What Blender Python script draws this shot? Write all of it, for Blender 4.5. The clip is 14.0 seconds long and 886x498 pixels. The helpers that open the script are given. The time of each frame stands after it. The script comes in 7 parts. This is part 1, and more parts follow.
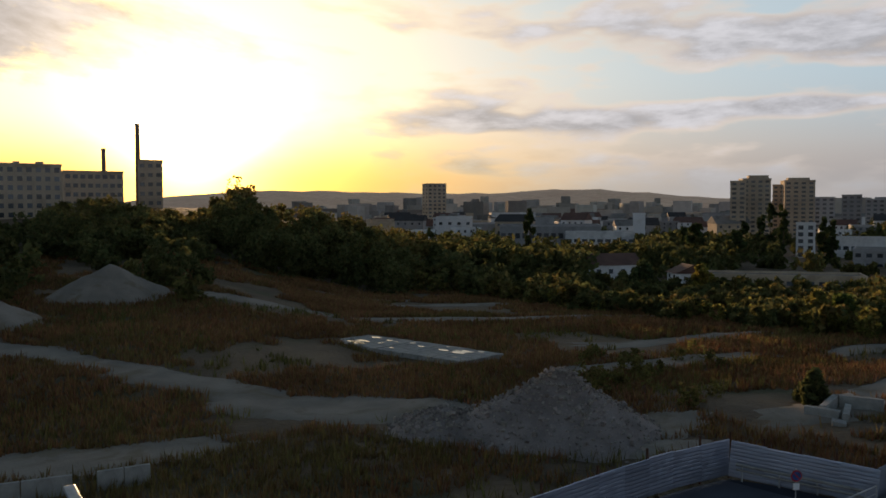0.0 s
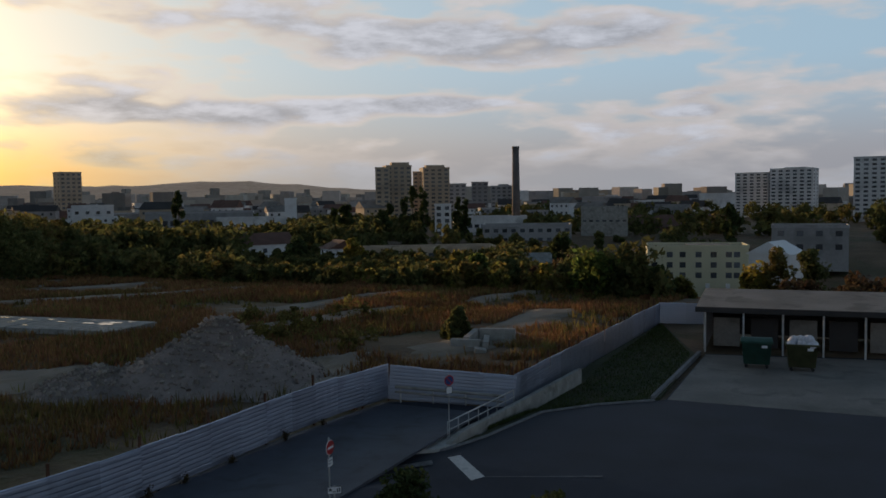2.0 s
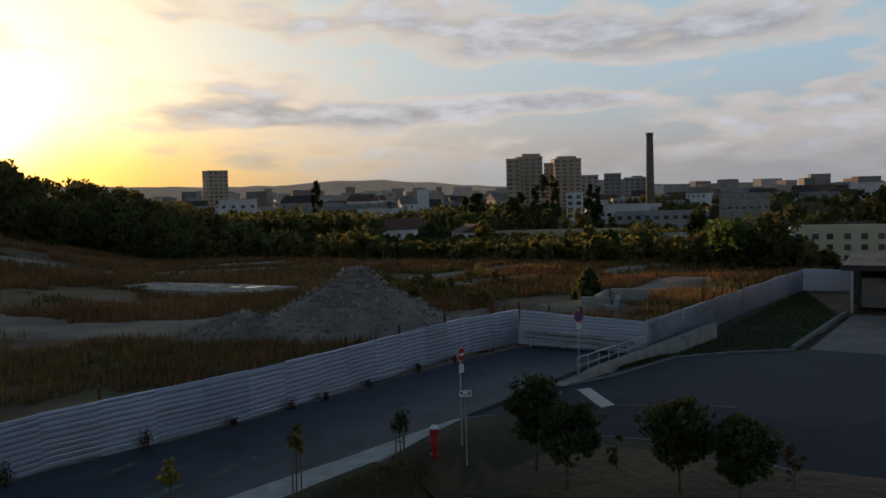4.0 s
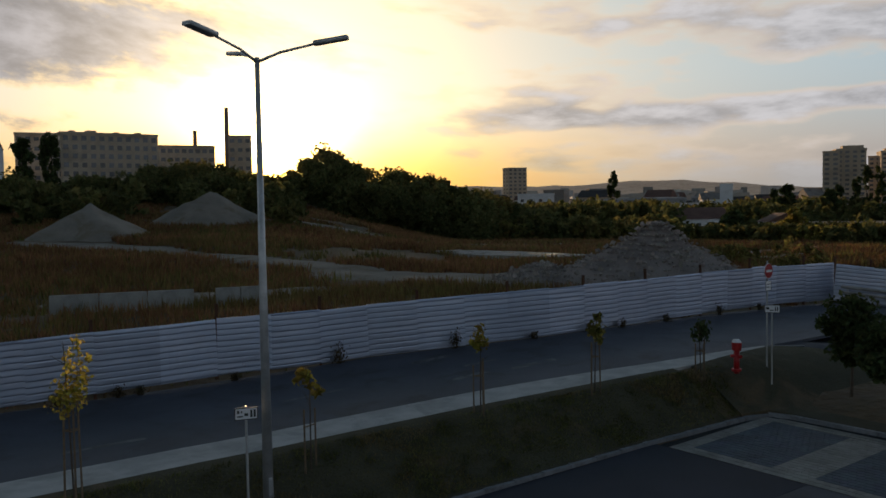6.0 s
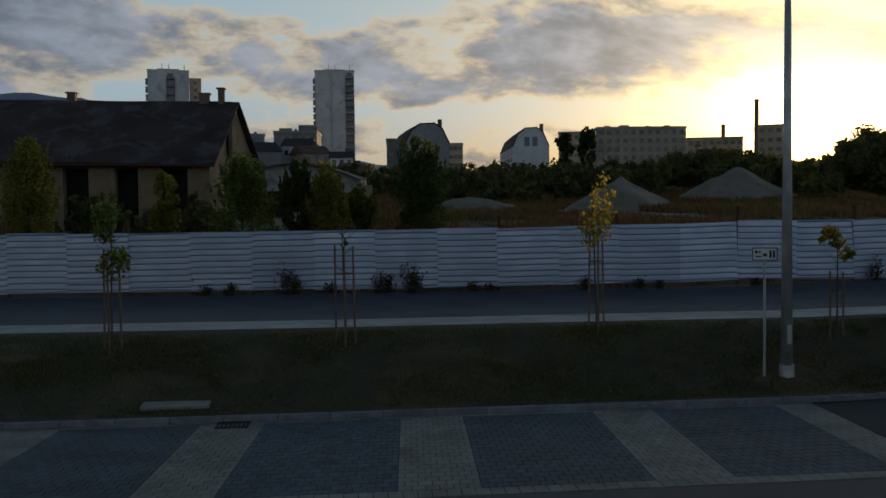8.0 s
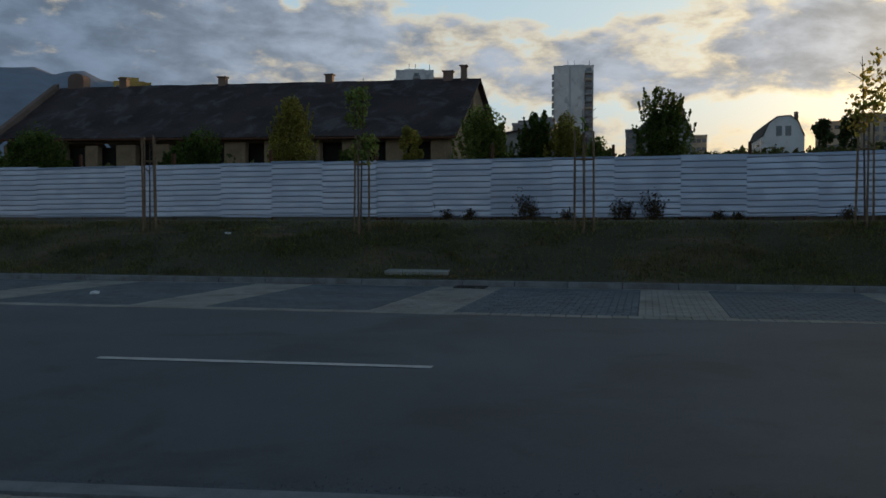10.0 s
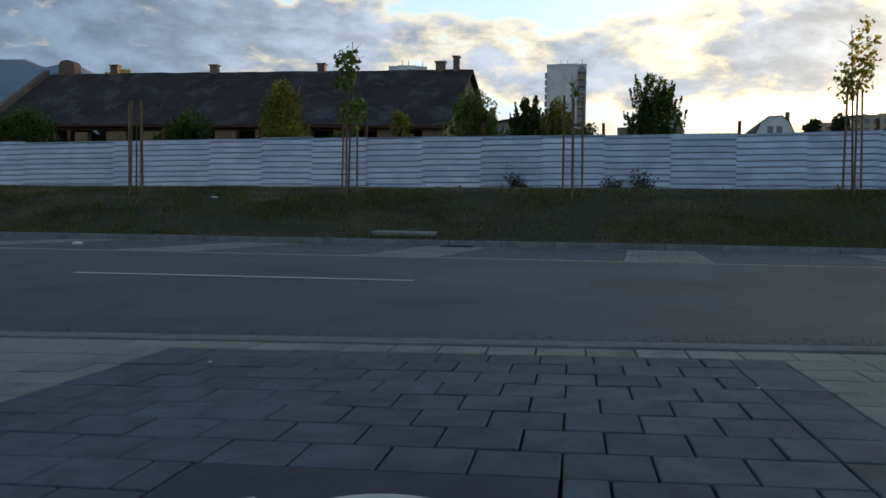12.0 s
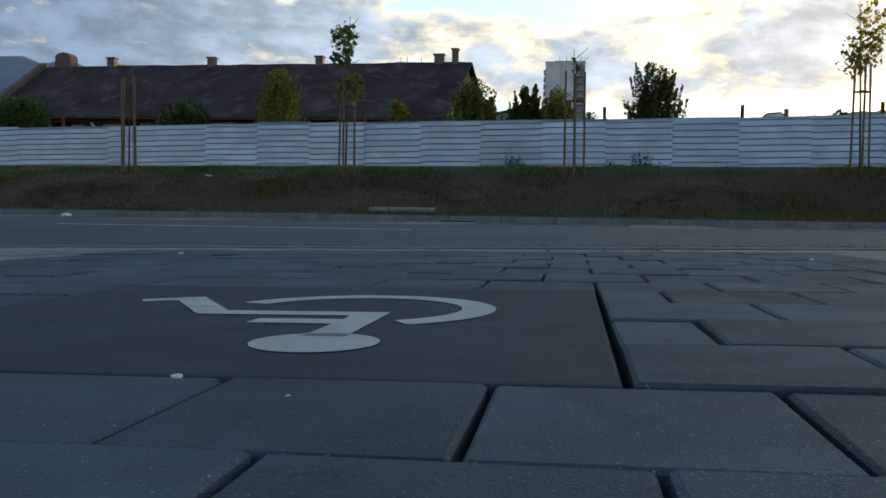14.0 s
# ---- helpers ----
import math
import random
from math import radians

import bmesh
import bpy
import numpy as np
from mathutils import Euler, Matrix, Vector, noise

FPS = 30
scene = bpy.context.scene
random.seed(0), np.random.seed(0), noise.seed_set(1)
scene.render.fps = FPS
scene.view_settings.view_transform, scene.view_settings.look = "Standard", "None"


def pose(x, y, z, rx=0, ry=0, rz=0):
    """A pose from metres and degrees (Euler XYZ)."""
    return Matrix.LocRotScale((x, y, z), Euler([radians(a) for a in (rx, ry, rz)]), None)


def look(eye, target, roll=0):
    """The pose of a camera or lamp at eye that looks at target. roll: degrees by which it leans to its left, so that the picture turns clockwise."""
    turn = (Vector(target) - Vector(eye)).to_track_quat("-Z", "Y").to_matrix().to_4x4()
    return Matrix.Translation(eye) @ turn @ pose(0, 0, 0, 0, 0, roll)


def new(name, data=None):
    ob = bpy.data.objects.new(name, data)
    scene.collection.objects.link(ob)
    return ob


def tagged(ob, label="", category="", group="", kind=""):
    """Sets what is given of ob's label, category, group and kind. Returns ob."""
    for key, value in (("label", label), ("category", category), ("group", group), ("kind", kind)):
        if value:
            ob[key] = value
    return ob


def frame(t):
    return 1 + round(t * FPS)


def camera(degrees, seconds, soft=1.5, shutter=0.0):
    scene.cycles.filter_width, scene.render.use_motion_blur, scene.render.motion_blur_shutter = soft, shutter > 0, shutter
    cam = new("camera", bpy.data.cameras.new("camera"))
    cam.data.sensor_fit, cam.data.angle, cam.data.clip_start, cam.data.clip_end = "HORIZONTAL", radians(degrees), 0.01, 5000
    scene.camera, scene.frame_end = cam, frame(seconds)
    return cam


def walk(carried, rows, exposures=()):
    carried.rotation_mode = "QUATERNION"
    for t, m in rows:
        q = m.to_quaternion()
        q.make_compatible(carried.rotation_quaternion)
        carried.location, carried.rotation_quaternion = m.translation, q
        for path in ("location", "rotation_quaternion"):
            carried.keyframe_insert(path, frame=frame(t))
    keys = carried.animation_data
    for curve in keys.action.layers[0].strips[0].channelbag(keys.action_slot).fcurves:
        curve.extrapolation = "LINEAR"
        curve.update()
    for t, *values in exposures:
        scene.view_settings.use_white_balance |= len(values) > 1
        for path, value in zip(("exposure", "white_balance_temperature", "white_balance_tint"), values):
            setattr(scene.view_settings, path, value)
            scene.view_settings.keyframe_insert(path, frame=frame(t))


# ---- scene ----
cam = camera(55.1, 14.0, soft=1.6)

PATH = [
    (0, (2.708, 6.623, 17.087), (4.044, 8.108, 16.988), -0.2), 
    (0.5, (2.62, 6.592, 16.309), (4.261, 7.731, 16.2), -0.1), 
    (1, (2.383, 6.634, 15.51), (4.126, 7.608, 15.394), -0.4), 
    (1.5, (2.331, 6.778, 14.651), (4.116, 7.673, 14.532), -0.6), 
    (2, (2.359, 6.982, 13.762), (4.171, 7.82, 13.641), -0.8), 
    (2.5, (2.244, 7.016, 13.051), (4.001, 7.963, 12.93), -1.0), 
    (5, (0.986, 6.137, 9.061), (2.501, 7.437, 8.949), -1.4), 
    (5.5, (0.694, 6.078, 8.283), (2.031, 7.561, 8.177), -1.2), 
    (6, (0.562, 6.057, 7.414), (1.754, 7.66, 7.313), -0.9), 
    (6.5, (0.547, 5.97, 6.573), (1.575, 7.683, 6.474), -0.7), 
    (7, (0.518, 5.796, 5.693), (1.272, 7.646, 5.599), -0.8), 
    (7.5, (0.562, 5.805, 4.791), (0.982, 7.759, 4.704), -1.0), 
    (8, (0.542, 5.807, 3.843), (0.621, 7.804, 3.765), -0.7), 
    (8.5, (0.511, 5.985, 2.711), (0.294, 7.972, 2.637), -0.5), 
    (9, (0.48, 5.985, 2.042), (0.022, 7.931, 1.971), -0.2), 
    (11.5, (0.399, 5.884, 0.726), (-0.058, 7.829, 0.651), 0.5), 
    (12, (0.506, 6.007, 0.559), (0.06, 7.955, 0.483), 0.8), 
    (12.5, (0.55, 6.053, 0.421), (0.103, 8.001, 0.343), 0.7), 
    (13, (0.498, 6.153, 0.312), (0.054, 8.101, 0.234), 0.8), 
    (13.5, (0.43, 6.261, 0.203), (-0.013, 8.209, 0.124), 0.8), 
    (14, (0.419, 6.362, 0.13), (-0.023, 8.311, 0.049), 0.9), 
]
# seconds, stops, kelvin, tint
EXPOSE = [
    (0, 0.0, 6850, 17), (1, -0.1, 6600, 16), (2.5, -0.12, 6550, 16), (5, -0.15, 6850, 15), (7, -0.22, 6950, 17), (7.5, -0.32, 6800, 15),
    (8, -0.42, 6650, 12), (8.5, -0.44, 6550, 10), (9, -0.32, 6500, 10), (11.5, 0.54, 6450, 9), (14, 0.82, 6400, 8),
]
walk(cam, [(t, look(e, g, r)) for t, e, g, r in PATH], EXPOSE)

# ---------------------------------------------------------------- world and sun
CLOUD_SEED = 3.0
SUN_AZ, SUN_EL = 25.5, 4.0      # degrees clockwise from +y, degrees above the horizon
sun_dir = Vector((math.sin(radians(SUN_AZ)) * math.cos(radians(SUN_EL)), math.cos(radians(SUN_AZ)) * math.cos(radians(SUN_EL)), math.sin(radians(SUN_EL))))


class Graph:
    """Short hand for node trees."""

    def __init__(self, tree):
        self.t = tree

    def node(self, kind, operation=None):
        n = self.t.nodes.new(kind)
        if operation:
            n.operation = operation
        return n

    def put(self, socket, value):
        if hasattr(value, "is_linked") or hasattr(value, "links"):
            self.t.links.new(value, socket)
        elif hasattr(value, "outputs"):
            self.t.links.new(value.outputs[0], socket)
        else:
            socket.default_value = value

    def m(self, op, a, b=0.0, c=0.0, clamp=False):
        n = self.node("ShaderNodeMath", op)
        n.use_clamp = clamp
        for i, v in enumerate((a, b, c)):
            self.put(n.inputs[i], v)
        return n.outputs[0]

    def span(self, v, a, b, lo=0.0, hi=1.0, smooth=True):
        n = self.node("ShaderNodeMapRange")
        n.interpolation_type, n.clamp = "SMOOTHSTEP" if smooth else "LINEAR", True
        for i, x in enumerate((v, a, b, lo, hi)):
            self.put(n.inputs[i], x)
        return n.outputs[0]

    def mix(self, f, a, b, how="MIX"):
        n = self.node("ShaderNodeMix")
        n.data_type, n.blend_type, n.clamp_factor = "RGBA", how, True
        self.put(n.inputs[0], f)
        self.put(n.inputs[6], a)
        self.put(n.inputs[7], b)
        return n.outputs[2]

    def noise(self, vec, scale, detail=4.0, rough=0.55, distort=0.0):
        n = self.node("ShaderNodeTexNoise")
        if vec is not None:
            self.put(n.inputs["Vector"], vec)
        n.inputs["Scale"].default_value, n.inputs["Detail"].default_value = scale, detail
        n.inputs["Roughness"].default_value, n.inputs["Distortion"].default_value = rough, distort
        return n.outputs[0]


def rgb(r, g, b):
    return (r, g, b, 1.0)


world = bpy.data.worlds.new("evening_sky")
scene.world = world
world.use_nodes = True
world.node_tree.nodes.clear()
w = Graph(world.node_tree)
way = w.node("ShaderNodeTexCoord").outputs["Generated"]
sep = w.node("ShaderNodeSeparateXYZ")
w.put(sep.inputs[0], way)
up = w.m("MAXIMUM", sep.outputs[2], 0.0)
dot = w.node("ShaderNodeVectorMath", operation="DOT_PRODUCT")
w.put(dot.inputs[0], way)
dot.inputs[1].default_value = sun_dir
ang = w.m("ARCCOSINE", w.m("MINIMUM", dot.outputs["Value"], 0.99999))
sky = w.node("ShaderNodeTexSky")
sky.sky_type = "NISHITA"
sky.sun_disc, sky.sun_elevation, sky.sun_rotation = False, radians(SUN_EL), radians(SUN_AZ)
sky.air_density, sky.dust_density = 1.0, 1.5
clear = w.mix(1.0, sky.outputs[0], rgb(0.06, 0.06, 0.06), "MULTIPLY")
# pale evening air: dull by the horizon, blue higher up
air = w.mix(w.span(up, 0.0, 0.16), rgb(0.36, 0.36, 0.40), rgb(0.40, 0.62, 0.78))
clear = w.mix(0.8, clear, air)
wide = w.m("EXPONENT", w.m("MULTIPLY", ang, -3.2))
halo = w.m("EXPONENT", w.m("MULTIPLY", ang, -9.0))
core = w.m("EXPONENT", w.m("MULTIPLY", ang, -26.0))


def tinted(f, c):
    return w.mix(f, rgb(0, 0, 0), rgb(*c))


clear = w.mix(1.0, clear, tinted(wide, (0.98, 0.66, 0.20)), "ADD")
# broad banks of cloud and the gaps between them: azimuth, elevation, half widths (degrees), weight
BANKS = [
    (52.4, 5.6, 11.0, 0.95, 0.24), (63.7, 6.2, 5.2, 0.55, 0.20), (81.0, 5.3, 4.2, 0.35, 0.07), (54.0, 11.2, 9.5, 1.3, 0.09),
    (75.0, 10.6, 9.5, 1.3, 0.10), (70.0, 7.9, 15.0, 1.0, -0.13), (13.3, 10.5, 8.5, 2.6, 0.18), (41.0, 10.0, 8.5, 2.2, -0.10),
    (-3.0, 9.6, 8.5, 1.7, 0.14), (8.0, 7.0, 11.0, 0.5, -0.09), (-32.6, 11.5, 11.5, 3.0, 0.16), (-21.6, 12.1, 4.2, 1.9, 0.09),
    (2.9, 9.9, 2.0, 1.0, -0.13), (-7.5, 13.7, 9.0, 0.7, -0.13), (-23.6, 14.0, 0.9, 0.6, -0.15), (0.4, 6.5, 11.0, 0.45, -0.06),
    (27.0, 10.5, 5.3, 1.8, 0.10), (-35.0, 6.8, 9.0, 3.2, 0.20), (-16.0, 7.5, 5.0, 1.1, -0.05), (5.0, 3.6, 9.0, 0.8, 0.10), (2.0, 7.8, 7.0, 1.6, 0.07), (-9.0, 5.2, 7.0, 1.0, 0.06),
]
deg = 180.0 / math.pi
azim = w.m("MULTIPLY", w.m("ARCTAN2", sep.outputs[0], sep.outputs[1]), deg)
elev = w.m("MULTIPLY", w.m("ARCSINE", sep.outputs[2]), deg)
lay = w.node("ShaderNodeCombineXYZ")
w.put(lay.inputs[0], w.m("MULTIPLY", azim, 0.1))
w.put(lay.inputs[1], w.m("MULTIPLY", elev, w.span(azim, 5.0, 45.0, 0.22, 0.34)))
lay.inputs[2].default_value = CLOUD_SEED
big = w.noise(lay.outputs[0], 0.8, 4.0, 0.48, 0.2)
puff_w = w.noise(lay.outputs[0], 3.4, 8.0, 0.60, 0.15)
puff_e = w.noise(lay.outputs[0], 2.6, 4.0, 0.46, 0.1)
over = w.span(azim, 12.0, 40.0)
puff = w.m("ADD", w.m("MULTIPLY", puff_w, w.m("SUBTRACT", 1.0, over)), w.m("MULTIPLY", puff_e, over))
thick = w.m("ADD", w.m("MULTIPLY", big, 0.5), w.m("MULTIPLY_ADD", puff, w.span(azim, 0.0, 40.0, 0.40, 0.32), w.span(azim, 0.0, 40.0, 0.05, 0.09)))
for a_, e_, ra, re_, wt in BANKS:
    da = w.m("POWER", w.m("ABSOLUTE", w.m("MULTIPLY_ADD", azim, 1 / ra, -a_ / ra)), 2.0)
    de = w.m("POWER", w.m("ABSOLUTE", w.m("MULTIPLY_ADD", elev, 1 / re_, -e_ / re_)), 2.0)
    thick = w.m("MULTIPLY_ADD", w.m("EXPONENT", w.m("MULTIPLY", w.m("ADD", da, de), -1.0)), wt, thick)
cover = w.span(thick, 0.46, 0.56)
dense = w.span(thick, 0.485, 0.625)
west = w.span(azim, -38.0, -18.0)
lit = w.mix(1.0, w.mix(w.span(azim, 10.0, 60.0), rgb(0.66, 0.57, 0.41), rgb(0.60, 0.57, 0.54)), tinted(wide, (0.80, 0.56, 0.20)), "ADD")
shade = w.mix(1.0, w.mix(west, rgb(0.125, 0.17, 0.245), w.mix(w.span(azim, 0.0, 60.0), rgb(0.255, 0.305, 0.385), rgb(0.43, 0.47, 0.52))), tinted(wide, (0.36, 0.27, 0.15)), "ADD")
belly = w.span(w.noise(lay.outputs[0], 2.6, 7.0, 0.58, 0.15), 0.3, 0.7, 0.72, 1.34)
shade = w.mix(1.0, shade, w.mix(w.m("MULTIPLY", belly, 0.5), rgb(0, 0, 0), rgb(2, 2, 2)), "MULTIPLY")
cloud = w.mix(dense, lit, shade)
full = w.mix(w.m("MULTIPLY", cover, 0.94), clear, cloud)
# dull band of haze low over the land
bank = w.m("MULTIPLY", w.span(up, 0.075, 0.012), w.span(w.noise(lay.outputs[0], 0.3, 3.0), 0.3, 0.62, 0.4, 0.95))
full = w.mix(bank, full, w.mix(1.0, w.mix(w.span(azim, 20.0, 60.0), rgb(0.27, 0.26, 0.245), rgb(0.30, 0.34, 0.385)), tinted(wide, (0.72, 0.51, 0.17)), "ADD"))
veil = w.m("MULTIPLY_ADD", w.m("MULTIPLY", cover, dense), -0.72, 1.0)          # cloud holds back the glow
full = w.mix(1.0, full, tinted(w.m("MULTIPLY", halo, veil), (2.3, 1.55, 0.42)), "ADD")
full = w.mix(1.0, full, tinted(core, (16.0, 12.5, 6.5)), "ADD")
# the thick air close over the land lets little blue through towards the sun
low_air = w.m("MULTIPLY", w.span(elev, 6.5, 1.5), w.span(ang, 0.55, 0.12))
full = w.mix(1.0, full, w.mix(low_air, rgb(1, 1, 1), rgb(1.0, 0.80, 0.36)), "MULTIPLY")
# dusk: overhead and in the east the sky has begun to darken
east = w.m("MULTIPLY_ADD", w.span(ang, 1.1, 2.4), w.m("MULTIPLY_ADD", w.span(up, 0.15, 0.5), -0.42, 0.0), 1.0)
dusk = w.m("MULTIPLY", w.span(up, 0.2, 0.65, 1.0, 0.20), east)
full = w.mix(1.0, full, w.mix(dusk, rgb(0, 0, 0), rgb(1, 1, 1)), "MULTIPLY")
full = w.mix(1.0, full, w.mix(w.span(up, 0.2, 0.5), rgb(1, 1, 1), rgb(0.70, 1.0, 1.30)), "MULTIPLY")
back = w.node("ShaderNodeBackground")
w.put(back.inputs[0], full)
back.inputs[1].default_value = 1.0
w.put(w.node("ShaderNodeOutputWorld").inputs[0], back)

sun = new("sun", bpy.data.lights.new("sun", "SUN"))
sun.data.energy, sun.data.angle, sun.data.color = 3.2, radians(0.6), (1.0, 0.66, 0.34)
sun.matrix_world = look(sun_dir * 100, (0, 0, 0))

# ---------------------------------------------------------------- materials


def material(name, colour, rough=0.8, metal=0.0, dark=0.75, light=1.2, scale=3.0, fine=40.0, bump=0.25, bump_scale=60.0, stain=None, stain_scale=0.6, vary=0.0, island=0.0, spec=0.4, depth=0.02, leaf=0.0, speck=0.0):
    """A painted, mineral or plant surface: base colour with wear at two scales, grain relief and, where asked, stains and piece-to-piece variation."""
    mt = bpy.data.materials.new(name)
    mt.use_nodes = True
    g = Graph(mt.node_tree)
    bs = mt.node_tree.nodes["Principled BSDF"]
    co = g.node("ShaderNodeTexCoord").outputs["Object"]
    if vary:
        sh = g.node("ShaderNodeVectorMath", operation="ADD")
        g.put(sh.inputs[0], co)
        off = g.node("ShaderNodeCombineXYZ")
        rnd = g.node("ShaderNodeObjectInfo").outputs["Random"]
        g.put(off.inputs[0], g.m("MULTIPLY", rnd, 37.0))
        g.put(off.inputs[1], g.m("MULTIPLY", rnd, 91.0))
        g.put(sh.inputs[1], off.outputs[0])
        co = sh.outputs[0]
    a = g.noise(co, scale, 5.0)
    b = g.noise(co, fine, 3.0)
    k = g.m("ADD", g.m("MULTIPLY", a, 0.65), g.m("MULTIPLY", b, 0.35))
    col = g.mix(g.span(k, 0.32, 0.68), rgb(*[c * dark for c in colour]), rgb(*[min(1.0, c * light) for c in colour]))
    if stain:
        col = g.mix(g.m("MULTIPLY", g.span(g.noise(co, stain_scale, 6.0, 0.62, 0.6), 0.5, 0.66), 0.8), col, rgb(*stain))
    if speck:                                   # pale grains of aggregate
        col = g.mix(g.m("MULTIPLY", g.span(g.noise(co, 330.0, 1.0), 0.68, 0.74), speck), col, rgb(0.42, 0.43, 0.44))
    if vary:
        tone = g.m("ADD", g.m("MULTIPLY", rnd, 2 * vary), 1.0 - vary)
        hs = g.node("ShaderNodeHueSaturation")
        g.put(hs.inputs["Value"], tone)
        g.put(hs.inputs["Color"], col)
        col = hs.outputs[0]
    if island:
        ri = g.node("ShaderNodeNewGeometry").outputs["Random Per Island"]
        hs = g.node("ShaderNodeHueSaturation")
        g.put(hs.inputs["Value"], g.m("ADD", g.m("MULTIPLY", ri, 2 * island), 1.0 - island))
        g.put(hs.inputs["Hue"], g.m("ADD", g.m("MULTIPLY", g.m("FRACT", g.m("MULTIPLY", ri, 7.3)), 0.06), 0.47))
        g.put(hs.inputs["Color"], col)
        col = hs.outputs[0]
    g.put(bs.inputs["Base Color"], col)
    g.put(bs.inputs["Roughness"], g.span(b, 0.3, 0.7, max(0.03, rough - 0.1), min(1.0, rough + 0.1)))
    bs.inputs["Metallic"].default_value = metal
    bs.inputs["Specular IOR Level"].default_value = spec
    if bump:
        bp = g.node("ShaderNodeBump")
        bp.inputs["Strength"].default_value, bp.inputs["Distance"].default_value = bump, depth
        g.put(bp.inputs["Height"], g.noise(co, bump_scale, 4.0))
        g.put(bs.inputs["Normal"], bp.outputs[0])
    if leaf:                                    # light passes through thin leaves
        tr = g.node("ShaderNodeBsdfTranslucent")
        g.put(tr.inputs[0], col)
        mx = g.node("ShaderNodeMixShader")
        mx.inputs[0].default_value = leaf
        g.put(mx.inputs[1], bs.outputs[0])
        g.put(mx.inputs[2], tr.outputs[0])
        out = mt.node_tree.nodes["Material Output"]
        g.put(out.inputs[0], mx.outputs[0])
    return mt


asphalt = material("asphalt", (0.058, 0.063, 0.083), 0.68, scale=0.5, fine=90, bump=0.5, bump_scale=160, stain=(0.035, 0.035, 0.04), depth=0.006)
asphalt_new = material("smooth_asphalt", (0.024, 0.027, 0.042), 0.8, scale=0.3, fine=70, bump=0.4, bump_scale=140, depth=0.006)
paver_dark = material("dark_concrete_paver", (0.082, 0.106, 0.138), 0.7, scale=6, fine=150, dark=0.68, light=1.28, bump=0.9, bump_scale=420, vary=0.2, stain=(0.058, 0.070, 0.088), stain_scale=4, depth=0.003, speck=0.6, spec=0.28)
paver_light = material("light_concrete_paver", (0.26, 0.245, 0.225), 0.8, scale=5, fine=140, bump=0.4, bump_scale=240, vary=0.1, stain=(0.15, 0.14, 0.13), stain_scale=3, depth=0.003)
panel_grey = material("slate_grey_concrete_panel", (0.068, 0.072, 0.088), 0.8, scale=5, fine=190, bump=0.6, bump_scale=420, depth=0.003, speck=0.3, stain=(0.055, 0.058, 0.072), stain_scale=6, spec=0.25)
joint_dark = material("joint_sand", (0.018, 0.018, 0.02), 0.95, scale=8, fine=90)
road_paint = material("white_road_paint", (0.66, 0.62, 0.60), 0.75, scale=8, fine=120, dark=0.8, light=1.1, stain=(0.46, 0.44, 0.43), stain_scale=4, bump=0.3, bump_scale=200, depth=0.003)
worn_paint = material("worn_road_paint", (0.16, 0.16, 0.165), 0.8, scale=3, fine=60, dark=0.4, stain=(0.06, 0.06, 0.065), stain_scale=2.5)
concrete = material("grey_concrete", (0.30, 0.295, 0.28), 0.85, scale=1.2, fine=30, stain=(0.17, 0.165, 0.155), stain_scale=0.8)
path_concrete = material("pale_path_concrete", (0.43, 0.42, 0.41), 0.85, scale=1.2, fine=30, stain=(0.30, 0.295, 0.285), stain_scale=0.8)
kerb_stone = material("kerb_concrete", (0.19, 0.195, 0.21), 0.85, scale=4, fine=60, vary=0.1, stain=(0.12, 0.12, 0.12), stain_scale=2)
verge_soil = material("dark_verge_grass", (0.042, 0.05, 0.022), 0.95, scale=0.9, fine=14, stain=(0.07, 0.055, 0.03), stain_scale=0.35, bump=0.8, bump_scale=12, depth=0.06)
soil_grass = material("mown_grass_soil", (0.066, 0.058, 0.032), 0.95, scale=0.9, fine=14, stain=(0.14, 0.095, 0.055), stain_scale=0.35, bump=0.8, bump_scale=12, depth=0.06)
grass_blade = material("grass_blade", (0.150, 0.148, 0.048), 0.8, scale=0.5, fine=3, dark=0.55, light=1.3, island=0.5, bump=0, spec=0.1, leaf=0.4, stain=(0.25, 0.17, 0.08), stain_scale=0.45)
waste = material("waste_ground_earth", (0.15, 0.10, 0.06), 0.95, scale=0.16, fine=2.5, dark=0.6, light=1.3, stain=(0.07, 0.07, 0.028), stain_scale=0.07, bump=0.9, bump_scale=2.0, depth=0.3)
dry_grass = material("dry_grass", (0.275, 0.15, 0.068), 0.9, scale=0.08, fine=1.2, island=0.35, bump=0, spec=0.1, leaf=0.3, dark=0.6, stain=(0.15, 0.125, 0.045), stain_scale=0.06)
sand = material("pale_sandy_gravel", (0.24, 0.205, 0.17), 0.95, scale=0.3, fine=8, bump=0.7, bump_scale=9, stain=(0.17, 0.13, 0.085), stain_scale=0.25, depth=0.08)
rubble_mat = material("crushed_rubble", (0.31, 0.265, 0.235), 0.95, scale=0.6, fine=9, island=0.3, bump=0.8, bump_scale=8, depth=0.1)
zinc = material("galvanised_sheet", (0.33, 0.375, 0.475), 0.42, 0.88, scale=0.35, fine=2.0, dark=0.92, light=1.06, vary=0.11, bump=0)
rust = material("rusty_steel", (0.11, 0.05, 0.03), 0.85, 0.3, scale=8, fine=60)
steel_pole = material("galvanised_pole", (0.45, 0.46, 0.47), 0.45, 0.6, scale=3, fine=40)
stake_wood = material("stake_wood", (0.17, 0.115, 0.07), 0.85, scale=6, fine=60, vary=0.15)
bark = material("bark", (0.10, 0.075, 0.055), 0.95, scale=5, fine=40, bump=0.7, bump_scale=30)
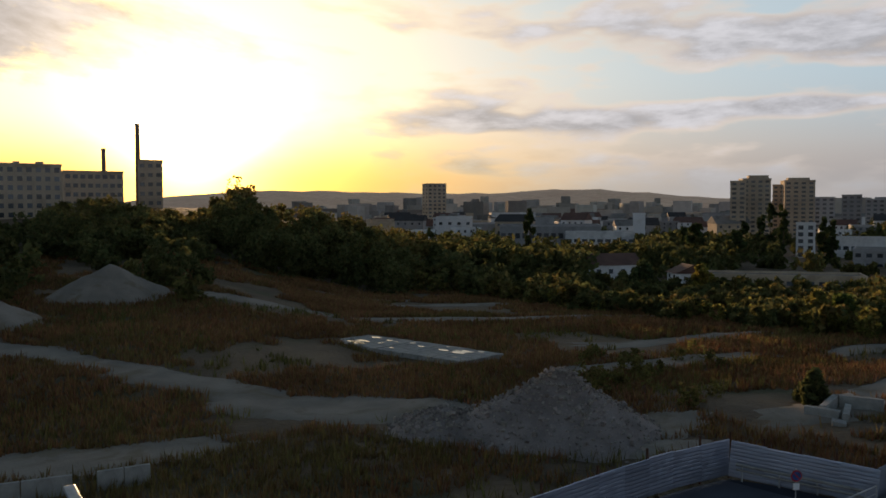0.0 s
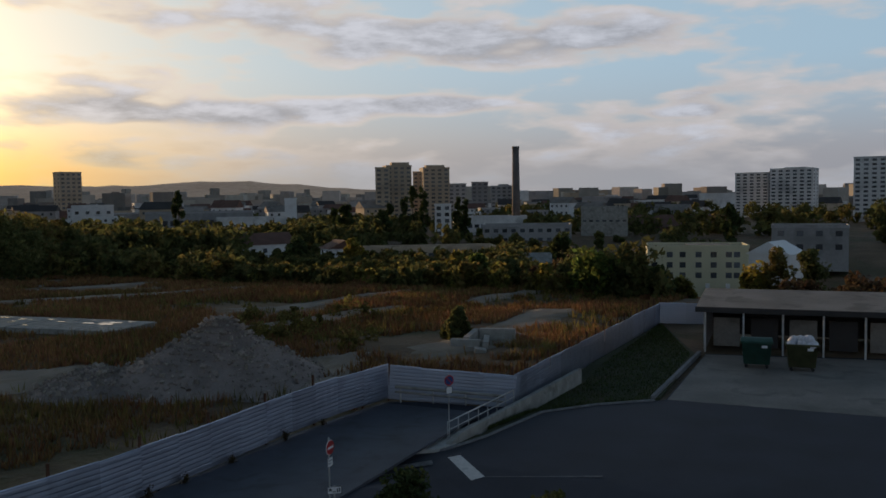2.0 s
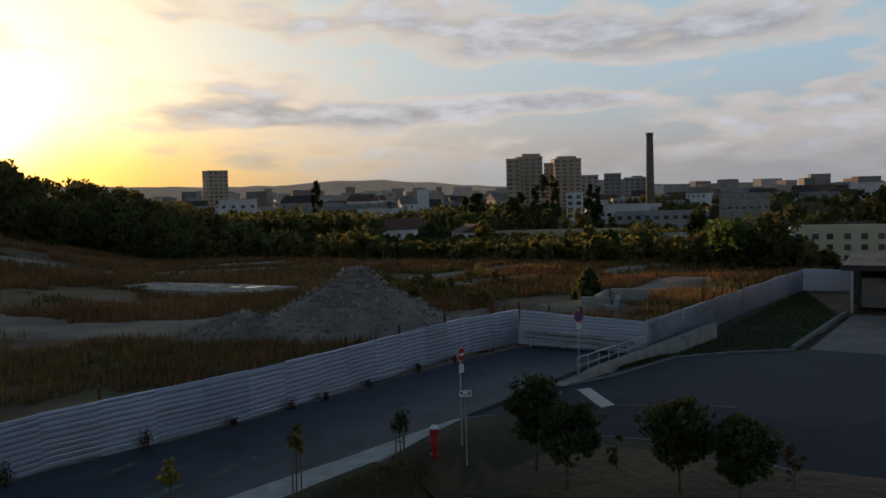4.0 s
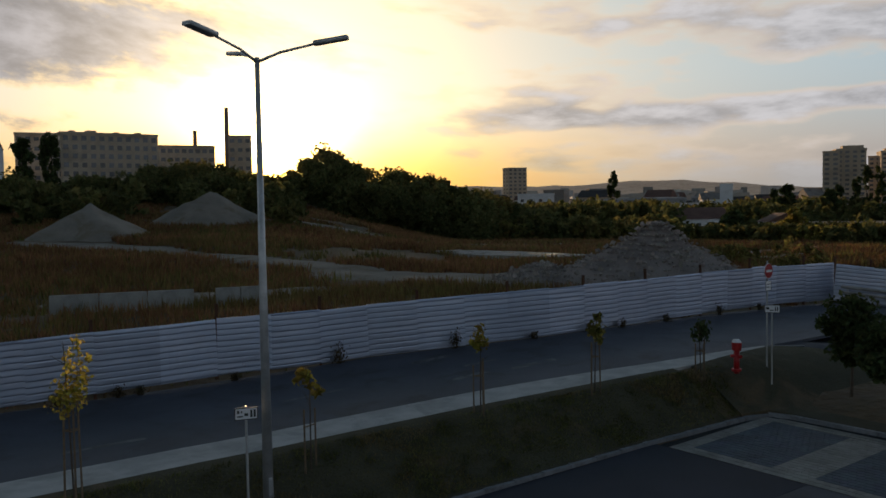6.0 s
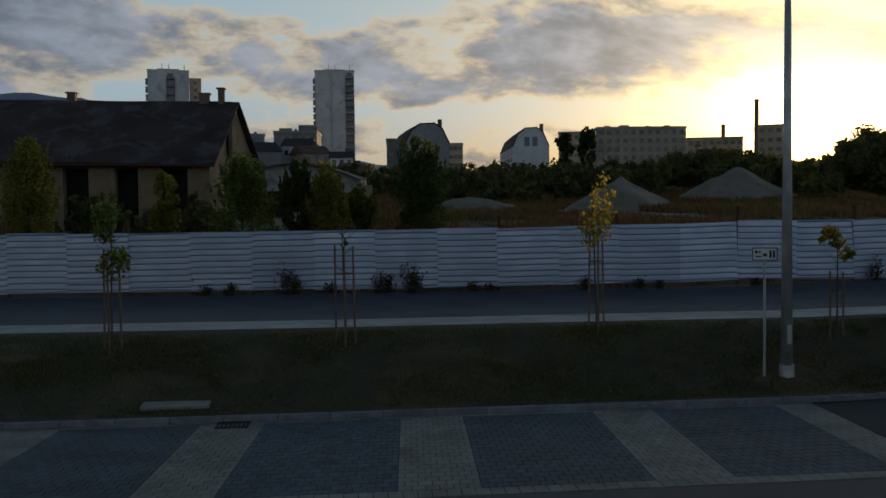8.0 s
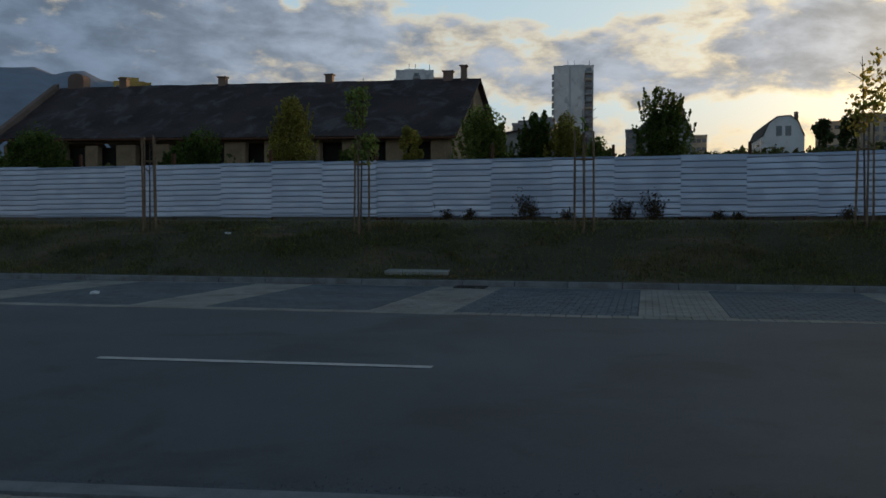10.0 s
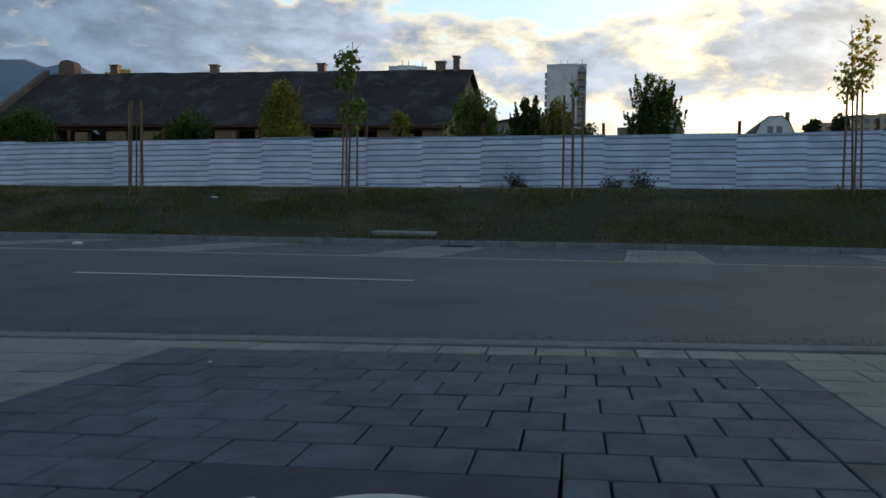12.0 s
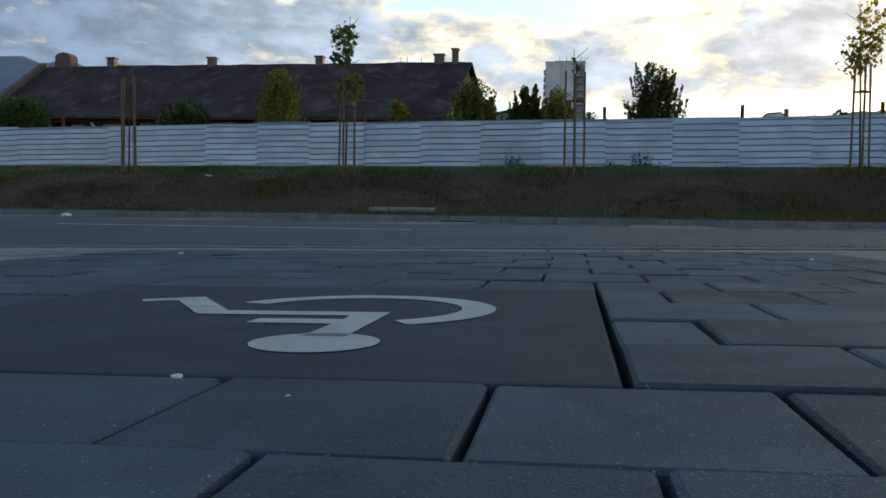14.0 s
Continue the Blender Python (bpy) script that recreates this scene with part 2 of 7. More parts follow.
leaf_green = material("leaf_green", (0.115, 0.155, 0.042), 0.6, scale=0.6, fine=4, island=0.5, bump=0, spec=0.12, leaf=0.7)
leaf_olive = material("leaf_olive", (0.19, 0.175, 0.05), 0.6, scale=0.6, fine=4, island=0.5, bump=0, spec=0.12, leaf=0.7)
leaf_dark = material("leaf_dark", (0.065, 0.085, 0.032), 0.6, scale=0.6, fine=4, island=0.45, bump=0, spec=0.12, leaf=0.42)
leaf_gold = material("leaf_yellowing", (0.25, 0.21, 0.05), 0.6, scale=0.6, fine=4, island=0.45, bump=0, spec=0.12, leaf=0.7)
leaf_red = material("leaf_russet", (0.105, 0.068, 0.038), 0.6, scale=0.6, fine=4, island=0.4, bump=0, spec=0.12, leaf=0.42)
leaf_wood = material("leaf_dull_green", (0.112, 0.118, 0.045), 0.7, scale=0.05, fine=0.6, island=0.4, bump=0, spec=0.08, leaf=0.5, stain=(0.15, 0.125, 0.042), stain_scale=0.03)
leaf_brown = material("leaf_dull_olive", (0.17, 0.145, 0.05), 0.7, scale=0.05, fine=0.6, island=0.4, bump=0, spec=0.08, leaf=0.55, stain=(0.12, 0.12, 0.042), stain_scale=0.03)
leaf_shrub = material("leaf_bright_shrub", (0.20, 0.24, 0.062), 0.5, scale=0.6, fine=4, island=0.5, bump=0, spec=0.2, leaf=0.6)
leaf_shrub_gold = material("leaf_golden_shrub", (0.31, 0.28, 0.065), 0.5, scale=0.6, fine=4, island=0.5, bump=0, spec=0.2, leaf=0.6)
weed = material("dry_weed", (0.10, 0.075, 0.045), 0.9, scale=2, fine=20, island=0.4, bump=0, spec=0.1, leaf=0.4)
roof_rust = material("rusted_sheet_roof", (0.046, 0.03, 0.03), 0.75, scale=0.25, fine=4, dark=0.6, light=1.5, stain=(0.115, 0.10, 0.105), stain_scale=0.45, bump=0.5, bump_scale=4, depth=0.05)
brick_wall = material("old_yellow_brick", (0.26, 0.19, 0.12), 0.9, scale=0.6, fine=7, stain=(0.14, 0.10, 0.075), stain_scale=0.4, bump=0.6, bump_scale=9, depth=0.05)
# near-black base colour carries the shade inside openings and under eaves
dark_void = material("shaded_void", (0.018, 0.015, 0.013), 0.9, scale=3, fine=20)
plaster_white = material("white_render", (0.72, 0.73, 0.75), 0.85, scale=0.15, fine=3, dark=0.88, light=1.05, stain=(0.55, 0.55, 0.55), stain_scale=0.2, bump=0.2, bump_scale=8)
panel_pale = material("pale_panel_block", (0.62, 0.62, 0.63), 0.85, scale=0.08, fine=1.5, dark=0.8, stain=(0.36, 0.36, 0.38), stain_scale=0.12, bump=0.2, bump_scale=6)
panel_shadow = material("recess_shade_panel", (0.20, 0.18, 0.18), 0.85, scale=0.3, fine=2, stain=(0.12, 0.10, 0.10), stain_scale=0.2)
panel_warm = material("sand_panel_block", (0.45, 0.36, 0.27), 0.85, scale=0.08, fine=1.5, dark=0.8, stain=(0.30, 0.24, 0.18), stain_scale=0.12, bump=0.2, bump_scale=6)
panel_grey_b = material("grey_panel_block", (0.30, 0.30, 0.31), 0.85, scale=0.08, fine=1.5, dark=0.8, stain=(0.2, 0.2, 0.21), stain_scale=0.12, vary=0.25, bump=0.2, bump_scale=6)
plaster_yellow = material("pale_yellow_render", (0.55, 0.53, 0.38), 0.85, scale=0.2, fine=3, dark=0.9, light=1.05, bump=0.2, bump_scale=8)
ochre = material("sunlit_ochre_render", (0.50, 0.34, 0.10), 0.85, scale=0.3, fine=3)
far_wall = material("distant_walls", (0.34, 0.31, 0.28), 0.9, scale=0.02, fine=0.2, island=0.45, bump=0)
roof_dark = material("dark_roofing", (0.05, 0.045, 0.045), 0.85, scale=0.3, fine=5)
roof_grey = material("grey_roofing_felt", (0.22, 0.20, 0.185), 0.9, scale=0.25, fine=5, stain=(0.12, 0.11, 0.10), stain_scale=0.3)
roof_red = material("red_roof_tiles", (0.135, 0.072, 0.056), 0.85, scale=0.4, fine=5)
pane_glass = material("window_glass", (0.07, 0.08, 0.095), 0.15, scale=2, fine=9, vary=0.6, bump=0, spec=0.7)
chimney_brick = material("chimney_brick", (0.20, 0.135, 0.11), 0.9, scale=0.4, fine=4, bump=0.3, bump_scale=5)
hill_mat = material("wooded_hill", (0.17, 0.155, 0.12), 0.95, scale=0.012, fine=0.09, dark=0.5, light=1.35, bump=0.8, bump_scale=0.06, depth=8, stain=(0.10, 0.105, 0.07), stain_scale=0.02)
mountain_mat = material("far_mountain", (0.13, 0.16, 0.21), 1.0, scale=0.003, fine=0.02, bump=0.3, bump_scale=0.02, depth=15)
for mt_, glow in ((hill_mat, (0.10, 0.082, 0.066)), (mountain_mat, (0.012, 0.018, 0.028))):     # haze over the far backdrop, put in as a faint emission
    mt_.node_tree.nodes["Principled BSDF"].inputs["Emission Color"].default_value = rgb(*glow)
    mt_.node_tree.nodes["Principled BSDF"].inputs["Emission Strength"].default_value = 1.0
red_paint = material("red_enamel", (0.42, 0.018, 0.02), 0.4, scale=4, fine=30)
white_paint = material("white_enamel", (0.75, 0.76, 0.78), 0.45, scale=4, fine=30, dark=0.9, light=1.0)
black_paint = material("black_marking", (0.02, 0.02, 0.022), 0.5, scale=4, fine=30)
blue_paint = material("blue_enamel", (0.03, 0.07, 0.24), 0.45, scale=4, fine=30)
bin_green = material("dark_green_bin", (0.02, 0.075, 0.055), 0.5, scale=2, fine=20, stain=(0.03, 0.05, 0.045))
bin_olive = material("olive_skip", (0.07, 0.075, 0.03), 0.6, scale=2, fine=20, stain=(0.10, 0.06, 0.04))
bag_plastic = material("rubbish_bags", (0.42, 0.43, 0.47), 0.45, scale=5, fine=20, island=0.5)
iron = material("cast_iron", (0.03, 0.028, 0.027), 0.7, 0.5, scale=8, fine=50)
puddle = material("shallow_puddle", (0.03, 0.032, 0.035), 0.04, scale=1, fine=6, bump=0, spec=0.8)

# ---------------------------------------------------------------- mesh helpers


def mesh_of(bm, name, mt, smooth=False):
    me = bpy.data.meshes.new(name)
    bm.to_mesh(me)
    bm.free()
    me.materials.append(mt)
    if smooth:
        me.polygons.foreach_set("use_smooth", [True] * len(me.polygons))
    return me


def part(name, bm, mt, parent=None, label="", smooth=False):
    """One bmesh as one mesh object under its thing."""
    ob = new(name, mesh_of(bm, name, mt, smooth))
    ob.parent = parent
    return tagged(ob, label)


def piece(name, me, parent, m):
    """A small repeated piece on shared mesh data."""
    ob = new(name, me)
    ob.parent = parent
    ob.matrix_local = m
    return ob


def thing(name, m=None, label="", category="", group="", kind=""):
    ob = new(name)
    ob.matrix_world = m or Matrix()
    ob.empty_display_size = 0.2
    return tagged(ob, label, category, group, kind)


def raw(name, verts, faces, mt, smooth=False):
    me = bpy.data.meshes.new(name)
    me.from_pydata(verts, [], faces)
    me.materials.append(mt)
    if smooth:
        me.polygons.foreach_set("use_smooth", [True] * len(me.polygons))
    me.update()
    return me


def box(bm, x, y, z, sx, sy, sz, rz=0.0, bevel=0.0):
    """A box by its centre and sizes; bevel rounds its edges."""
    r = bmesh.ops.create_cube(bm, size=1.0, matrix=pose(x, y, z, 0, 0, rz) @ Matrix.Diagonal((sx, sy, sz, 1)))
    if bevel:
        es = list({e for v in r["verts"] for e in v.link_edges})
        bmesh.ops.bevel(bm, geom=es, offset=bevel, segments=2, affect="EDGES", profile=0.6)
    return bm


def rod(bm, a, b, r0, r1=None, n=8):
    """A tapered rod from a to b."""
    a, b = Vector(a), Vector(b)
    d = b - a
    m = Matrix.Translation((a + b) / 2) @ d.to_track_quat("Z", "Y").to_matrix().to_4x4()
    bmesh.ops.create_cone(bm, cap_ends=True, segments=n, radius1=r0, radius2=r0 if r1 is None else r1, depth=d.length, matrix=m)
    return bm


def chain(bm, pts, radii, n=8):
    for i in range(len(pts) - 1):
        rod(bm, pts[i], pts[i + 1], radii[i], radii[i + 1], n)
    return bm


def bm_new():
    return bmesh.new()


def leaf_cloud(name, centres, size, mt, seed, jitter=0.5, aspect=1.6, droop=0.0):
    """Many small leaf clumps: bent four-sided blades, each turned its own way."""
    rs = np.random.RandomState(seed)
    c = np.asarray(centres, float)
    n = len(c)
    s = size * (1 - jitter + 2 * jitter * rs.rand(n, 1))
    u = rs.normal(size=(n, 3))
    u[:, 2] -= droop
    u /= np.linalg.norm(u, axis=1, keepdims=True)
    v = np.cross(u, rs.normal(size=(n, 3)))
    v /= np.linalg.norm(v, axis=1, keepdims=True) + 1e-9
    k = np.cross(u, v)
    p = np.empty((n, 4, 3))
    p[:, 0] = c - u * s * aspect * 0.5
    p[:, 1] = c + v * s * 0.5 + k * s * 0.18
    p[:, 2] = c + u * s * aspect * 0.5
    p[:, 3] = c - v * s * 0.5 + k * s * 0.18
    f = np.arange(4 * n).reshape(n, 4)
    f = np.concatenate([f[:, [0, 1, 2]], f[:, [0, 2, 3]]])
    return raw(name, p.reshape(-1, 3).tolist(), f.tolist(), mt)


def lerp_table(x, table):
    xs, ys = zip(*table)
    return float(np.interp(x, xs, ys))


def smooth(a, b, x):
    t = min(1.0, max(0.0, (x - a) / (b - a)))
    return t * t * (3 - 2 * t)


# ---------------------------------------------------------------- the lie of the land
TH = radians(4.2)                     # the street runs 4.2 degrees off the x axis
CT, ST = math.cos(TH), math.sin(TH)
STREET = Matrix.Rotation(TH, 4, "Z")


def st(s, t):
    return s * CT - t * ST, s * ST + t * CT


FENCE = [(-70, 37.0), (-30, 36.0), (-7, 35.3), (10, 35.2), (18, 34.55), (22, 33.45), (26, 32.65), (30, 32.35), (38, 32.15), (42, 31.9), (46.6, 31.2)]
FENCE_B, FENCE_C = (49.3, 24.2), (86.2, 22.5)


def lower_z(x, y):
    tilt = 0.018 * min(4.0, max(-4.0, x + 0.05)) * (1 - smooth(9.8, 13.5, y))
    return tilt + lerp_table(x, [(9, 0.0), (25, 0.32), (38, 1.3), (300, 1.3)]) if x > 9 else tilt


def upper_z(x):
    return lerp_table(x, [(-60, 1.15), (10, 1.24), (14, 1.36), (18, 1.52), (22, 1.66), (28, 1.78), (38, 1.74), (46, 1.66), (100, 1.4)])


def fence_y(x):
    return lerp_table(x, FENCE)


def kerb_y(x):
    return lerp_table(x, [(-60, 18.6), (-12, 21.45), (0, 22.05), (10, 22.6), (20, 22.45), (25.6, 22.1)])


def walk_y(x):
    """Near edge of the footpath."""
    return lerp_table(x, [(-70, 25.8), (-1.5, 25.72), (3, 25.9), (9, 26.05), (12, 25.9), (15, 25.7), (19, 25.15), (24, 24.55), (30, 24.1), (60, 24.0)])


def walk_w(x):
    """Width of the footpath."""
    return lerp_table(x, [(0, 1.5), (19, 1.5), (24, 1.15), (30, 0.85)])


def join_f(x, y):
    """How far the forecourt has risen to the upper road."""
    return max(smooth(24.5, 30.5, y), smooth(21.0, 24.6, y) * (1 - smooth(31.5, 38, x)))


def verge_dip(x, y):
    """Hollow of the verge along the ramp wall."""
    return 0.42 * smooth(41.5, 44.5, x) * (1 - smooth(58.5, 64, x)) * smooth(0.5, 1.6, y - lerp_table(x, [(40, 24.3), (42.7, 23.35), (48.6, 22.2), (51.5, 19.7), (54, 16.8)]))


VIEW = (1.0, 6.3)


def polar(az, d):
    return VIEW[0] + d * math.sin(radians(az)), VIEW[1] + d * math.cos(radians(az))


def back_z(x, y):
    dx, dy = x - VIEW[0], y - VIEW[1]
    d, az = math.hypot(dx, dy), math.degrees(math.atan2(dx, dy))
    north = 1.9 + 0.064 * max(0.0, min(d, 300.0) - 62) + 0.05 * max(0.0, min(d, 900) - 300) * (1 - smooth(-2, 14, az))
    east = 1.9 - 1.6 * smooth(105, 170, d) + 0.2 * smooth(250, 500, d) - 7.9 * smooth(71, 78, az) * smooth(92, 172, d) * (1 - smooth(200, 300, d))
    f = smooth(24, 39, az)
    z = north * (1 - f) + east * f
    rough_ = 0.35 * smooth(38, 60, d) * (1 - smooth(120, 200, d))
    return z + rough_ * noise.noise(Vector((x * 0.09, y * 0.09, 3.0))) + 0.15 * noise.noise(Vector((x * 0.31, y * 0.31, 7.0)))


def land_z(x, y):
    """Height of the ground sheet."""
    yf = fence_y(x) if x < 46.6 else (31.2 - (x - 46.6) * 2.6 if x < 49.3 else lerp_table(x, [(49.3, 24.2), (86.2, 22.5), (90, 19.0)]))
    if x > 90:
        front = 1.3 - 1.0 * smooth(90, 130, x)
    else:
        yk = kerb_y(x)
        lo = lower_z(x, y) - 0.10
        hi = upper_z(x) - 0.10
        if x < 26:
            yw = walk_y(x)
            front = lo + (hi + 0.05 - lo - 0.2) * smooth(yk + 0.2, yw - 0.3, y) + 0.2 * smooth(yk, yk + 0.3, y) - 0.05 * smooth(yw - 0.1, yw + 0.3, y)
        else:
            k = smooth(26, 30, x)
            a = lo + (hi - lo) * smooth(22, 24.4, y)
            front = a * (1 - k) + (lower_z(x, y) - 0.14 + (upper_z(x) - lower_z(x, y)) * join_f(x, y) - (1.25 * verge_dip(x, y) if y < 24.6 else 0.0)) * k
            if x < 34:
                front += 0.35 * smooth(26, 27.5, x) * (1 - smooth(31.5, 33.5, x)) * (1 - smooth(22.5, 24.5, y))
    g = smooth(yf + 0.1, yf + 2.5, y) if x < 90 else 1.0
    return front * (1 - g) + back_z(x, y) * g


def ground_sheet():
    """One sheet: fine near the street, ever coarser to the horizon."""
    def axis(lo, hi, mid_lo, mid_hi, step):
        v = list(np.arange(mid_lo, mid_hi + 0.01, step))
        d, p = step, mid_hi
        while p < hi:
            d *= 1.16
            p += d
            v.append(p)
        d, p = step, mid_lo
        while p > lo:
            d *= 1.16
            p -= d
            v.insert(0, p)
        return v
    xs, ys = axis(-4200, 4200, -32, 92, 1.0), axis(-4200, 4200, 4, 70, 0.75)
    verts = [(x, y, land_z(x, y)) for y in ys for x in xs]
    nx = len(xs)
    faces = [(j * nx + i, j * nx + i + 1, (j + 1) * nx + i + 1, (j + 1) * nx + i) for j in range(len(ys) - 1) for i in range(nx - 1)]
    ob = new("ground", raw("ground", verts, faces, waste, True))
    return tagged(ob, "brown earth and dry grass waste ground", "ground", kind="structure")


ground_sheet()


def ribbon(name, edge_a, edge_b, zf, mt, thick=0.12, label="", category="", nx=1):
    """A slab between two edge lines (same count of points), its top following zf."""
    verts, faces = [], []
    n, k = len(edge_a), nx + 1
    for (ax, ay), (bx, by) in zip(edge_a, edge_b):
        for i in range(k):
            x, y = ax + (bx - ax) * i / nx, ay + (by - ay) * i / nx
            verts.append((x, y, zf(x, y)))
    top = len(verts)
    verts += [(x, y, z - thick) for x, y, z in verts]
    for j in range(n - 1):
        for i in range(nx):
            a = j * k + i
            faces.append((a, a + 1, a + k + 1, a + k))
        for i in (0, nx):
            a = j * k + i
            q = (a, a + k, a + k + top, a + top)
            faces.append(q if i == 0 else q[::-1])
    for j in (0, n - 1):
        for i in range(nx):
            a = j * k + i
            faces.append((a, a + 1, a + 1 + top, a + top)[::-1 if j == 0 else 1])
    bm = bm_new()
    vs = [bm.verts.new(v) for v in verts]
    for f in faces:
        bm.faces.new([vs[i] for i in f])
    bmesh.ops.recalc_face_normals(bm, faces=bm.faces)
    ob = new(name, mesh_of(bm, name, mt))
    return tagged(ob, label, category, kind="structure")


# street coordinates: s along, t across
NEAR_EDGE = 9.80
road_near = [st(s, NEAR_EDGE) for s in range(-60, 27, 1)]
road_far = [(x, kerb_y(x) - 4.85) for x, y in road_near]
ribbon("road", road_near, road_far, lambda x, y: lower_z(x, y), asphalt, label="dark asphalt carriageway between the parking bays", category="road", nx=8)
up_near = [(x, walk_y(x) + walk_w(x)) for x in range(-70, 47, 2)]
up_far = [(x, fence_y(x) - 0.12) for x, y in up_near]
ribbon("upper_road", up_near, up_far, lambda x, y: upper_z(x), asphalt, label="worn asphalt road along the metal fence", category="road", nx=4)

# east forecourt where the two roads meet, with the refuse shelter's apron
EAST = [(26.6, -12), (27.2, 8), (31.5, 11.5), (33.5, 16), (32.6, 21.2), (30.6, 23.8), (29.4, 24.2), (28.9, 24.9), (28.9, 32.7), (38, 32.2), (46.4, 31.0), (49.1, 24.3), (48.3, 24.2), (39.4, 25.6), (39.2, 24.9), (39.9, 24.3), (42.7, 23.35), (48.6, 22.2), (51.5, 19.7), (53.7, 16.8), (54.3, 16.2), (70.5, 16.0), (76, -12)]


def flat_area(name, outline, zf, mt, lift=0.0, thick=0.1, label="", category="", step=3.0):
    """A slab with a free outline, cut into small cells so that it follows the ground."""
    bm = bm_new()
    f = bm.faces.new([bm.verts.new((x, y, 0)) for x, y in outline])
    bmesh.ops.triangulate(bm, faces=[f])
    for _ in range(7):
        es = [e for e in bm.edges if e.calc_length() > step]
        if not es:
            break
        bmesh.ops.subdivide_edges(bm, edges=es, cuts=1)
        bmesh.ops.triangulate(bm, faces=[q for q in bm.faces if len(q.verts) > 3])
    for v in bm.verts:
        v.co.z = zf(v.co.x, v.co.y) + lift
    r = bmesh.ops.extrude_face_region(bm, geom=list(bm.faces))
    for v in [g for g in r["geom"] if isinstance(g, bmesh.types.BMVert)]:
        v.co.z -= thick
    bmesh.ops.recalc_face_normals(bm, faces=bm.faces)
    ob = new(name, mesh_of(bm, name, mt))
    return tagged(ob, label, category, kind="structure")


def east_z(x, y):
    z = lower_z(x, 20)
    f = join_f(x, y)
    return z * (1 - f) + (upper_z(x) - 0.005) * f


flat_area("forecourt", EAST, east_z, asphalt_new, label="dark smooth asphalt forecourt", category="road", step=3.0)
flat_area("apron", [(54.3, 16.1), (70.2, 16.0), (74, -6), (54.8, -6)], east_z, roof_grey, 0.012, 0.05, "pale concrete apron before the refuse shelter", "pavement", 4.0)

# lower street: kerb stones, paved bays, footpath
def kerb_run(name, pts, h, zf, label, width=0.14, stone=1.0):
    par = thing(name, None, label, "kerb", kind="structure")
    bm = bm_new()
    box(bm, 0, 0, 0, stone - 0.012, width, h + 0.12, 0, 0.012)
    me = mesh_of(bm, "kerb_stone", kerb_stone)
    for (ax, ay), (bx, by) in zip(pts, pts[1:]):
        L = math.hypot(bx - ax, by - ay)
        n = max(1, round(L / stone))
        for i in range(n):
            f = (i + 0.5) / n
            x, y = ax + (bx - ax) * f, ay + (by - ay) * f
            piece("kerb_stone", me, par, Matrix.Translation((x, y, zf(x, y) + h / 2 - 0.06)) @ Matrix.Rotation(math.atan2(by - ay, bx - ax), 4, "Z") @ Matrix.Diagonal((L / n / stone, 1, 1, 1)))
    return par


far_kerb = [(x, kerb_y(x)) for x in (-60, -36, -24, -12, -6, 0, 5, 10, 15, 20, 24.6)] + [(25.5, 21.85), (25.75, 21.2), (25.85, 17.5), (26.05, 12), (26.4, 4)]
kerb_run("kerb_far_side", far_kerb, 0.11, lambda x, y: lower_z(x, y), "grey concrete kerb beside the grass bank")
walk_near = [(x, walk_y(x)) for x in range(-70, 31, 2)]
walk_far = [(x, y + walk_w(x)) for x, y in walk_near]
ribbon("footpath", walk_near, walk_far, lambda x, y: upper_z(x) + 0.035, path_concrete, 0.2, "pale concrete footpath along the upper road", "pavement")
island_kerb = [(30, 24.8), (31.0, 23.8), (32.7, 21.3), (33.6, 16.2), (31.8, 11.6), (27.6, 8)]
kerb_run("kerb_island", island_kerb, 0.10, lambda x, y: east_z(x, y), "pale kerb round the planted island")
verge_kerb = [(39.2, 24.9), (39.9, 24.3), (42.7, 23.35), (48.6, 22.2), (51.5, 19.7), (53.7, 16.8)]
kerb_run("kerb_verge", verge_kerb, 0.10, lambda x, y: east_z(x, y), "pale kerb of the sloping verge")
kerb_run("apron_edging", [(54.0, 16.95), (70.5, 16.5)], 0.22, lambda x, y: east_z(x, y), "low concrete edging beside the apron", 0.25)
flat_area("verge", [(39.5, 24.85), (40.1, 24.4), (42.75, 23.5), (48.65, 22.35), (51.6, 19.85), (53.85, 16.95), (54.5, 16.6), (70, 16.7), (86.0, 22.3), (49.4, 24.05)], lambda x, y: 1.3 - 0.1 * smooth(50, 80, x) - verge_dip(x, y), verge_soil, 0.06, 0.2, "dark grass verge below the metal fence", "grass", 2.0)
bank_a = [(x, kerb_y(x) + 0.09) for x in [-60 + 2 * i for i in range(43)]]
bank_b = [(x, walk_y(x) - 0.03) for x, y in bank_a]


def bank_z(x, y):
    yk = kerb_y(min(x, 25.6))
    f = max(0.0, (y - yk) / max(0.5, walk_y(x) - 0.15 - yk))
    lo, hi = lower_z(x, 20) + 0.10, upper_z(x) + 0.03
    z = lo + (hi - lo) * (0.25 * f + 0.75 * smooth(0.0, 1.0, f))
    return z + (0.09 * noise.noise(Vector((x * 0.4, y * 0.6, 1.5))) + 0.035 * noise.noise(Vector((x * 1.7, y * 1.9, 2.5)))) * smooth(0, 0.3, f) * (1 - smooth(0.8, 1, f))


ribbon("grass_bank", bank_a, bank_b, bank_z, soil_grass, 0.3, "sloping strip of thin grass and bare soil", "grass", nx=14)


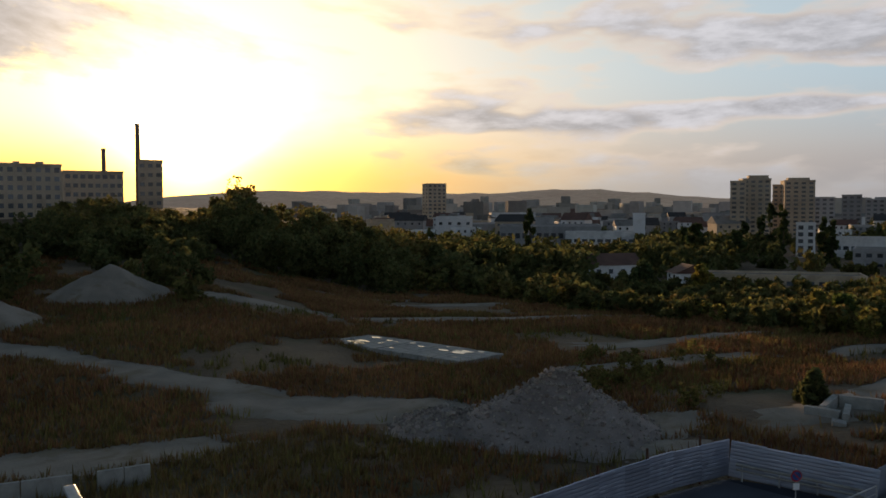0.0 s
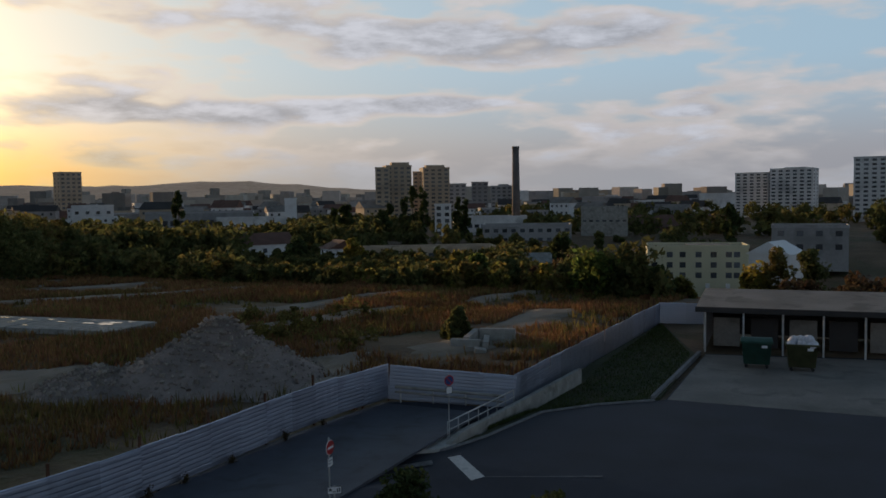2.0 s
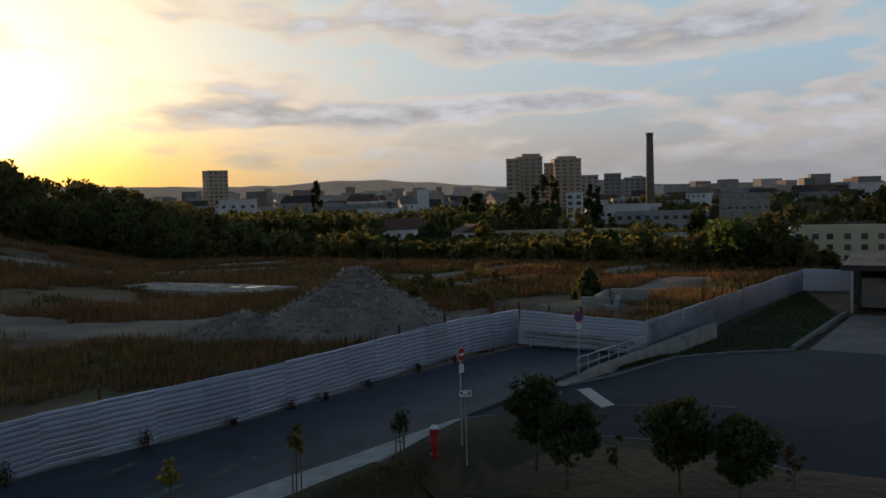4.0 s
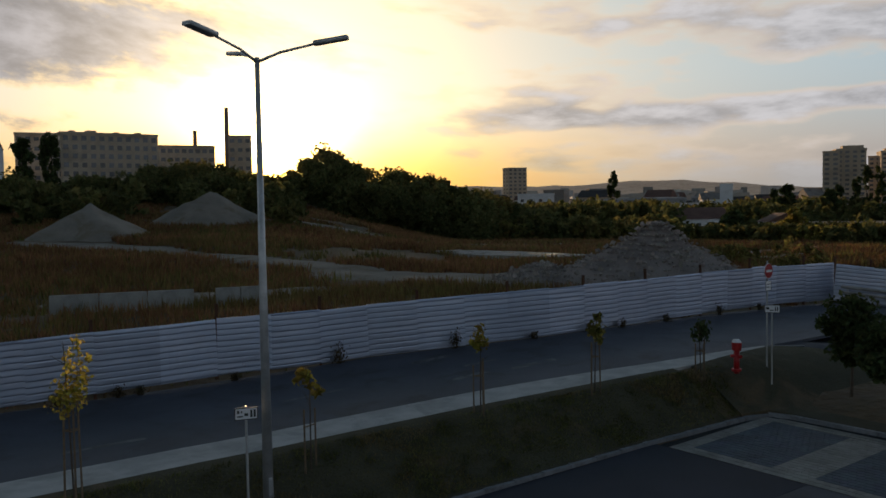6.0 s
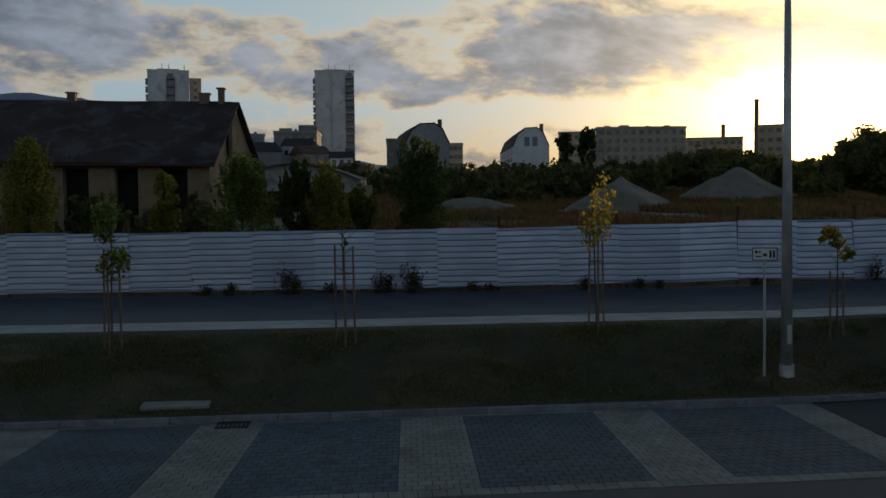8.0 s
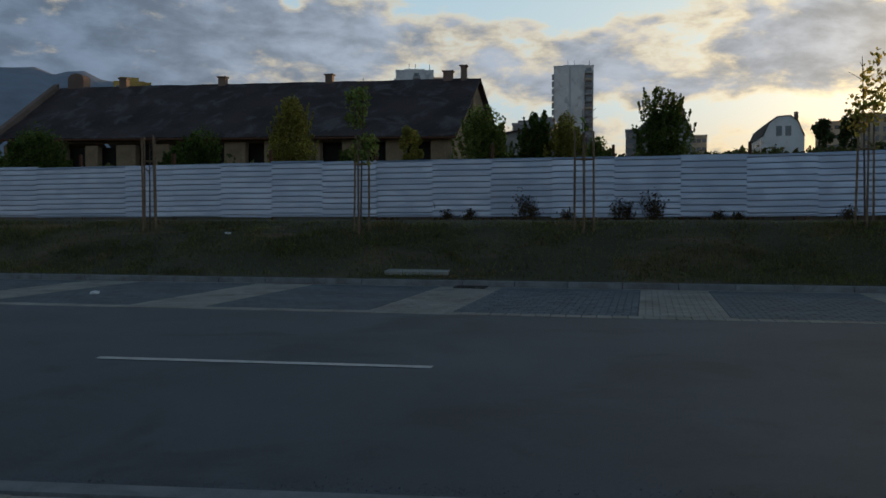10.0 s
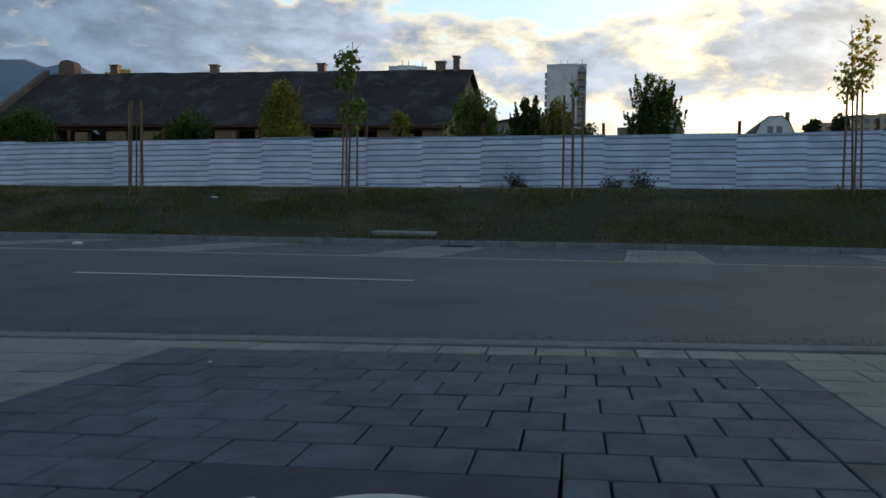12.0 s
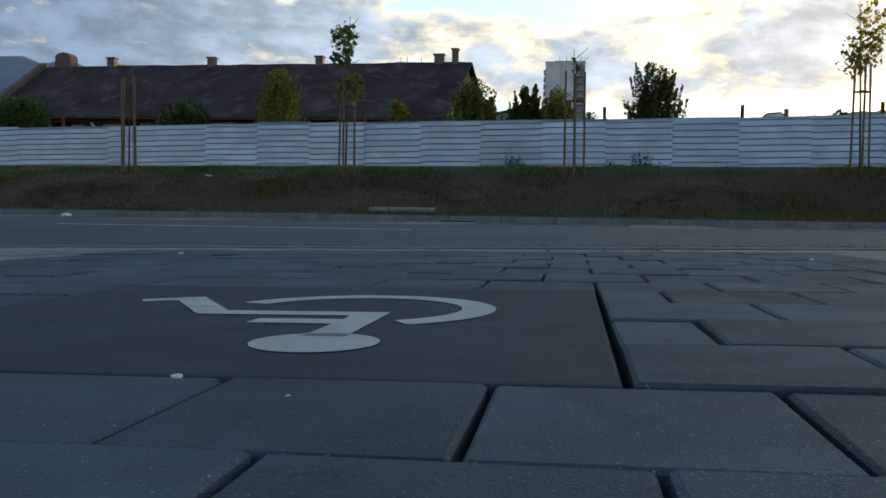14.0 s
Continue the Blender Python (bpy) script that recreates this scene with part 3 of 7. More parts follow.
def island_z(x, y):
    lo = lower_z(min(x, 26.0), 20) + 0.1
    hi = east_z(33.0, y) + 0.09
    f = smooth(25.9, 32.5, x)
    z = lo + (hi - lo) * f
    g = smooth(20.5, 24.3, y)
    z = z * (1 - g) + (upper_z(x) + 0.06) * g
    k = smooth(24.9, 28.5, x)
    return z * k + (bank_z(x, y) + 0.01) * (1 - k)


flat_area("planted_island", [(24.7, 22.3), (25.65, 21.95), (25.85, 21.2), (25.95, 17.5), (26.15, 12), (26.5, 8.2), (31.7, 11.75), (33.4, 16.2), (32.5, 21.2), (30.8, 24.1), (29.8, 24.7), (24.8, 24.35)], island_z, soil_grass, 0.0, 0.25, "grass island with ball-headed trees", "grass", 1.2)

# ---------------------------------------------------------------- the metal fence
def sheet_mesh(seed):
    """A horizontally ribbed sheet 2.05 m wide and 2.05 m high, a little dented."""
    rs = random.Random(seed)
    prof = []
    rows = 10
    pitch = 2.05 / rows
    z = -pitch * rs.random()
    for i in range(rows + 1):                           # bands that lean back a little, each rolled out again under the next
        lean = rs.uniform(-0.003, 0.003)
        prof += [(0.032, z), (0.031, z + pitch * 0.18), (0.026 + lean, z + pitch * 0.60), (0.021, z + pitch * 0.80), (0.023, z + pitch * 0.87)]
        z += pitch
    prof = [(0.02, 0.0)] + [(d, zz) for d, zz in prof if 0.01 < zz < 2.03] + [(0.016, 2.05)]
    cols = 7
    verts, faces = [], []
    bend = [rs.uniform(-0.007, 0.007) for _ in range(cols)]
    for side in (0, 1):
        for c in range(cols):
            x = 2.06 * c / (cols - 1) - 1.03
            for d, zz in prof:
                verts.append((x, -d - 0.006 * (1 - side) + bend[c] * math.sin(zz * 1.5 + seed) + 0.0012 * math.sin(zz * 5 + c * 1.3 + seed), zz))
    n = len(prof)
    for side in (0, 1):
        o = side * cols * n
        for c in range(cols - 1):
            for k in range(n - 1):
                q = (o + c * n + k, o + (c + 1) * n + k, o + (c + 1) * n + k + 1, o + c * n + k + 1)
                faces.append(q if side == 0 else q[::-1])
    o = cols * n
    for c in range(cols - 1):
        faces.append((c * n + n - 1, (c + 1) * n + n - 1, o + (c + 1) * n + n - 1, o + c * n + n - 1))
    return raw("sheet", verts, faces, zinc)


SHEETS = [sheet_mesh(i) for i in range(13)]
post_bm = bm_new()
box(post_bm, 0, 0, 1.26, 0.10, 0.10, 2.72, 0, 0.008)
POST = mesh_of(post_bm, "post", rust)


def fence_run(pts, zf, label, post_every=2, lift=0.12):
    par = thing("metal_fence", None, label, "fence")
    rs = random.Random(len(pts) * 17)
    k = 0
    for (ax, ay), (bx, by) in zip(pts, pts[1:]):
        L = math.hypot(bx - ax, by - ay)
        n = max(1, round(L / 2.03))
        ang = math.atan2(by - ay, bx - ax)
        for i in range(n):
            f = (i + 0.5) / n
            x, y = ax + (bx - ax) * f, ay + (by - ay) * f
            z = zf(x, y) + lift + rs.uniform(-0.018, 0.018)
            hx, hy = (bx - ax) / n / 2, (by - ay) / n / 2
            rise = math.atan2(zf(x + hx, y + hy) - zf(x - hx, y - hy), L / n)
            tilt = Matrix.Rotation(-rise + rs.uniform(-0.006, 0.006), 4, "Y") @ Matrix.Rotation(rs.uniform(-0.012, 0.012), 4, "X") @ Matrix.Rotation(rs.uniform(-0.008, 0.008), 4, "Z")
            m = Matrix.Translation((x, y, z)) @ Matrix.Rotation(ang, 4, "Z") @ Matrix.Translation((0, -0.012 * (i % 2), 0)) @ tilt @ Matrix.Diagonal((L / n / 2.03, 1, 1 + rs.uniform(-0.015, 0.015), 1))
            piece("sheet", SHEETS[(k * 5 + k // 3) % 13], par, m)
            if k % post_every == 0:
                ex, ey = ax + (bx - ax) * (i / n), ay + (by - ay) * (i / n)
                piece("post", POST, par, Matrix.Translation((ex, ey, zf(ex, ey) - 0.02 + rs.uniform(-0.06, 0.10))) @ Matrix.Rotation(ang, 4, "Z") @ Matrix.Translation((0, 0.09, 0)) @ Matrix.Rotation(rs.uniform(-0.03, 0.03), 4, "Y"))
            k += 1
    return par


main_fence = fence_run([(x, y) for x, y in FENCE if x >= -31], lambda x, y: upper_z(x) + lerp_table(x, [(3, 0.0), (8, 0.07), (12, 0.07), (17, -0.10), (28, -0.12), (34, -0.03), (40, 0.05)]), "long grey galvanised sheet fence with rusty posts")
fence_run([FENCE[-1], FENCE_B], lambda x, y: 1.05 + 0.09 * (y - 24.2), "grey galvanised sheet fence closing the road end", 1, 0.08)
fence_run([FENCE_B, FENCE_C], lambda x, y: 1.1, "grey galvanised sheet fence above the verge", 1, 0.05)
fence_run([FENCE_C, (87.2, 17.6)], lambda x, y: 1.1, "grey galvanised sheet fence behind the shelter", 2, 0.05)

# ---------------------------------------------------------------- buildings
def unit_pane(w_, h_, name="window"):
    bm = bm_new()
    box(bm, 0, 0.02, 0, w_, 0.10, h_)
    return mesh_of(bm, name, pane_glass)


def building(name, az, d, w_, z0, z1, depth=None, floors=0, cols=0, mt=None, roof="flat", turn=0.0, label="", category="building", group="", roof_mt=None, win=(1.5, 1.3), side_cols=0, extra=None):
    """A house or block that faces the viewpoint, turned by some degrees."""
    x, y = polar(az, d)
    depth = depth or w_ * 0.8
    rot = -az + turn
    m = Matrix.Translation((x, y, 0)) @ Matrix.Rotation(radians(rot), 4, "Z") @ Matrix.Translation((0, depth / 2, 0))
    par = thing(name, m, label, category, group)
    h = z1 - z0
    bm = bm_new()
    box(bm, 0, 0, z0 + h / 2 - 2, w_, depth, h + 4)
    part("wall", bm, mt, par)
    if roof == "flat":
        bm = bm_new()
        for sx, sy, px, py in ((w_ + 0.3, 0.3, 0, -depth / 2), (w_ + 0.3, 0.3, 0, depth / 2), (0.3, depth - 0.3, -w_ / 2, 0), (0.3, depth - 0.3, w_ / 2, 0)):
            box(bm, px, py, z1 + 0.25, sx, sy, 0.7)
        part("parapet", bm, mt, par)
        bm = bm_new()
        box(bm, 0, 0, z1 + 0.06, w_ - 0.3, depth - 0.4, 0.1)
        part("roof", bm, roof_mt or roof_dark, par)
    elif roof == "gable":
        bm = bm_new()
        rh = min(w_, depth) * 0.32
        pts = [(-w_ / 2 - 0.4, -depth / 2 - 0.4, z1), (w_ / 2 + 0.4, -depth / 2 - 0.4, z1), (w_ / 2 + 0.4, depth / 2 + 0.4, z1), (-w_ / 2 - 0.4, depth / 2 + 0.4, z1), (-w_ / 2 - 0.4, 0, z1 + rh), (w_ / 2 + 0.4, 0, z1 + rh)]
        vs = [bm.verts.new(p) for p in pts]
        for f in ((0, 1, 5, 4), (2, 3, 4, 5), (0, 4, 3), (1, 2, 5), (3, 2, 1, 0)):
            bm.faces.new([vs[i] for i in f])
        part("roof", bm, roof_mt or roof_red, par)
    if floors and cols:
        me = unit_pane(win[0], win[1])
        fh, cw = h / floors, w_ / cols
        for i in range(floors):
            for j in range(cols):
                piece("window", me, par, Matrix.Translation((-w_ / 2 + cw * (j + 0.5), -depth / 2 - 0.02, z0 + fh * (i + 0.55))))
            for j in range(side_cols):
                for sx in (-1, 1):
                    piece("window", me, par, Matrix.Translation((sx * (w_ / 2 + 0.02), -depth / 2 + depth / side_cols * (j + 0.5), z0 + fh * (i + 0.55))) @ Matrix.Rotation(radians(90 * sx), 4, "Z"))
    return par


def topping(par, parts_, mt, name="roof_house"):
    for x, y, z, sx, sy, sz in parts_:
        bm = bm_new()
        box(bm, x, y, z + sz / 2, sx, sy, sz)
        part(name, bm, mt, par)


def warehouse():
    """Long derelict brick goods shed with a rusted sheet roof."""
    ux, uy = -0.9985, 0.055
    gx, gy = -0.055, -0.9985                       # towards the street
    A = Vector((-15.8, 87.3))
    L, hw = 48.5, 8.6

    def P(l, k, z):
        return (A.x + ux * l + gx * k, A.y + uy * l + gy * k, z)

    par = thing("warehouse", None, "long derelict brick warehouse with rusted roof", "building")
    base = 2.2
    # roof: two slopes with thickness
    for side in (1, -1):
        bm = bm_new()
        top = [P(-0.5, 0, 14.75), P(L, 0, 15.9)]
        low = [P(-0.7, side * (hw + 0.9), 8.35), P(L, side * (hw + 0.9), 9.3)]
        n = 24
        rows = []
        rs = random.Random(side)
        for i in range(n + 1):
            f = i / n
            a, b = Vector(top[0]).lerp(Vector(top[1]), f), Vector(low[0]).lerp(Vector(low[1]), f)
            rows.append([bm.verts.new(a.lerp(b, k / 6) + Vector((0, 0, rs.uniform(-0.05, 0.05) - 0.12 * math.sin(math.pi * k / 6)))) for k in range(7)])
        for i in range(n):
            for k in range(6):
                bm.faces.new((rows[i][k], rows[i + 1][k], rows[i + 1][k + 1], rows[i][k + 1]))
        bmesh.ops.recalc_face_normals(bm, faces=bm.faces)
        r = bmesh.ops.solidify(bm, geom=list(bm.faces), thickness=0.12)
        part("roof_slope", bm, roof_rust, par, "rusted sheet roofing with pale worn patches")
    # end walls
    for l, nm in ((0.0, "gable_wall"), (L - 0.6, "gable_wall")):
        bm = bm_new()
        prof = [(-hw, base - 1), (hw, base - 1), (hw, 8.7), (0, 14.45), (-hw, 8.7)]
        vs = [bm.verts.new(P(l, k, z)) for k, z in prof]
        vt = [bm.verts.new(P(l + 0.5, k, z)) for k, z in prof]
        bm.faces.new(vs)
        bm.faces.new(vt[::-1])
        for i in range(5):
            j = (i + 1) % 5
            bm.faces.new((vs[i], vt[i], vt[j], vs[j]))
        bmesh.ops.recalc_face_normals(bm, faces=bm.faces)
        part(nm, bm, brick_wall, par)
    # dark box on the gable paints the shade inside the loft opening
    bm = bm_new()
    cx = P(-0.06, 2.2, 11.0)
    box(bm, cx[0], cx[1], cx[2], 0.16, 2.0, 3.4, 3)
    part("loft_opening", bm, dark_void, par, "dark tall loft opening")
    # long wall set back under the eaves, its shade painted near black; brick piers in front of the dark bays
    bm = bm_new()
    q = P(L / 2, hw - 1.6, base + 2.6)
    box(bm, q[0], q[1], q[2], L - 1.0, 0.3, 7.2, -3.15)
    part("back_wall", bm, dark_void, par, "timber doors, near black with the shade under the eaves painted in")
    pier = bm_new()
    box(pier, 0, 0, 0, 1.5, 0.7, 6.6, 0, 0.04)
    pm = mesh_of(pier, "pier", brick_wall)
    for i in range(12):
        q = P(1.2 + i * 4.05, hw - 0.45, base + 3.0)
        piece("pier", pm, par, Matrix.Translation(q) @ Matrix.Rotation(radians(-3.15), 4, "Z") @ Matrix.Diagonal((1.0 + 0.5 * ((i * 7) % 3) / 2, 1, 1, 1)))
    bm = bm_new()
    q0, q1 = P(0.2, hw - 0.3, 8.25), P(L - 0.5, hw - 0.3, 9.1)
    rod(bm, q0, q1, 0.22, 0.22, 4)
    part("eave_beam", bm, stake_wood, par)
    bm = bm_new()
    rod(bm, P(-0.7, hw + 0.95, 8.27), P(L, hw + 0.95, 9.22), 0.1, 0.1, 6)
    part("gutter", bm, rust, par, "rusty bent eaves gutter")
    for l, w_, h_ in ((1.2, 0.55, 1.25), (2.8, 0.9, 0.75), (15.4, 0.75, 0.7), (27.7, 0.8, 0.7), (40.0, 0.85, 0.8)):
        bm = bm_new()
        q = P(l, 0.1, 14.75 + 0.025 * l + h_ / 2)
        box(bm, q[0], q[1], q[2] - 0.3, w_, 0.7, h_ + 0.6, 3, 0.03)
        box(bm, q[0], q[1], q[2] + h_ / 2 + 0.05, w_ + 0.22, 0.9, 0.12, 3)
        part("chimney", bm, chimney_brick, par)
    # parapet that climbs the far end of the roof to a round-headed block
    bm = bm_new()
    ring = []
    for l in (L - 0.1, L + 0.6):
        ring.append([bm.verts.new(P(l, k, z)) for k, z in ((hw + 1.2, 8.3), (hw + 1.2, 9.75), (0.4, 16.35), (0.4, 14.8))])
    bm.faces.new(ring[0])
    bm.faces.new(ring[1][::-1])
    for i in range(4):
        j = (i + 1) % 4
        bm.faces.new((ring[0][i], ring[1][i], ring[1][j], ring[0][j]))
    bmesh.ops.recalc_face_normals(bm, faces=bm.faces)
    part("end_parapet", bm, chimney_brick, par, "sloping brick parapet at the roof end")
    bm = bm_new()
    q = P(L - 2.2, -0.3, 16.3)
    n = 10
    prof = [(-1.0, -1.2), (1.0, -1.2)] + [(1.0 * math.cos(math.pi * i / n), 0.55 + 0.6 * math.sin(math.pi * i / n)) for i in range(n + 1)]
    fr = [bm.verts.new((q[0] + x, q[1] - 0.6, q[2] + z)) for x, z in prof]
    bk = [bm.verts.new((q[0] + x, q[1] + 0.6, q[2] + z)) for x, z in prof]
    bm.faces.new(fr)
    bm.faces.new(bk[::-1])
    for i in range(len(prof)):
        j = (i + 1) % len(prof)
        bm.faces.new((fr[i], bk[i], bk[j], fr[j]))
    bmesh.ops.recalc_face_normals(bm, faces=bm.faces)
    part("end_block", bm, chimney_brick, par, "round-headed brick block at the ridge end")


warehouse()


def low_shed():
    par = thing("brick_shed", None, "low rendered shed with a shallow curved roof", "building")
    x0, x1, y0, y1 = -11.8, -2.9, 67.0, 76.0
    bm = bm_new()
    n = 10
    prof = [(x0, 1.6)] + [(x0 + (x1 - x0) * i / n, 6.2 + 1.45 * math.sin(math.pi * (0.12 + 0.82 * i / n))) for i in range(n + 1)] + [(x1, 1.6)]
    a = [bm.verts.new((x, y0, z)) for x, z in prof]
    b = [bm.verts.new((x, y1, z + 0.4)) for x, z in prof]
    bm.faces.new(a)
    bm.faces.new(b[::-1])
    for i in range(len(prof)):
        j = (i + 1) % len(prof)
        bm.faces.new((a[i], b[i], b[j], a[j]))
    bmesh.ops.recalc_face_normals(bm, faces=bm.faces)
    part("wall", bm, concrete, par)
    bm = bm_new()
    for i in range(n):
        xa, za, xb, zb = prof[i + 1][0], prof[i + 1][1], prof[i + 2][0], prof[i + 2][1]
        vs = [bm.verts.new(p) for p in ((xa, y0 - 0.3, za + 0.06), (xb, y0 - 0.3, zb + 0.06), (xb, y1, zb + 0.48), (xa, y1, za + 0.48))]
        bm.faces.new(vs)
    bmesh.ops.remove_doubles(bm, verts=bm.verts, dist=0.01)
    bmesh.ops.recalc_face_normals(bm, faces=bm.faces)
    bmesh.ops.solidify(bm, geom=list(bm.faces), thickness=0.12)
    part("roof", bm, roof_rust, par)
    for x, w_ in ((-9.4, 1.9), (-5.6, 2.0)):
        bm = bm_new()
        box(bm, x, y0 - 0.03, 4.8, w_, 0.1, 1.9, 0, 0.02)
        part("window", bm, dark_void, par)
    bm = bm_new()
    box(bm, x1 + 0.35, y0 + 0.3, 3.8, 0.9, 0.9, 4.6, 0, 0.05)
    part("corner_pier", bm, brick_wall, par)


low_shed()


# tower blocks and houses on the rising ground behind
def slab_tower(name, az, d, w_, z0, z1, mt, label, stripes, mast=True, depth=16, floors=16, wx=0.38):
    par = building(name, az, d, w_, z0, z1, depth, 0, 0, mt, "flat", 0, label, "tower block")
    h = z1 - z0
    for x, sx, m2 in stripes:                       # upright bays, proud of the wall
        bm = bm_new()
        box(bm, x, -depth / 2 - 0.35, z0 + h / 2 - 1, sx, 0.8, h - 1.5)
        part("facade_bay", bm, m2, par)
    bm = bm_new()                                   # stair and balcony column; the dark strip paints the shade of a recess
    box(bm, w_ * wx, -depth / 2 - 0.02, z0 + h / 2 - 1, w_ * 0.2, 0.3, h - 2)
    part("recess_shade", bm, panel_shadow, par)
    me = unit_pane(w_ * 0.13, h / floors * 0.55)
    slab = bm_new()
    box(slab, 0, -0.5, -h / floors * 0.36, w_ * 0.2, 1.0, h / floors * 0.3)
    bal = mesh_of(slab, "balcony", panel_grey_b)
    bal_b = mesh_of(box(bm_new(), 0, -0.5, -h / floors * 0.36, w_ * 0.2, 1.0, h / floors * 0.3), "balcony", panel_warm)
    for i in range(floors):
        z = z0 + h * (i + 0.5) / floors
        piece("window", me, par, Matrix.Translation((w_ * wx, -depth / 2 - 0.18, z)))
        piece("balcony", bal_b if (i * 5) % 7 < 2 else bal, par, Matrix.Translation((w_ * wx, -depth / 2 - 0.05, z)))
        if i not in (5, 6, 7):
            piece("balcony", bal, par, Matrix.Translation((-w_ * 0.5 - 0.35, -depth / 2 + 3.0, z)) @ Matrix.Diagonal((0.3, 3.0, 2.4, 1)))
    if mast:
        for x in (-0.15, 0.02, 0.4):
            bm = bm_new()
            rod(bm, (x * w_, 0, z1), (x * w_, 0, z1 + 4.5), 0.22, 0.12, 5)
            part("antenna", bm, steel_pole, par)
        topping(par, [(0, 1, z1, w_ * 0.55, depth * 0.5, 1.8)], mt)
    return par


slab_tower("tower_block", -4.9, 424, 19.3, 20, 75.6, panel_pale, "tall pale panel tower block with roof masts", [(-5.6, 6.6, panel_pale), (1.9, 6.4, panel_pale)])
slab_tower("tower_block", -15.5, 380, 16.8, 20, 66.5, panel_pale, "pale panel tower block behind the warehouse", [(-5.2, 5.4, panel_pale), (5.6, 4.4, panel_pale)], True, 15, 14, 0.05)
building("tower_block", -13.85, 392, 5.0, 20, 65.2, 12, 14, 1, panel_warm, "flat", 0, "narrow sand-coloured stair tower beside a pale block", "tower block")
# the ochre base colour carries the low sun's yellow on these walls
lit_block = building("apartment_block", -33.6, 300, 11.5, 20, 45.5, 10, 8, 4, ochre, "flat", 0, "sunlit ochre block rising behind a ridge", "building")
topping(lit_block, [(-1, 0, 45.5, 6, 5, 2.4), (3, 1, 45.5, 2, 2, 1.6)], ochre)


def mansard_house(az, d, w_, z0, z1, mt, label, turn=0.0, length=22.0, windows=True):
    """A house end with a rounded mansard roof running back."""
    x, y = polar(az, d)
    par = thing("town_house", Matrix.Translation((x, y, 0)) @ Matrix.Rotation(radians(-az + turn), 4, "Z"), label, "house")
    h = z1 - z0
    prof = [(-0.5, z0 - 4), (-0.5, z0 + h * 0.62), (-0.36, z0 + h * 0.86), (-0.16, z0 + h * 0.985), (0.16, z0 + h), (0.34, z0 + h * 0.9), (0.5, z0 + h * 0.62), (0.5, z0 - 4)]
    bm = bm_new()
    a = [bm.verts.new((px * w_, 0, pz)) for px, pz in prof]
    b = [bm.verts.new((px * w_, length, pz)) for px, pz in prof]
    bm.faces.new(a)
    bm.faces.new(b[::-1])
    for i in (0, 6, 7):
        j = (i + 1) % 8
        bm.faces.new((a[i], b[i], b[j], a[j]))
    bmesh.ops.recalc_face_normals(bm, faces=bm.faces)
    part("wall", bm, mt, par)
    bm = bm_new()
    for i in range(1, 6):
        (xa, za), (xb, zb) = prof[i], prof[i + 1]
        bm.faces.new([bm.verts.new(p) for p in ((xa * w_ * 1.02, -0.15, za + 0.12), (xb * w_ * 1.02, -0.15, zb + 0.12), (xb * w_ * 1.02, length, zb + 0.12), (xa * w_ * 1.02, length, za + 0.12))])
    bmesh.ops.remove_doubles(bm, verts=bm.verts, dist=0.01)
    bmesh.ops.recalc_face_normals(bm, faces=bm.faces)
    bmesh.ops.solidify(bm, geom=list(bm.faces), thickness=0.3)
    part("roof", bm, roof_dark, par)
    bm = bm_new()
    box(bm, w_ * 0.33, 2.5, z1 - 0.3, 1.0, 1.0, 3.0)
    part("chimney", bm, chimney_brick, par)
    if windows:
        me = unit_pane(1.5, 2.7)
        for xx in (-0.11, 0.11):
            piece("window", me, par, Matrix.Translation((xx * w_, -0.03, z0 + h * 0.72)))
    me = unit_pane(1.3, 1.5)
    for i in range(4):
        for j in range(int(length / 3.2)):
            piece("window", me, par, Matrix.Translation((-w_ * 0.5 - 0.02, 1.8 + j * 3.2, z0 + h * (0.08 + 0.15 * i))) @ Matrix.Rotation(radians(-90), 4, "Z"))
    return par


mansard_house(8.15, 250, 10.8, 14.5, 29.4, plaster_white, "white rendered house end with a dark rounded roof", 9, 30)
mansard_house(1.2, 230, 12.2, 14.5, 29.0, panel_grey_b, "grey rendered house with a dark gambrel roof", 12, 20, False)
building("apartment_block", -0.95, 238, 5.0, 14, 25.0, 14, 4, 2, panel_grey_b, "flat", 0, "narrow grey apartment wing beside a house")
building("apartment_block", 3.1, 300, 5.2, 20, 28.9, 8, 3, 3, panel_warm, "flat", 0, "small distant apartment block")
apt = building("apartment_block", 15.4, 255, 26.0, 14, 28.6, 12, 6, 11, panel_warm, "flat", 14, "long five-storey panel apartment block", win=(1.3, 1.3), side_cols=3)
topping(apt, [(-9, 0, 28.9, 1.4, 2, 1.1), (-4, 0, 28.9, 2.6, 3, 1.2), (3, 0, 28.9, 1.2, 2, 1.0), (9, 0, 28.9, 1.6, 2, 1.1)], panel_warm)
building("apartment_block", 11.2, 310, 13.0, 17, 33.0, 10, 5, 5, panel_warm, "flat", 0, "distant apartment block with a stepped roof")
building("apartment_block", 20.0, 300, 18.0, 17, 28.6, 12, 4, 8, panel_warm, "flat", 8, "apartment block against the low sun")
building("apartment_block", 23.3, 310, 8.0, 17, 33.0, 10, 5, 3, panel_warm, "flat", 0, "taller apartment block against the low sun")


def stack(az, d, r0, r1, z0, z1, label, mt=chimney_brick):
    x, y = polar(az, d)
    par = thing("factory_chimney", Matrix.Translation((x, y, 0)), label, "chimney")
    bm = bm_new()
    rod(bm, (0, 0, z0), (0, 0, z1), r0, r1, 16)
    part("shaft", bm, mt, par, "", True)
    bm = bm_new()
    rod(bm, (0, 0, z1 - 0.8), (0, 0, z1), r1 * 1.14, r1 * 1.14, 16)
    part("rim", bm, mt, par)
    return par


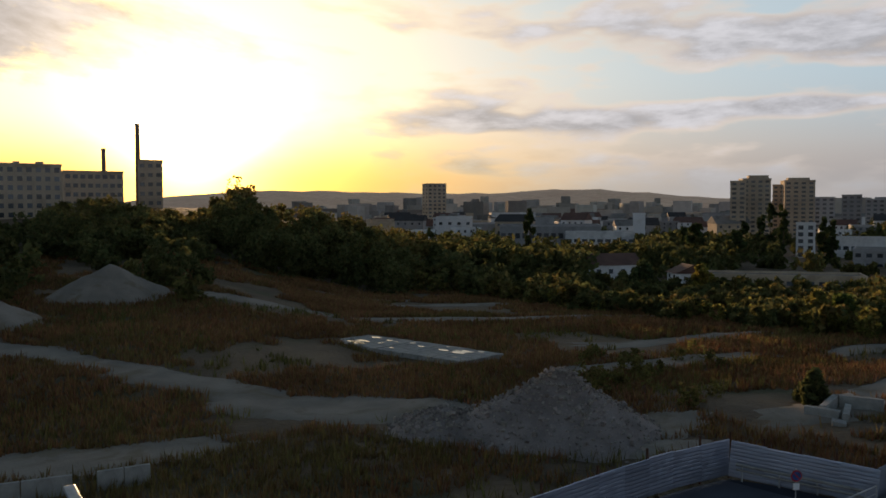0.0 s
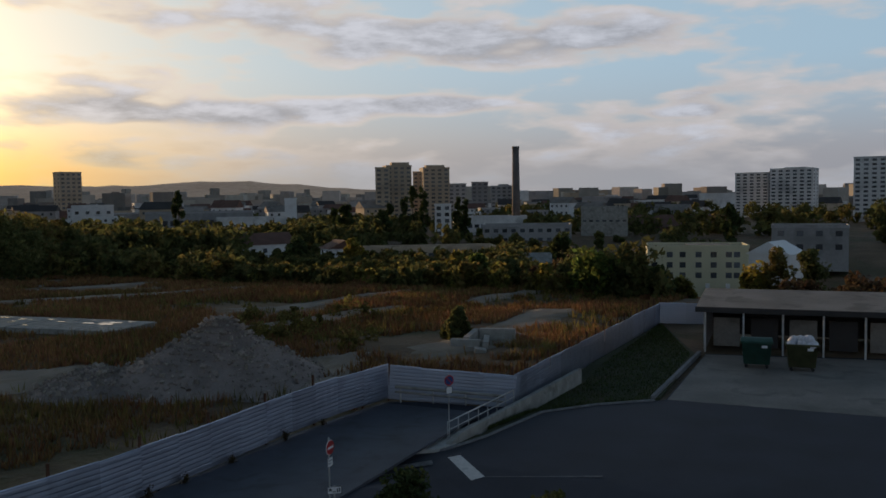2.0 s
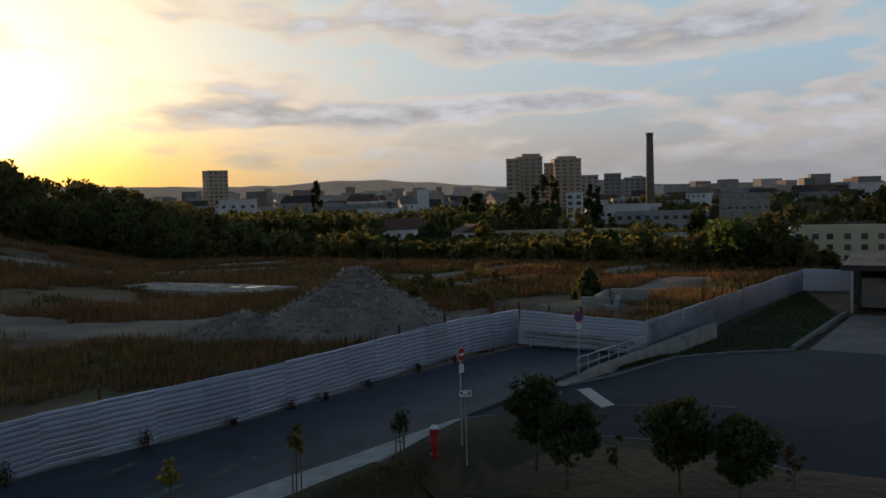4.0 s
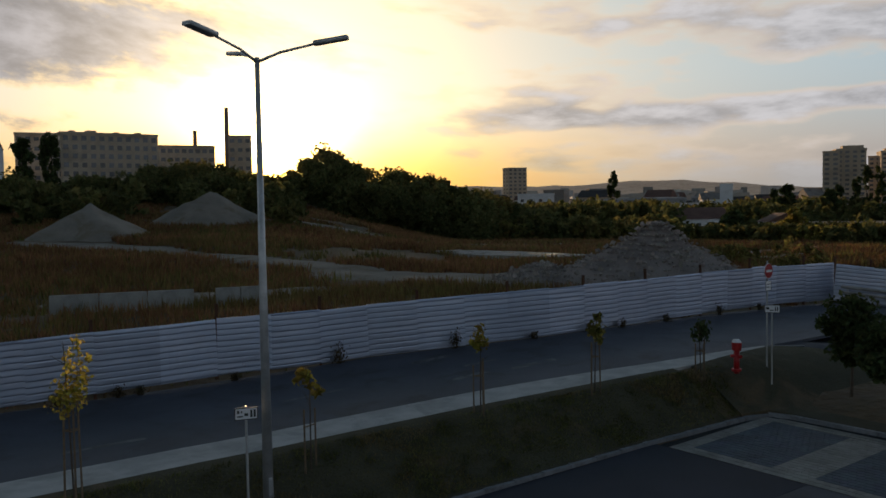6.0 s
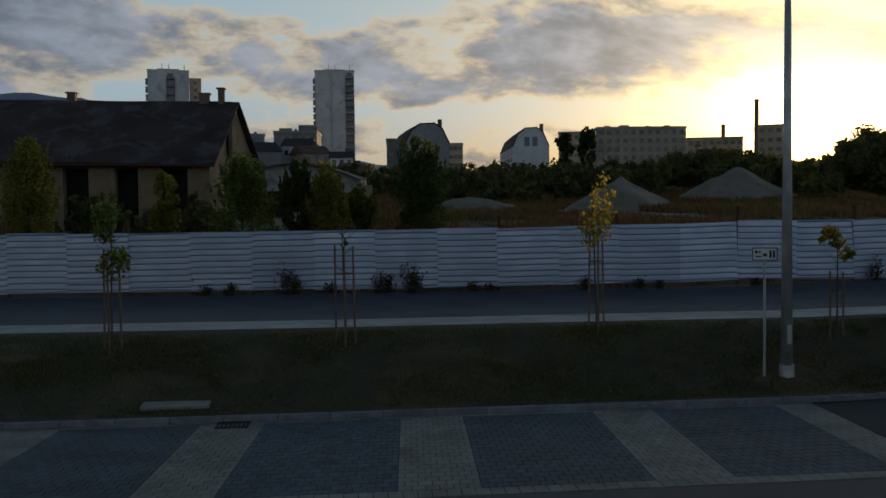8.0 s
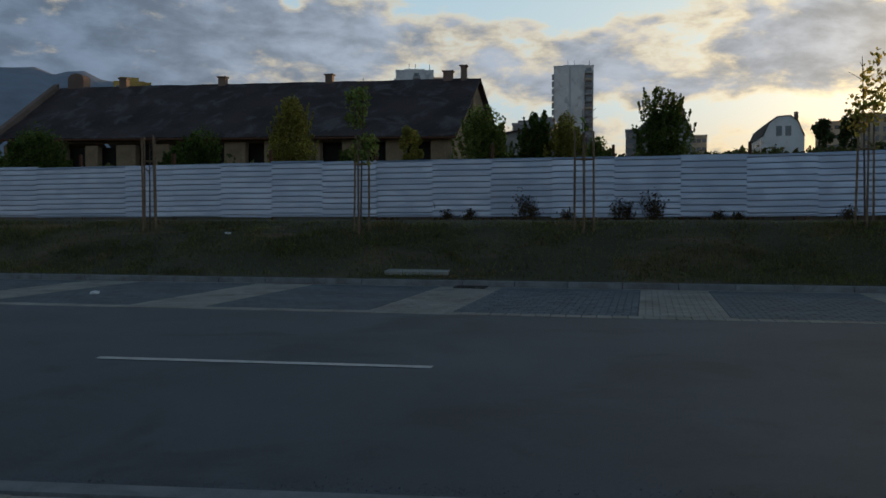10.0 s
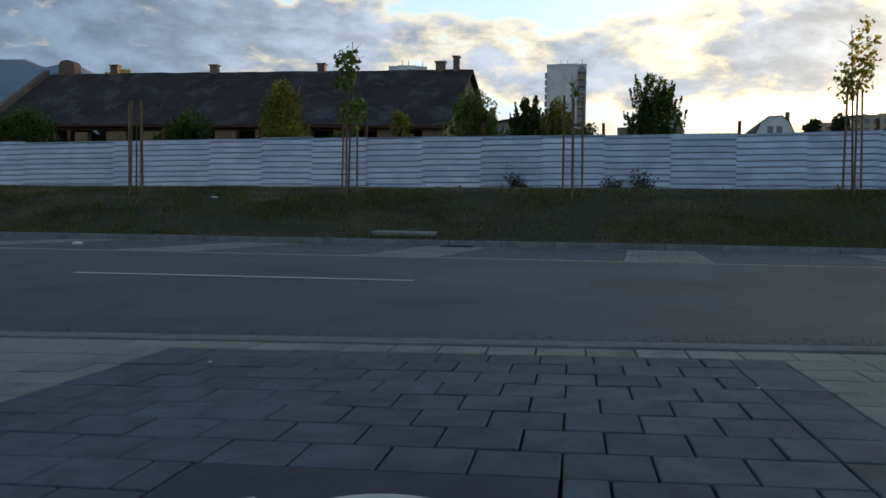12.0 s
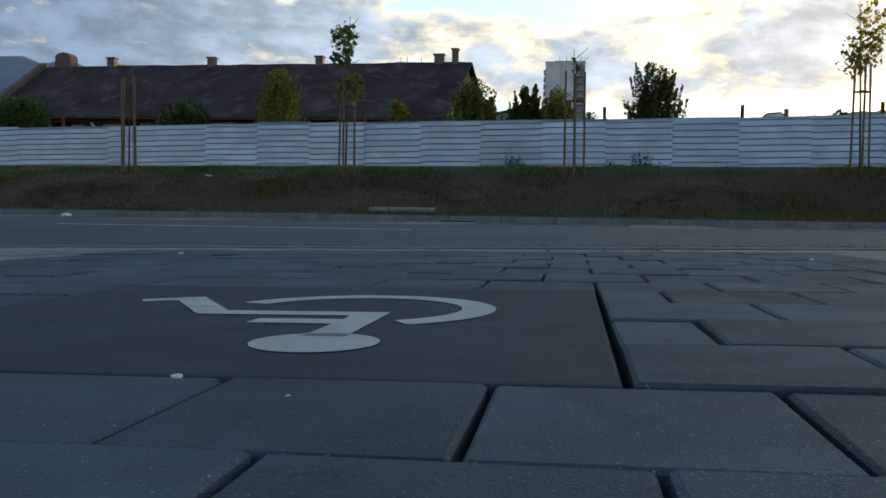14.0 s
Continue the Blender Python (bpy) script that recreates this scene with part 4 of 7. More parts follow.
stack(22.5, 420, 1.3, 0.95, 15, 55.9, "slim brick chimney against the sunset")
stack(20.5, 400, 1.1, 0.8, 15, 43.0, "short brick chimney against the sunset")
stack(70.1, 304, 1.6, 1.15, 0, 31.4, "tall weathered factory chimney", material("weathered_brick", (0.15, 0.13, 0.125), 0.9, scale=0.4, fine=4))

# clustered old houses below the tower, with two grey blocks behind them
blk = building("apartment_block", -10.7, 228, 9.0, 11, 25.4, 10, 5, 4, panel_grey_b, "flat", 10, "grey flat-roofed apartment block above old houses")
topping(blk, [(-2, 0, 25.6, 1.0, 1.0, 1.6), (3, 0, 25.6, 0.7, 0.7, 1.3)], chimney_brick, "chimney")
blk = building("apartment_block", -7.6, 232, 11.5, 11, 26.6, 11, 5, 5, panel_grey_b, "flat", -8, "grey apartment block with stair heads on the roof")
topping(blk, [(-3.2, 0, 26.8, 3.4, 3.0, 1.5), (2.4, 1, 26.8, 4.2, 3.4, 2.4)], panel_grey_b)
topping(blk, [(4.9, 0, 26.8, 0.7, 0.7, 2.0), (-0.6, 0, 26.8, 0.6, 0.6, 1.4)], chimney_brick, "chimney")
for i, (az, d, w_, z0, z1, mt, rf, tn) in enumerate([(-9.6, 205, 8.0, 11, 21.2, panel_grey_b, roof_dark, 20), (-7.6, 212, 7.0, 11, 22.8, panel_pale, roof_dark, -15), (-6.2, 206, 7.0, 11, 20.5, panel_warm, roof_red, 25), (-4.6, 190, 5.0, 10, 18.0, plaster_white, roof_dark, 0), (-3.4, 185, 5.5, 10, 15.0, panel_warm, roof_red, 30), (-10.8, 130, 9.0, 6, 12.2, chimney_brick, roof_rust, 35), (-7.6, 120, 6.5, 6, 10.2, chimney_brick, roof_rust, -30), (-4.8, 112, 5.0, 6, 8.6, chimney_brick, roof_dark, 10)]):
    hs = building("town_house", az, d, w_, z0, z1 - w_ * 0.2, w_ * 1.1, 3, 3, mt, "gable", tn, "old rendered house with a dark pitched roof" if rf is roof_dark else "old house with a weathered red roof", "house", "old houses", rf, (0.9, 1.2))
    topping(hs, [(w_ * 0.25, 0, z1 - w_ * 0.1, 0.8, 0.8, 1.8)], chimney_brick, "chimney")

# ---------------------------------------------------------------- the town to the east
def panel_tower(az, d, w_, z1, floors, cols, mt, label, turn=0.0, z0=1.0, crown=None):
    t_ = building("tower_block", az, d, w_, z0, z1, w_ * 0.9, floors, cols, mt, "flat", turn, label, "tower block", win=(w_ / cols * 0.55, (z1 - z0) / floors * 0.5), side_cols=2)
    if crown:
        topping(t_, [(crown[0] * w_, 0, z1, crown[1] * w_, w_ * 0.5, crown[2])], mt)
    return t_


panel_tower(41.7, 600, 13.6, 33.0, 12, 4, panel_warm, "lone sand-coloured tower block on the skyline", 20)
panel_tower(61.2, 395, 6.6, 27.5, 13, 2, panel_warm, "lower wing of a sand-coloured tower block")
panel_tower(62.3, 402, 11.9, 28.6, 14, 4, panel_warm, "sand-coloured panel tower block with dark loggias", 10, 1.0, (0.1, 0.7, 2.0))
panel_tower(63.6, 432, 5.6, 26.5, 13, 2, panel_warm, "lower wing of a second sand-coloured tower")
panel_tower(64.8, 425, 13.2, 28.2, 14, 4, panel_warm, "second sand-coloured tower block", 10, 1.0, (0.0, 0.7, 1.8))
panel_tower(66.2, 480, 9.8, 21.0, 9, 3, panel_grey_b, "grey apartment block in the distance")
panel_tower(67.7, 520, 10.0, 22.5, 9, 3, panel_grey_b, "grey apartment block in the distance")
panel_tower(69.15, 560, 13.8, 20.5, 8, 4, panel_grey_b, "grey apartment block in the distance", 0, 1.0, (0.1, 0.5, 1.5))
panel_tower(85.1, 500, 17.6, 24.6, 14, 5, panel_pale, "pale apartment tower with russet stripes", -10)
panel_tower(87.4, 482, 21.0, 26.0, 14, 6, panel_pale, "white apartment tower with rows of windows", -10, 0.0, (0.05, 0.5, 1.2))
panel_tower(92.0, 420, 16.5, 28.6, 14, 5, panel_pale, "pale apartment tower beyond the shelter")
building("tower_block", 86.35, 494, 3.2, 0, 24.8, 12, 0, 0, roof_red, "flat", -10, "russet stair core between two pale towers", "tower block")


def hostel():
    par = building("hostel", 81.75, 185, 20.2, -4.7, 2.6, 10, 0, 0, plaster_yellow, "flat", 5, "pale yellow three-storey hostel with a flat roof", "building", roof_mt=roof_grey)
    me = unit_pane(1.2, 1.15)
    for i in range(3):
        for j, x in enumerate((-8.7, -5.6, -3.0, 0.2, 3.2, 6.2, 7.8)):
            piece("window", me, par, Matrix.Translation((x, -5.03, 1.2 - 2.15 * i)))
    bm = bm_new()
    box(bm, 2.6, 0, 2.85, 9, 8, 0.35)
    part("roof_step", bm, roof_grey, par)
    for x in (-6, -2, 2, 6):
        bm = bm_new()
        box(bm, x, -5.2, -6.4, 0.8, 0.6, 3.2)
        part("pillar", bm, plaster_white, par)


hostel()
building("factory_hall", 49.3, 360, 42, 0, 8.8, 26, 1, 14, panel_grey_b, "flat", 0, "wide low hall with a pale roof", roof_mt=concrete, win=(2.0, 2.2))
building("factory_hall", 52.6, 340, 27, 0, 6.6, 14, 1, 9, panel_pale, "flat", 0, "low white hall with a strip of windows", win=(2.2, 1.2))
building("factory_hall", 42.9, 400, 17, 0, 12.0, 16, 2, 4, panel_pale, "flat", 0, "white cubic building among trees")
building("factory_hall", 55.1, 350, 4.8, 0, 13.8, 6, 0, 0, plaster_white, "flat", 0, "slim white stair block")
building("factory_hall", 65.2, 300, 5.8, 0, 11.0, 9, 5, 2, plaster_white, "flat", 0, "small white office block with blue bands")
building("factory_hall", 68.8, 300, 21, 0, 6.5, 10, 1, 9, panel_pale, "flat", 0, "low white works with a row of windows", win=(1.6, 1.2))
building("factory_hall", 70.8, 262, 27, -1, 4.6, 14, 2, 10, panel_grey_b, "flat", 0, "dark flat-roofed works building", roof_mt=roof_grey, win=(1.4, 1.1))
building("factory_hall", 75.9, 292, 15.4, 0, 9.4, 14, 1, 7, concrete, "flat", 0, "bare grey concrete hall", win=(1.2, 0.6))
building("factory_hall", 63.6, 190, 34, -0.5, 2.3, 9, 1, 11, panel_warm, "flat", 4, "long low building with a beige roof edge", roof_mt=roof_grey, win=(2.2, 0.9))
building("cottage", 53.8, 200, 12, 0.5, 3.6, 8, 1, 4, plaster_white, "gable", 25, "small white house with a pitched roof", "house", win=(1.0, 1.0))
building("cottage", 57.3, 185, 5.6, 0.0, 3.2, 7, 2, 2, plaster_white, "gable", -70, "small white gabled house", "house", win=(0.8, 0.8))
building("factory_hall", 80.6, 330, 40, -2, 1.6, 14, 0, 0, roof_red, "gable", 0, "long shed with a dull red roof")
building("factory_hall", 88.4, 222, 17, -1, 5.4, 12, 2, 4, panel_grey_b, "flat", 0, "grey flat-roofed works building")
building("white_tent", 87.6, 160, 6.8, 0, 3.2, 7, 0, 0, white_paint, "gable", 70, "white gabled marquee roof among trees", "tent", roof_mt=white_paint)
building("white_tent", 71.5, 150, 5.8, -0.5, 2.2, 5, 0, 0, concrete, "gable", 10, "pale sheet-roofed shed among trees", "shed", roof_mt=concrete)
rs_ = random.Random(5)
for i in range(70):
    az = rs_.uniform(38, 92)
    d = rs_.uniform(480, 1100)
    low = rs_.random() < 0.6
    w_ = rs_.uniform(14, 34)
    zt = (rs_.uniform(5, 9) if low else rs_.uniform(10, 17)) * d / 750
    building("town_block", az, d, w_, 0, zt, 14, 0, 0, rs_.choice([panel_grey_b, panel_grey_b, panel_warm, panel_pale]), "gable" if low and rs_.random() < 0.5 else "flat", rs_.uniform(-20, 20), "distant apartment block in the evening haze", "building", "town blocks", rs_.choice([roof_red, roof_dark]))


for i in range(110):
    az = rs_.uniform(38, 82)
    d = rs_.uniform(380, 900)
    w_ = rs_.uniform(8, 17)
    zt = rs_.uniform(5.5, 10.5)
    near = d < 560
    building("town_house", az, d, w_, 0, zt, rs_.uniform(8, 12), 3 if near else 0, 4 if near else 0, rs_.choice([panel_grey_b, panel_warm, panel_pale, plaster_white]), "gable" if rs_.random() < 0.55 else "flat", rs_.uniform(-30, 30), "small distant town house with a pitched or flat roof", "house", "far town houses", rs_.choice([roof_red, roof_dark, roof_grey]), (1.0, 1.1))


def far_town():
    """Roofs and blocks too small to count, on the plain and up the hillside."""
    rs = random.Random(41)
    verts, faces = [], []
    for i in range(620):
        az = rs.uniform(31, 100)
        d = rs.uniform(760, 1500)
        x, y = polar(az, d)
        up_ = max(0.0, d - 1380) * 0.11 * (1 - smooth(58, 66, az))
        w_, dp, h = rs.uniform(9, 30), rs.uniform(8, 14), rs.uniform(6, 12) if rs.random() < 0.72 else rs.uniform(14, 24)
        a = rs.uniform(0, 3.14)
        c, s_ = math.cos(a), math.sin(a)
        k = len(verts)
        for z in (-3, up_ + h):
            for px, py in ((-w_ / 2, -dp / 2), (w_ / 2, -dp / 2), (w_ / 2, dp / 2), (-w_ / 2, dp / 2)):
                verts.append((x + px * c - py * s_, y + px * s_ + py * c, z))
        faces += [tuple(k + j for j in f) for f in ((4, 5, 6, 7), (0, 1, 5, 4), (1, 2, 6, 5), (2, 3, 7, 6), (3, 0, 4, 7))]
    ob = new("far_town", raw("far_town", verts, faces, far_wall))
    tagged(ob, "hazy crowd of distant town buildings", "buildings", kind="stuff")


far_town()


# ---------------------------------------------------------------- hills and mountain
def ridge(name, az0, az1, d, tops, mt, label, depth=300, base=-20):
    rs = random.Random(name)
    n = 90
    bm = bm_new()
    rows = []
    for i in range(n + 1):
        az = az0 + (az1 - az0) * i / n
        el = lerp_table(az, tops)
        h = d * math.tan(radians(el)) + 6
        col = []
        for k in range(9):
            f = k / 8
            x, y = polar(az, d - depth + depth * f)
            z = base + (h - base) * smooth(0, 1, f) * (1 + (0.05 * noise.noise(Vector((az * 0.6, f * 3, d * 0.01)))) * (1 if k else 0)) + (h * 0.018 * noise.noise(Vector((az * 3.1, f * 9, 2))))
            col.append(bm.verts.new((x, y, z)))
        x, y = polar(az, d + depth)
        col.append(bm.verts.new((x, y, base)))
        rows.append(col)
    for i in range(n):
        for k in range(9):
            bm.faces.new((rows[i][k], rows[i + 1][k], rows[i + 1][k + 1], rows[i][k + 1]))
    bmesh.ops.recalc_face_normals(bm, faces=bm.faces)
    ob = new(name, mesh_of(bm, name, mt, True))
    return tagged(ob, label, "hill", kind="structure")


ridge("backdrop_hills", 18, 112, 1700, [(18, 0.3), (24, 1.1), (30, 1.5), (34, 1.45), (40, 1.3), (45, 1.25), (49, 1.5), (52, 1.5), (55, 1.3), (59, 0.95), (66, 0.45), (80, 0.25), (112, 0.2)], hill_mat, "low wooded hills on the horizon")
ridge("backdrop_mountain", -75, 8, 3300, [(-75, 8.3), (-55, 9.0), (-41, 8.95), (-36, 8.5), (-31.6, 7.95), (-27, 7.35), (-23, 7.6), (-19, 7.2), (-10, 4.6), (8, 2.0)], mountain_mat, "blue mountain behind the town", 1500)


# ---------------------------------------------------------------- heaps, slabs and pits on the waste ground
def heap(name, x, y, r, h, mt, label, seed, category="heap", stones=0, squash=1.0, rot=0.0):
    rs = random.Random(seed)
    bm = bm_new()
    n, m_ = 44, 16
    zb = land_z(x, y)
    rows = []
    for k in range(m_ + 1):
        f = k / m_
        col = []
        for i in range(n):
            a = 2 * math.pi * i / n
            wob = 1 + 0.22 * noise.noise(Vector((math.cos(a) * 1.3 + seed, math.sin(a) * 1.3, f * 0.7)))
            px, py = math.cos(a) * r * f * wob, math.sin(a) * r * f * wob * squash
            c, s = math.cos(radians(rot)), math.sin(radians(rot))
            X, Y = x + px * c - py * s, y + px * s + py * c
            z = land_z(X, Y) * smooth(0.3, 1, f) + zb * (1 - smooth(0.3, 1, f)) + h * (1 - f) ** 1.12 * (1 + 0.12 * noise.noise(Vector((X * 0.35, Y * 0.35, seed)))) + 0.25 * noise.noise(Vector((X * 0.9, Y * 0.9, seed))) * (1 - f) - 0.25 * f ** 6
            col.append(bm.verts.new((X, Y, z)))
        rows.append(col)
    for k in range(m_):
        for i in range(n):
            j = (i + 1) % n
            bm.faces.new((rows[k][i], rows[k + 1][i], rows[k + 1][j], rows[k][j]))
    bmesh.ops.remove_doubles(bm, verts=bm.verts, dist=0.001)
    bmesh.ops.recalc_face_normals(bm, faces=bm.faces)
    pts = [(f.calc_center_median().copy(), f.normal.copy()) for f in bm.faces if f.calc_area() > 0.01]
    par = thing(name, None, label, category)
    part("mound", bm, mt, par, "", True)
    if stones:
        verts, faces = [], []
        for i in range(stones):
            p, nn = rs.choice(pts)
            s = rs.uniform(0.06, 0.17) if i % 14 else rs.uniform(0.17, 0.36)
            q = Euler((rs.uniform(0, 6), rs.uniform(0, 6), rs.uniform(0, 6))).to_matrix()
            o = p + Vector((rs.uniform(-0.5, 0.5), rs.uniform(-0.5, 0.5), 0)) + nn * s * 0.2
            k = len(verts)
            for sx, sy, sz in ((-1, -1, -1), (1, -1, -1), (1, 1, -1), (-1, 1, -1), (-1, -1, 1), (1, -1, 1), (1, 1, 1), (-1, 1, 1)):
                verts.append(o + q @ Vector((sx * s * rs.uniform(0.3, 0.6), sy * s * rs.uniform(0.25, 0.5), sz * s * rs.uniform(0.2, 0.45))))
            faces += [tuple(k + i2 for i2 in f) for f in ((0, 3, 2, 1), (4, 5, 6, 7), (0, 1, 5, 4), (1, 2, 6, 5), (2, 3, 7, 6), (3, 0, 4, 7))]
        ob = new("rubble", raw("rubble", [tuple(v) for v in verts], faces, mt))
        ob.parent = par
        tagged(ob, "broken stones and concrete lumps", kind="stuff")
    return par


heap("rubble_heap", 46.8, 43.9, 7.8, 4.0, rubble_mat, "tall grey heap of crushed rubble", 3, stones=3600)
heap("rubble_heap", 41.2, 49.2, 5.0, 1.5, rubble_mat, "low grey shoulder of crushed rubble", 8, stones=1400)
heap("gravel_mound", 26.3, 108, 7.4, 3.7, sand, "pale cone of gravel", 11)
heap("gravel_mound", 44.0, 117, 9.5, 4.2, sand, "wide pale mound of gravel", 12, squash=0.8)
heap("gravel_mound", 8.0, 110, 8.0, 1.6, sand, "low spread of pale gravel", 14)


def patch(name, x, y, rx, ry, rot, mt, label, seed, lift=0.05):
    """A bare patch with a ragged edge lying on the ground."""
    bm = bm_new()
    n, m_ = 56, 9
    rows = []
    c, s = math.cos(radians(rot)), math.sin(radians(rot))
    for k in range(m_ + 1):
        f = k / m_
        col = []
        for i in range(n):
            a = 2 * math.pi * i / n
            wob = 1 + 0.35 * noise.noise(Vector((math.cos(a) * 2.2 + seed, math.sin(a) * 2.2, 0))) + 0.18 * noise.noise(Vector((math.cos(a) * 7 + seed, math.sin(a) * 7, 1)))
            px, py = math.cos(a) * rx * f * wob, math.sin(a) * ry * f * wob
            X, Y = x + px * c - py * s, y + px * s + py * c
            col.append(bm.verts.new((X, Y, land_z(X, Y) + lift + 0.10 * (1 - f ** 3) - 0.15 * f ** 8)))
        rows.append(col)
    for k in range(m_):
        for i in range(n):
            j = (i + 1) % n
            bm.faces.new((rows[k][i], rows[k + 1][i], rows[k + 1][j], rows[k][j]))
    bmesh.ops.remove_doubles(bm, verts=bm.verts, dist=0.001)
    bmesh.ops.recalc_face_normals(bm, faces=bm.faces)
    ob = new(name, mesh_of(bm, name, mt, True))
    return tagged(ob, label, "ground", kind="structure")


PATCHES = [(41.5, 57, 9.5, 4.6, -48), (36, 62, 8, 3.6, -60), (33.5, 72, 11, 2.6, -62), (30, 84, 12, 2.2, -66), (24, 95, 12, 3.0, -50), (22, 58, 9, 3.2, -14), (16, 60.5, 7, 3.0, 5), (47.5, 36.8, 5.5, 2.0, -30), (66, 33.6, 8.5, 3.0, -10), (80, 33, 9, 3.0, -8), (73, 53, 15, 2.6, -22), (88, 60, 17, 2.2, -20), (98, 42, 12, 2.2, -14), (78, 92, 16, 3.2, -40), (60, 110, 14, 3, -40), (52, 40, 6, 3, 0), (100, 105, 24, 2.8, -36), (88, 128, 20, 2.6, -32), (97, 80, 20, 2.2, -28)]
for i, (x, y, rx, ry, rot) in enumerate(PATCHES):
    patch("sandy_patch", x, y, rx, ry, rot, sand, "pale sandy gravel track worn through the grass", 20 + i)


def old_slab():
    """Cracked concrete floor plate with puddles."""
    par = thing("concrete_slab", None, "old cracked concrete floor slab with puddles", "slab")
    cx, cy, w_, d_ = 60.0, 75.5, 20.0, 6.5
    z = land_z(cx, cy) + 0.30
    rot = -84
    R = Matrix.Translation((cx, cy, z)) @ Matrix.Rotation(radians(rot), 4, "Z")
    rs = random.Random(4)
    for i in range(5):
        for j in range(3):
            bm = bm_new()
            box(bm, 0, 0, 0, w_ / 5 - 0.06, d_ / 3 - 0.06, 0.5, 0, 0.03)
            ob = part("slab_panel", bm, concrete, par)
            ob.matrix_local = R @ Matrix.Translation((-w_ / 2 + w_ / 5 * (i + 0.5), -d_ / 2 + d_ / 3 * (j + 0.5), rs.uniform(-0.03, 0.03))) @ Matrix.Rotation(rs.uniform(-0.006, 0.006), 4, "X")
    for i in range(24):
        bm = bm_new()
        n = 18
        a = rs.uniform(0.25, 1.0)
        f = [bm.verts.new((math.cos(2 * math.pi * k / n) * a * rs.uniform(0.6, 1.2), math.sin(2 * math.pi * k / n) * 0.4 * a * rs.uniform(0.6, 1.2), 0)) for k in range(n)]
        bm.faces.new(f)
        ob = part("puddle", bm, puddle, par, "shallow puddle reflecting the sky")
        ob.matrix_local = R @ Matrix.Translation((rs.uniform(-8.5, 8.5), rs.uniform(-2.6, 2.6), 0.295))


old_slab()


def foundation_pit():
    par = thing("concrete_blocks", None, "broken concrete foundation box and lumps", "rubble")
    z = land_z(66, 33)
    for x, y, sx, sy, sz, rz, rx in ((65.2, 33.6, 4.6, 0.5, 1.1, 12, 0), (67.4, 32.2, 0.5, 3.0, 1.2, 12, 0), (64.0, 31.9, 3.4, 0.45, 0.9, 20, 8), (62.6, 33.0, 0.5, 2.4, 1.0, 5, 0), (69.4, 31.6, 1.6, 1.2, 0.6, 40, 14), (61.6, 31.4, 1.1, 0.9, 0.5, 25, 10), (68.3, 34.4, 3.0, 0.5, 0.8, -20, 0)):
        bm = bm_new()
        box(bm, 0, 0, 0, sx, sy, sz, 0, 0.05)
        ob = part("concrete_block", bm, concrete, par)
        ob.matrix_local = pose(x, y, z + sz * 0.4, rx, 0, rz)
    return par


foundation_pit()


def low_walls():
    """Two grey precast walls just behind the fence."""
    for cx, cy, w_, rz in ((14.2, 53.95, 7.5, -16), (20.3, 52.3, 2.8, -12)):
        par = thing("precast_wall", None, "low grey precast concrete wall in the weeds", "wall")
        z = 0.8
        n = max(2, round(w_ / 2.5))
        for i in range(n):
            bm = bm_new()
            box(bm, 0, 0, 0, w_ / n - 0.05, 0.25, 2.3, 0, 0.03)
            ob = part("wall_panel", bm, concrete, par)
            c, s = math.cos(radians(rz)), math.sin(radians(rz))
            o = -w_ / 2 + w_ / n * (i + 0.5)
            ob.matrix_local = pose(cx + o * c, cy + o * s, z + 1.0, 0, 0, rz)


low_walls()

# ---------------------------------------------------------------- shelter, bins, ramp
def refuse_shelter():
    par = thing("refuse_shelter", Matrix.Translation((71.4, 16.3, 1.3)) @ Matrix.Rotation(radians(-86.5), 4, "Z"), "open-fronted refuse shelter with a flat felt roof", "shelter")
    # local x runs along the front (towards -y), local y into the shelter
    L, D, H_ = 24.0, 10.5, 3.3
    bm = bm_new()
    box(bm, L / 2 - 0.6, D / 2 - 0.4, H_ + 0.15, L, D, 0.26, 0, 0.03)
    for v in bm.verts:                                # falls gently towards the front
        v.co.z += 0.04 * (v.co.y + 0.4)
    part("roof", bm, roof_grey, par, "grey felt roof")
    bm = bm_new()
    box(bm, L / 2 - 0.6, -0.42, H_ + 0.12, L + 0.06, 0.06, 0.42)
    part("fascia", bm, roof_dark, par)
    for i in range(9):
        bm = bm_new()
        box(bm, 0.1 + i * 2.85, 0.0, H_ / 2, 0.14, 0.14, H_, 0, 0.01)
        part("column", bm, steel_pole, par)
    bm = bm_new()
    box(bm, L / 2, D - 0.9, H_ / 2 - 0.1, L, 0.2, H_ - 0.3)
    part("back_wall", bm, roof_dark, par)
    bm = bm_new()
    box(bm, 0.0, D / 2, H_ / 2 - 0.1, 0.16, D - 1.4, H_ - 0.3)
    part("side_wall", bm, panel_grey_b, par)
    for i in range(7):
        bm = bm_new()
        box(bm, 1.6 + i * 2.85, 2.0, 1.35, 2.0, 0.06, 2.3, 0, 0.01)
        part("mesh_panel", bm, roof_grey if i % 2 == 0 else roof_dark, par)


refuse_shelter()


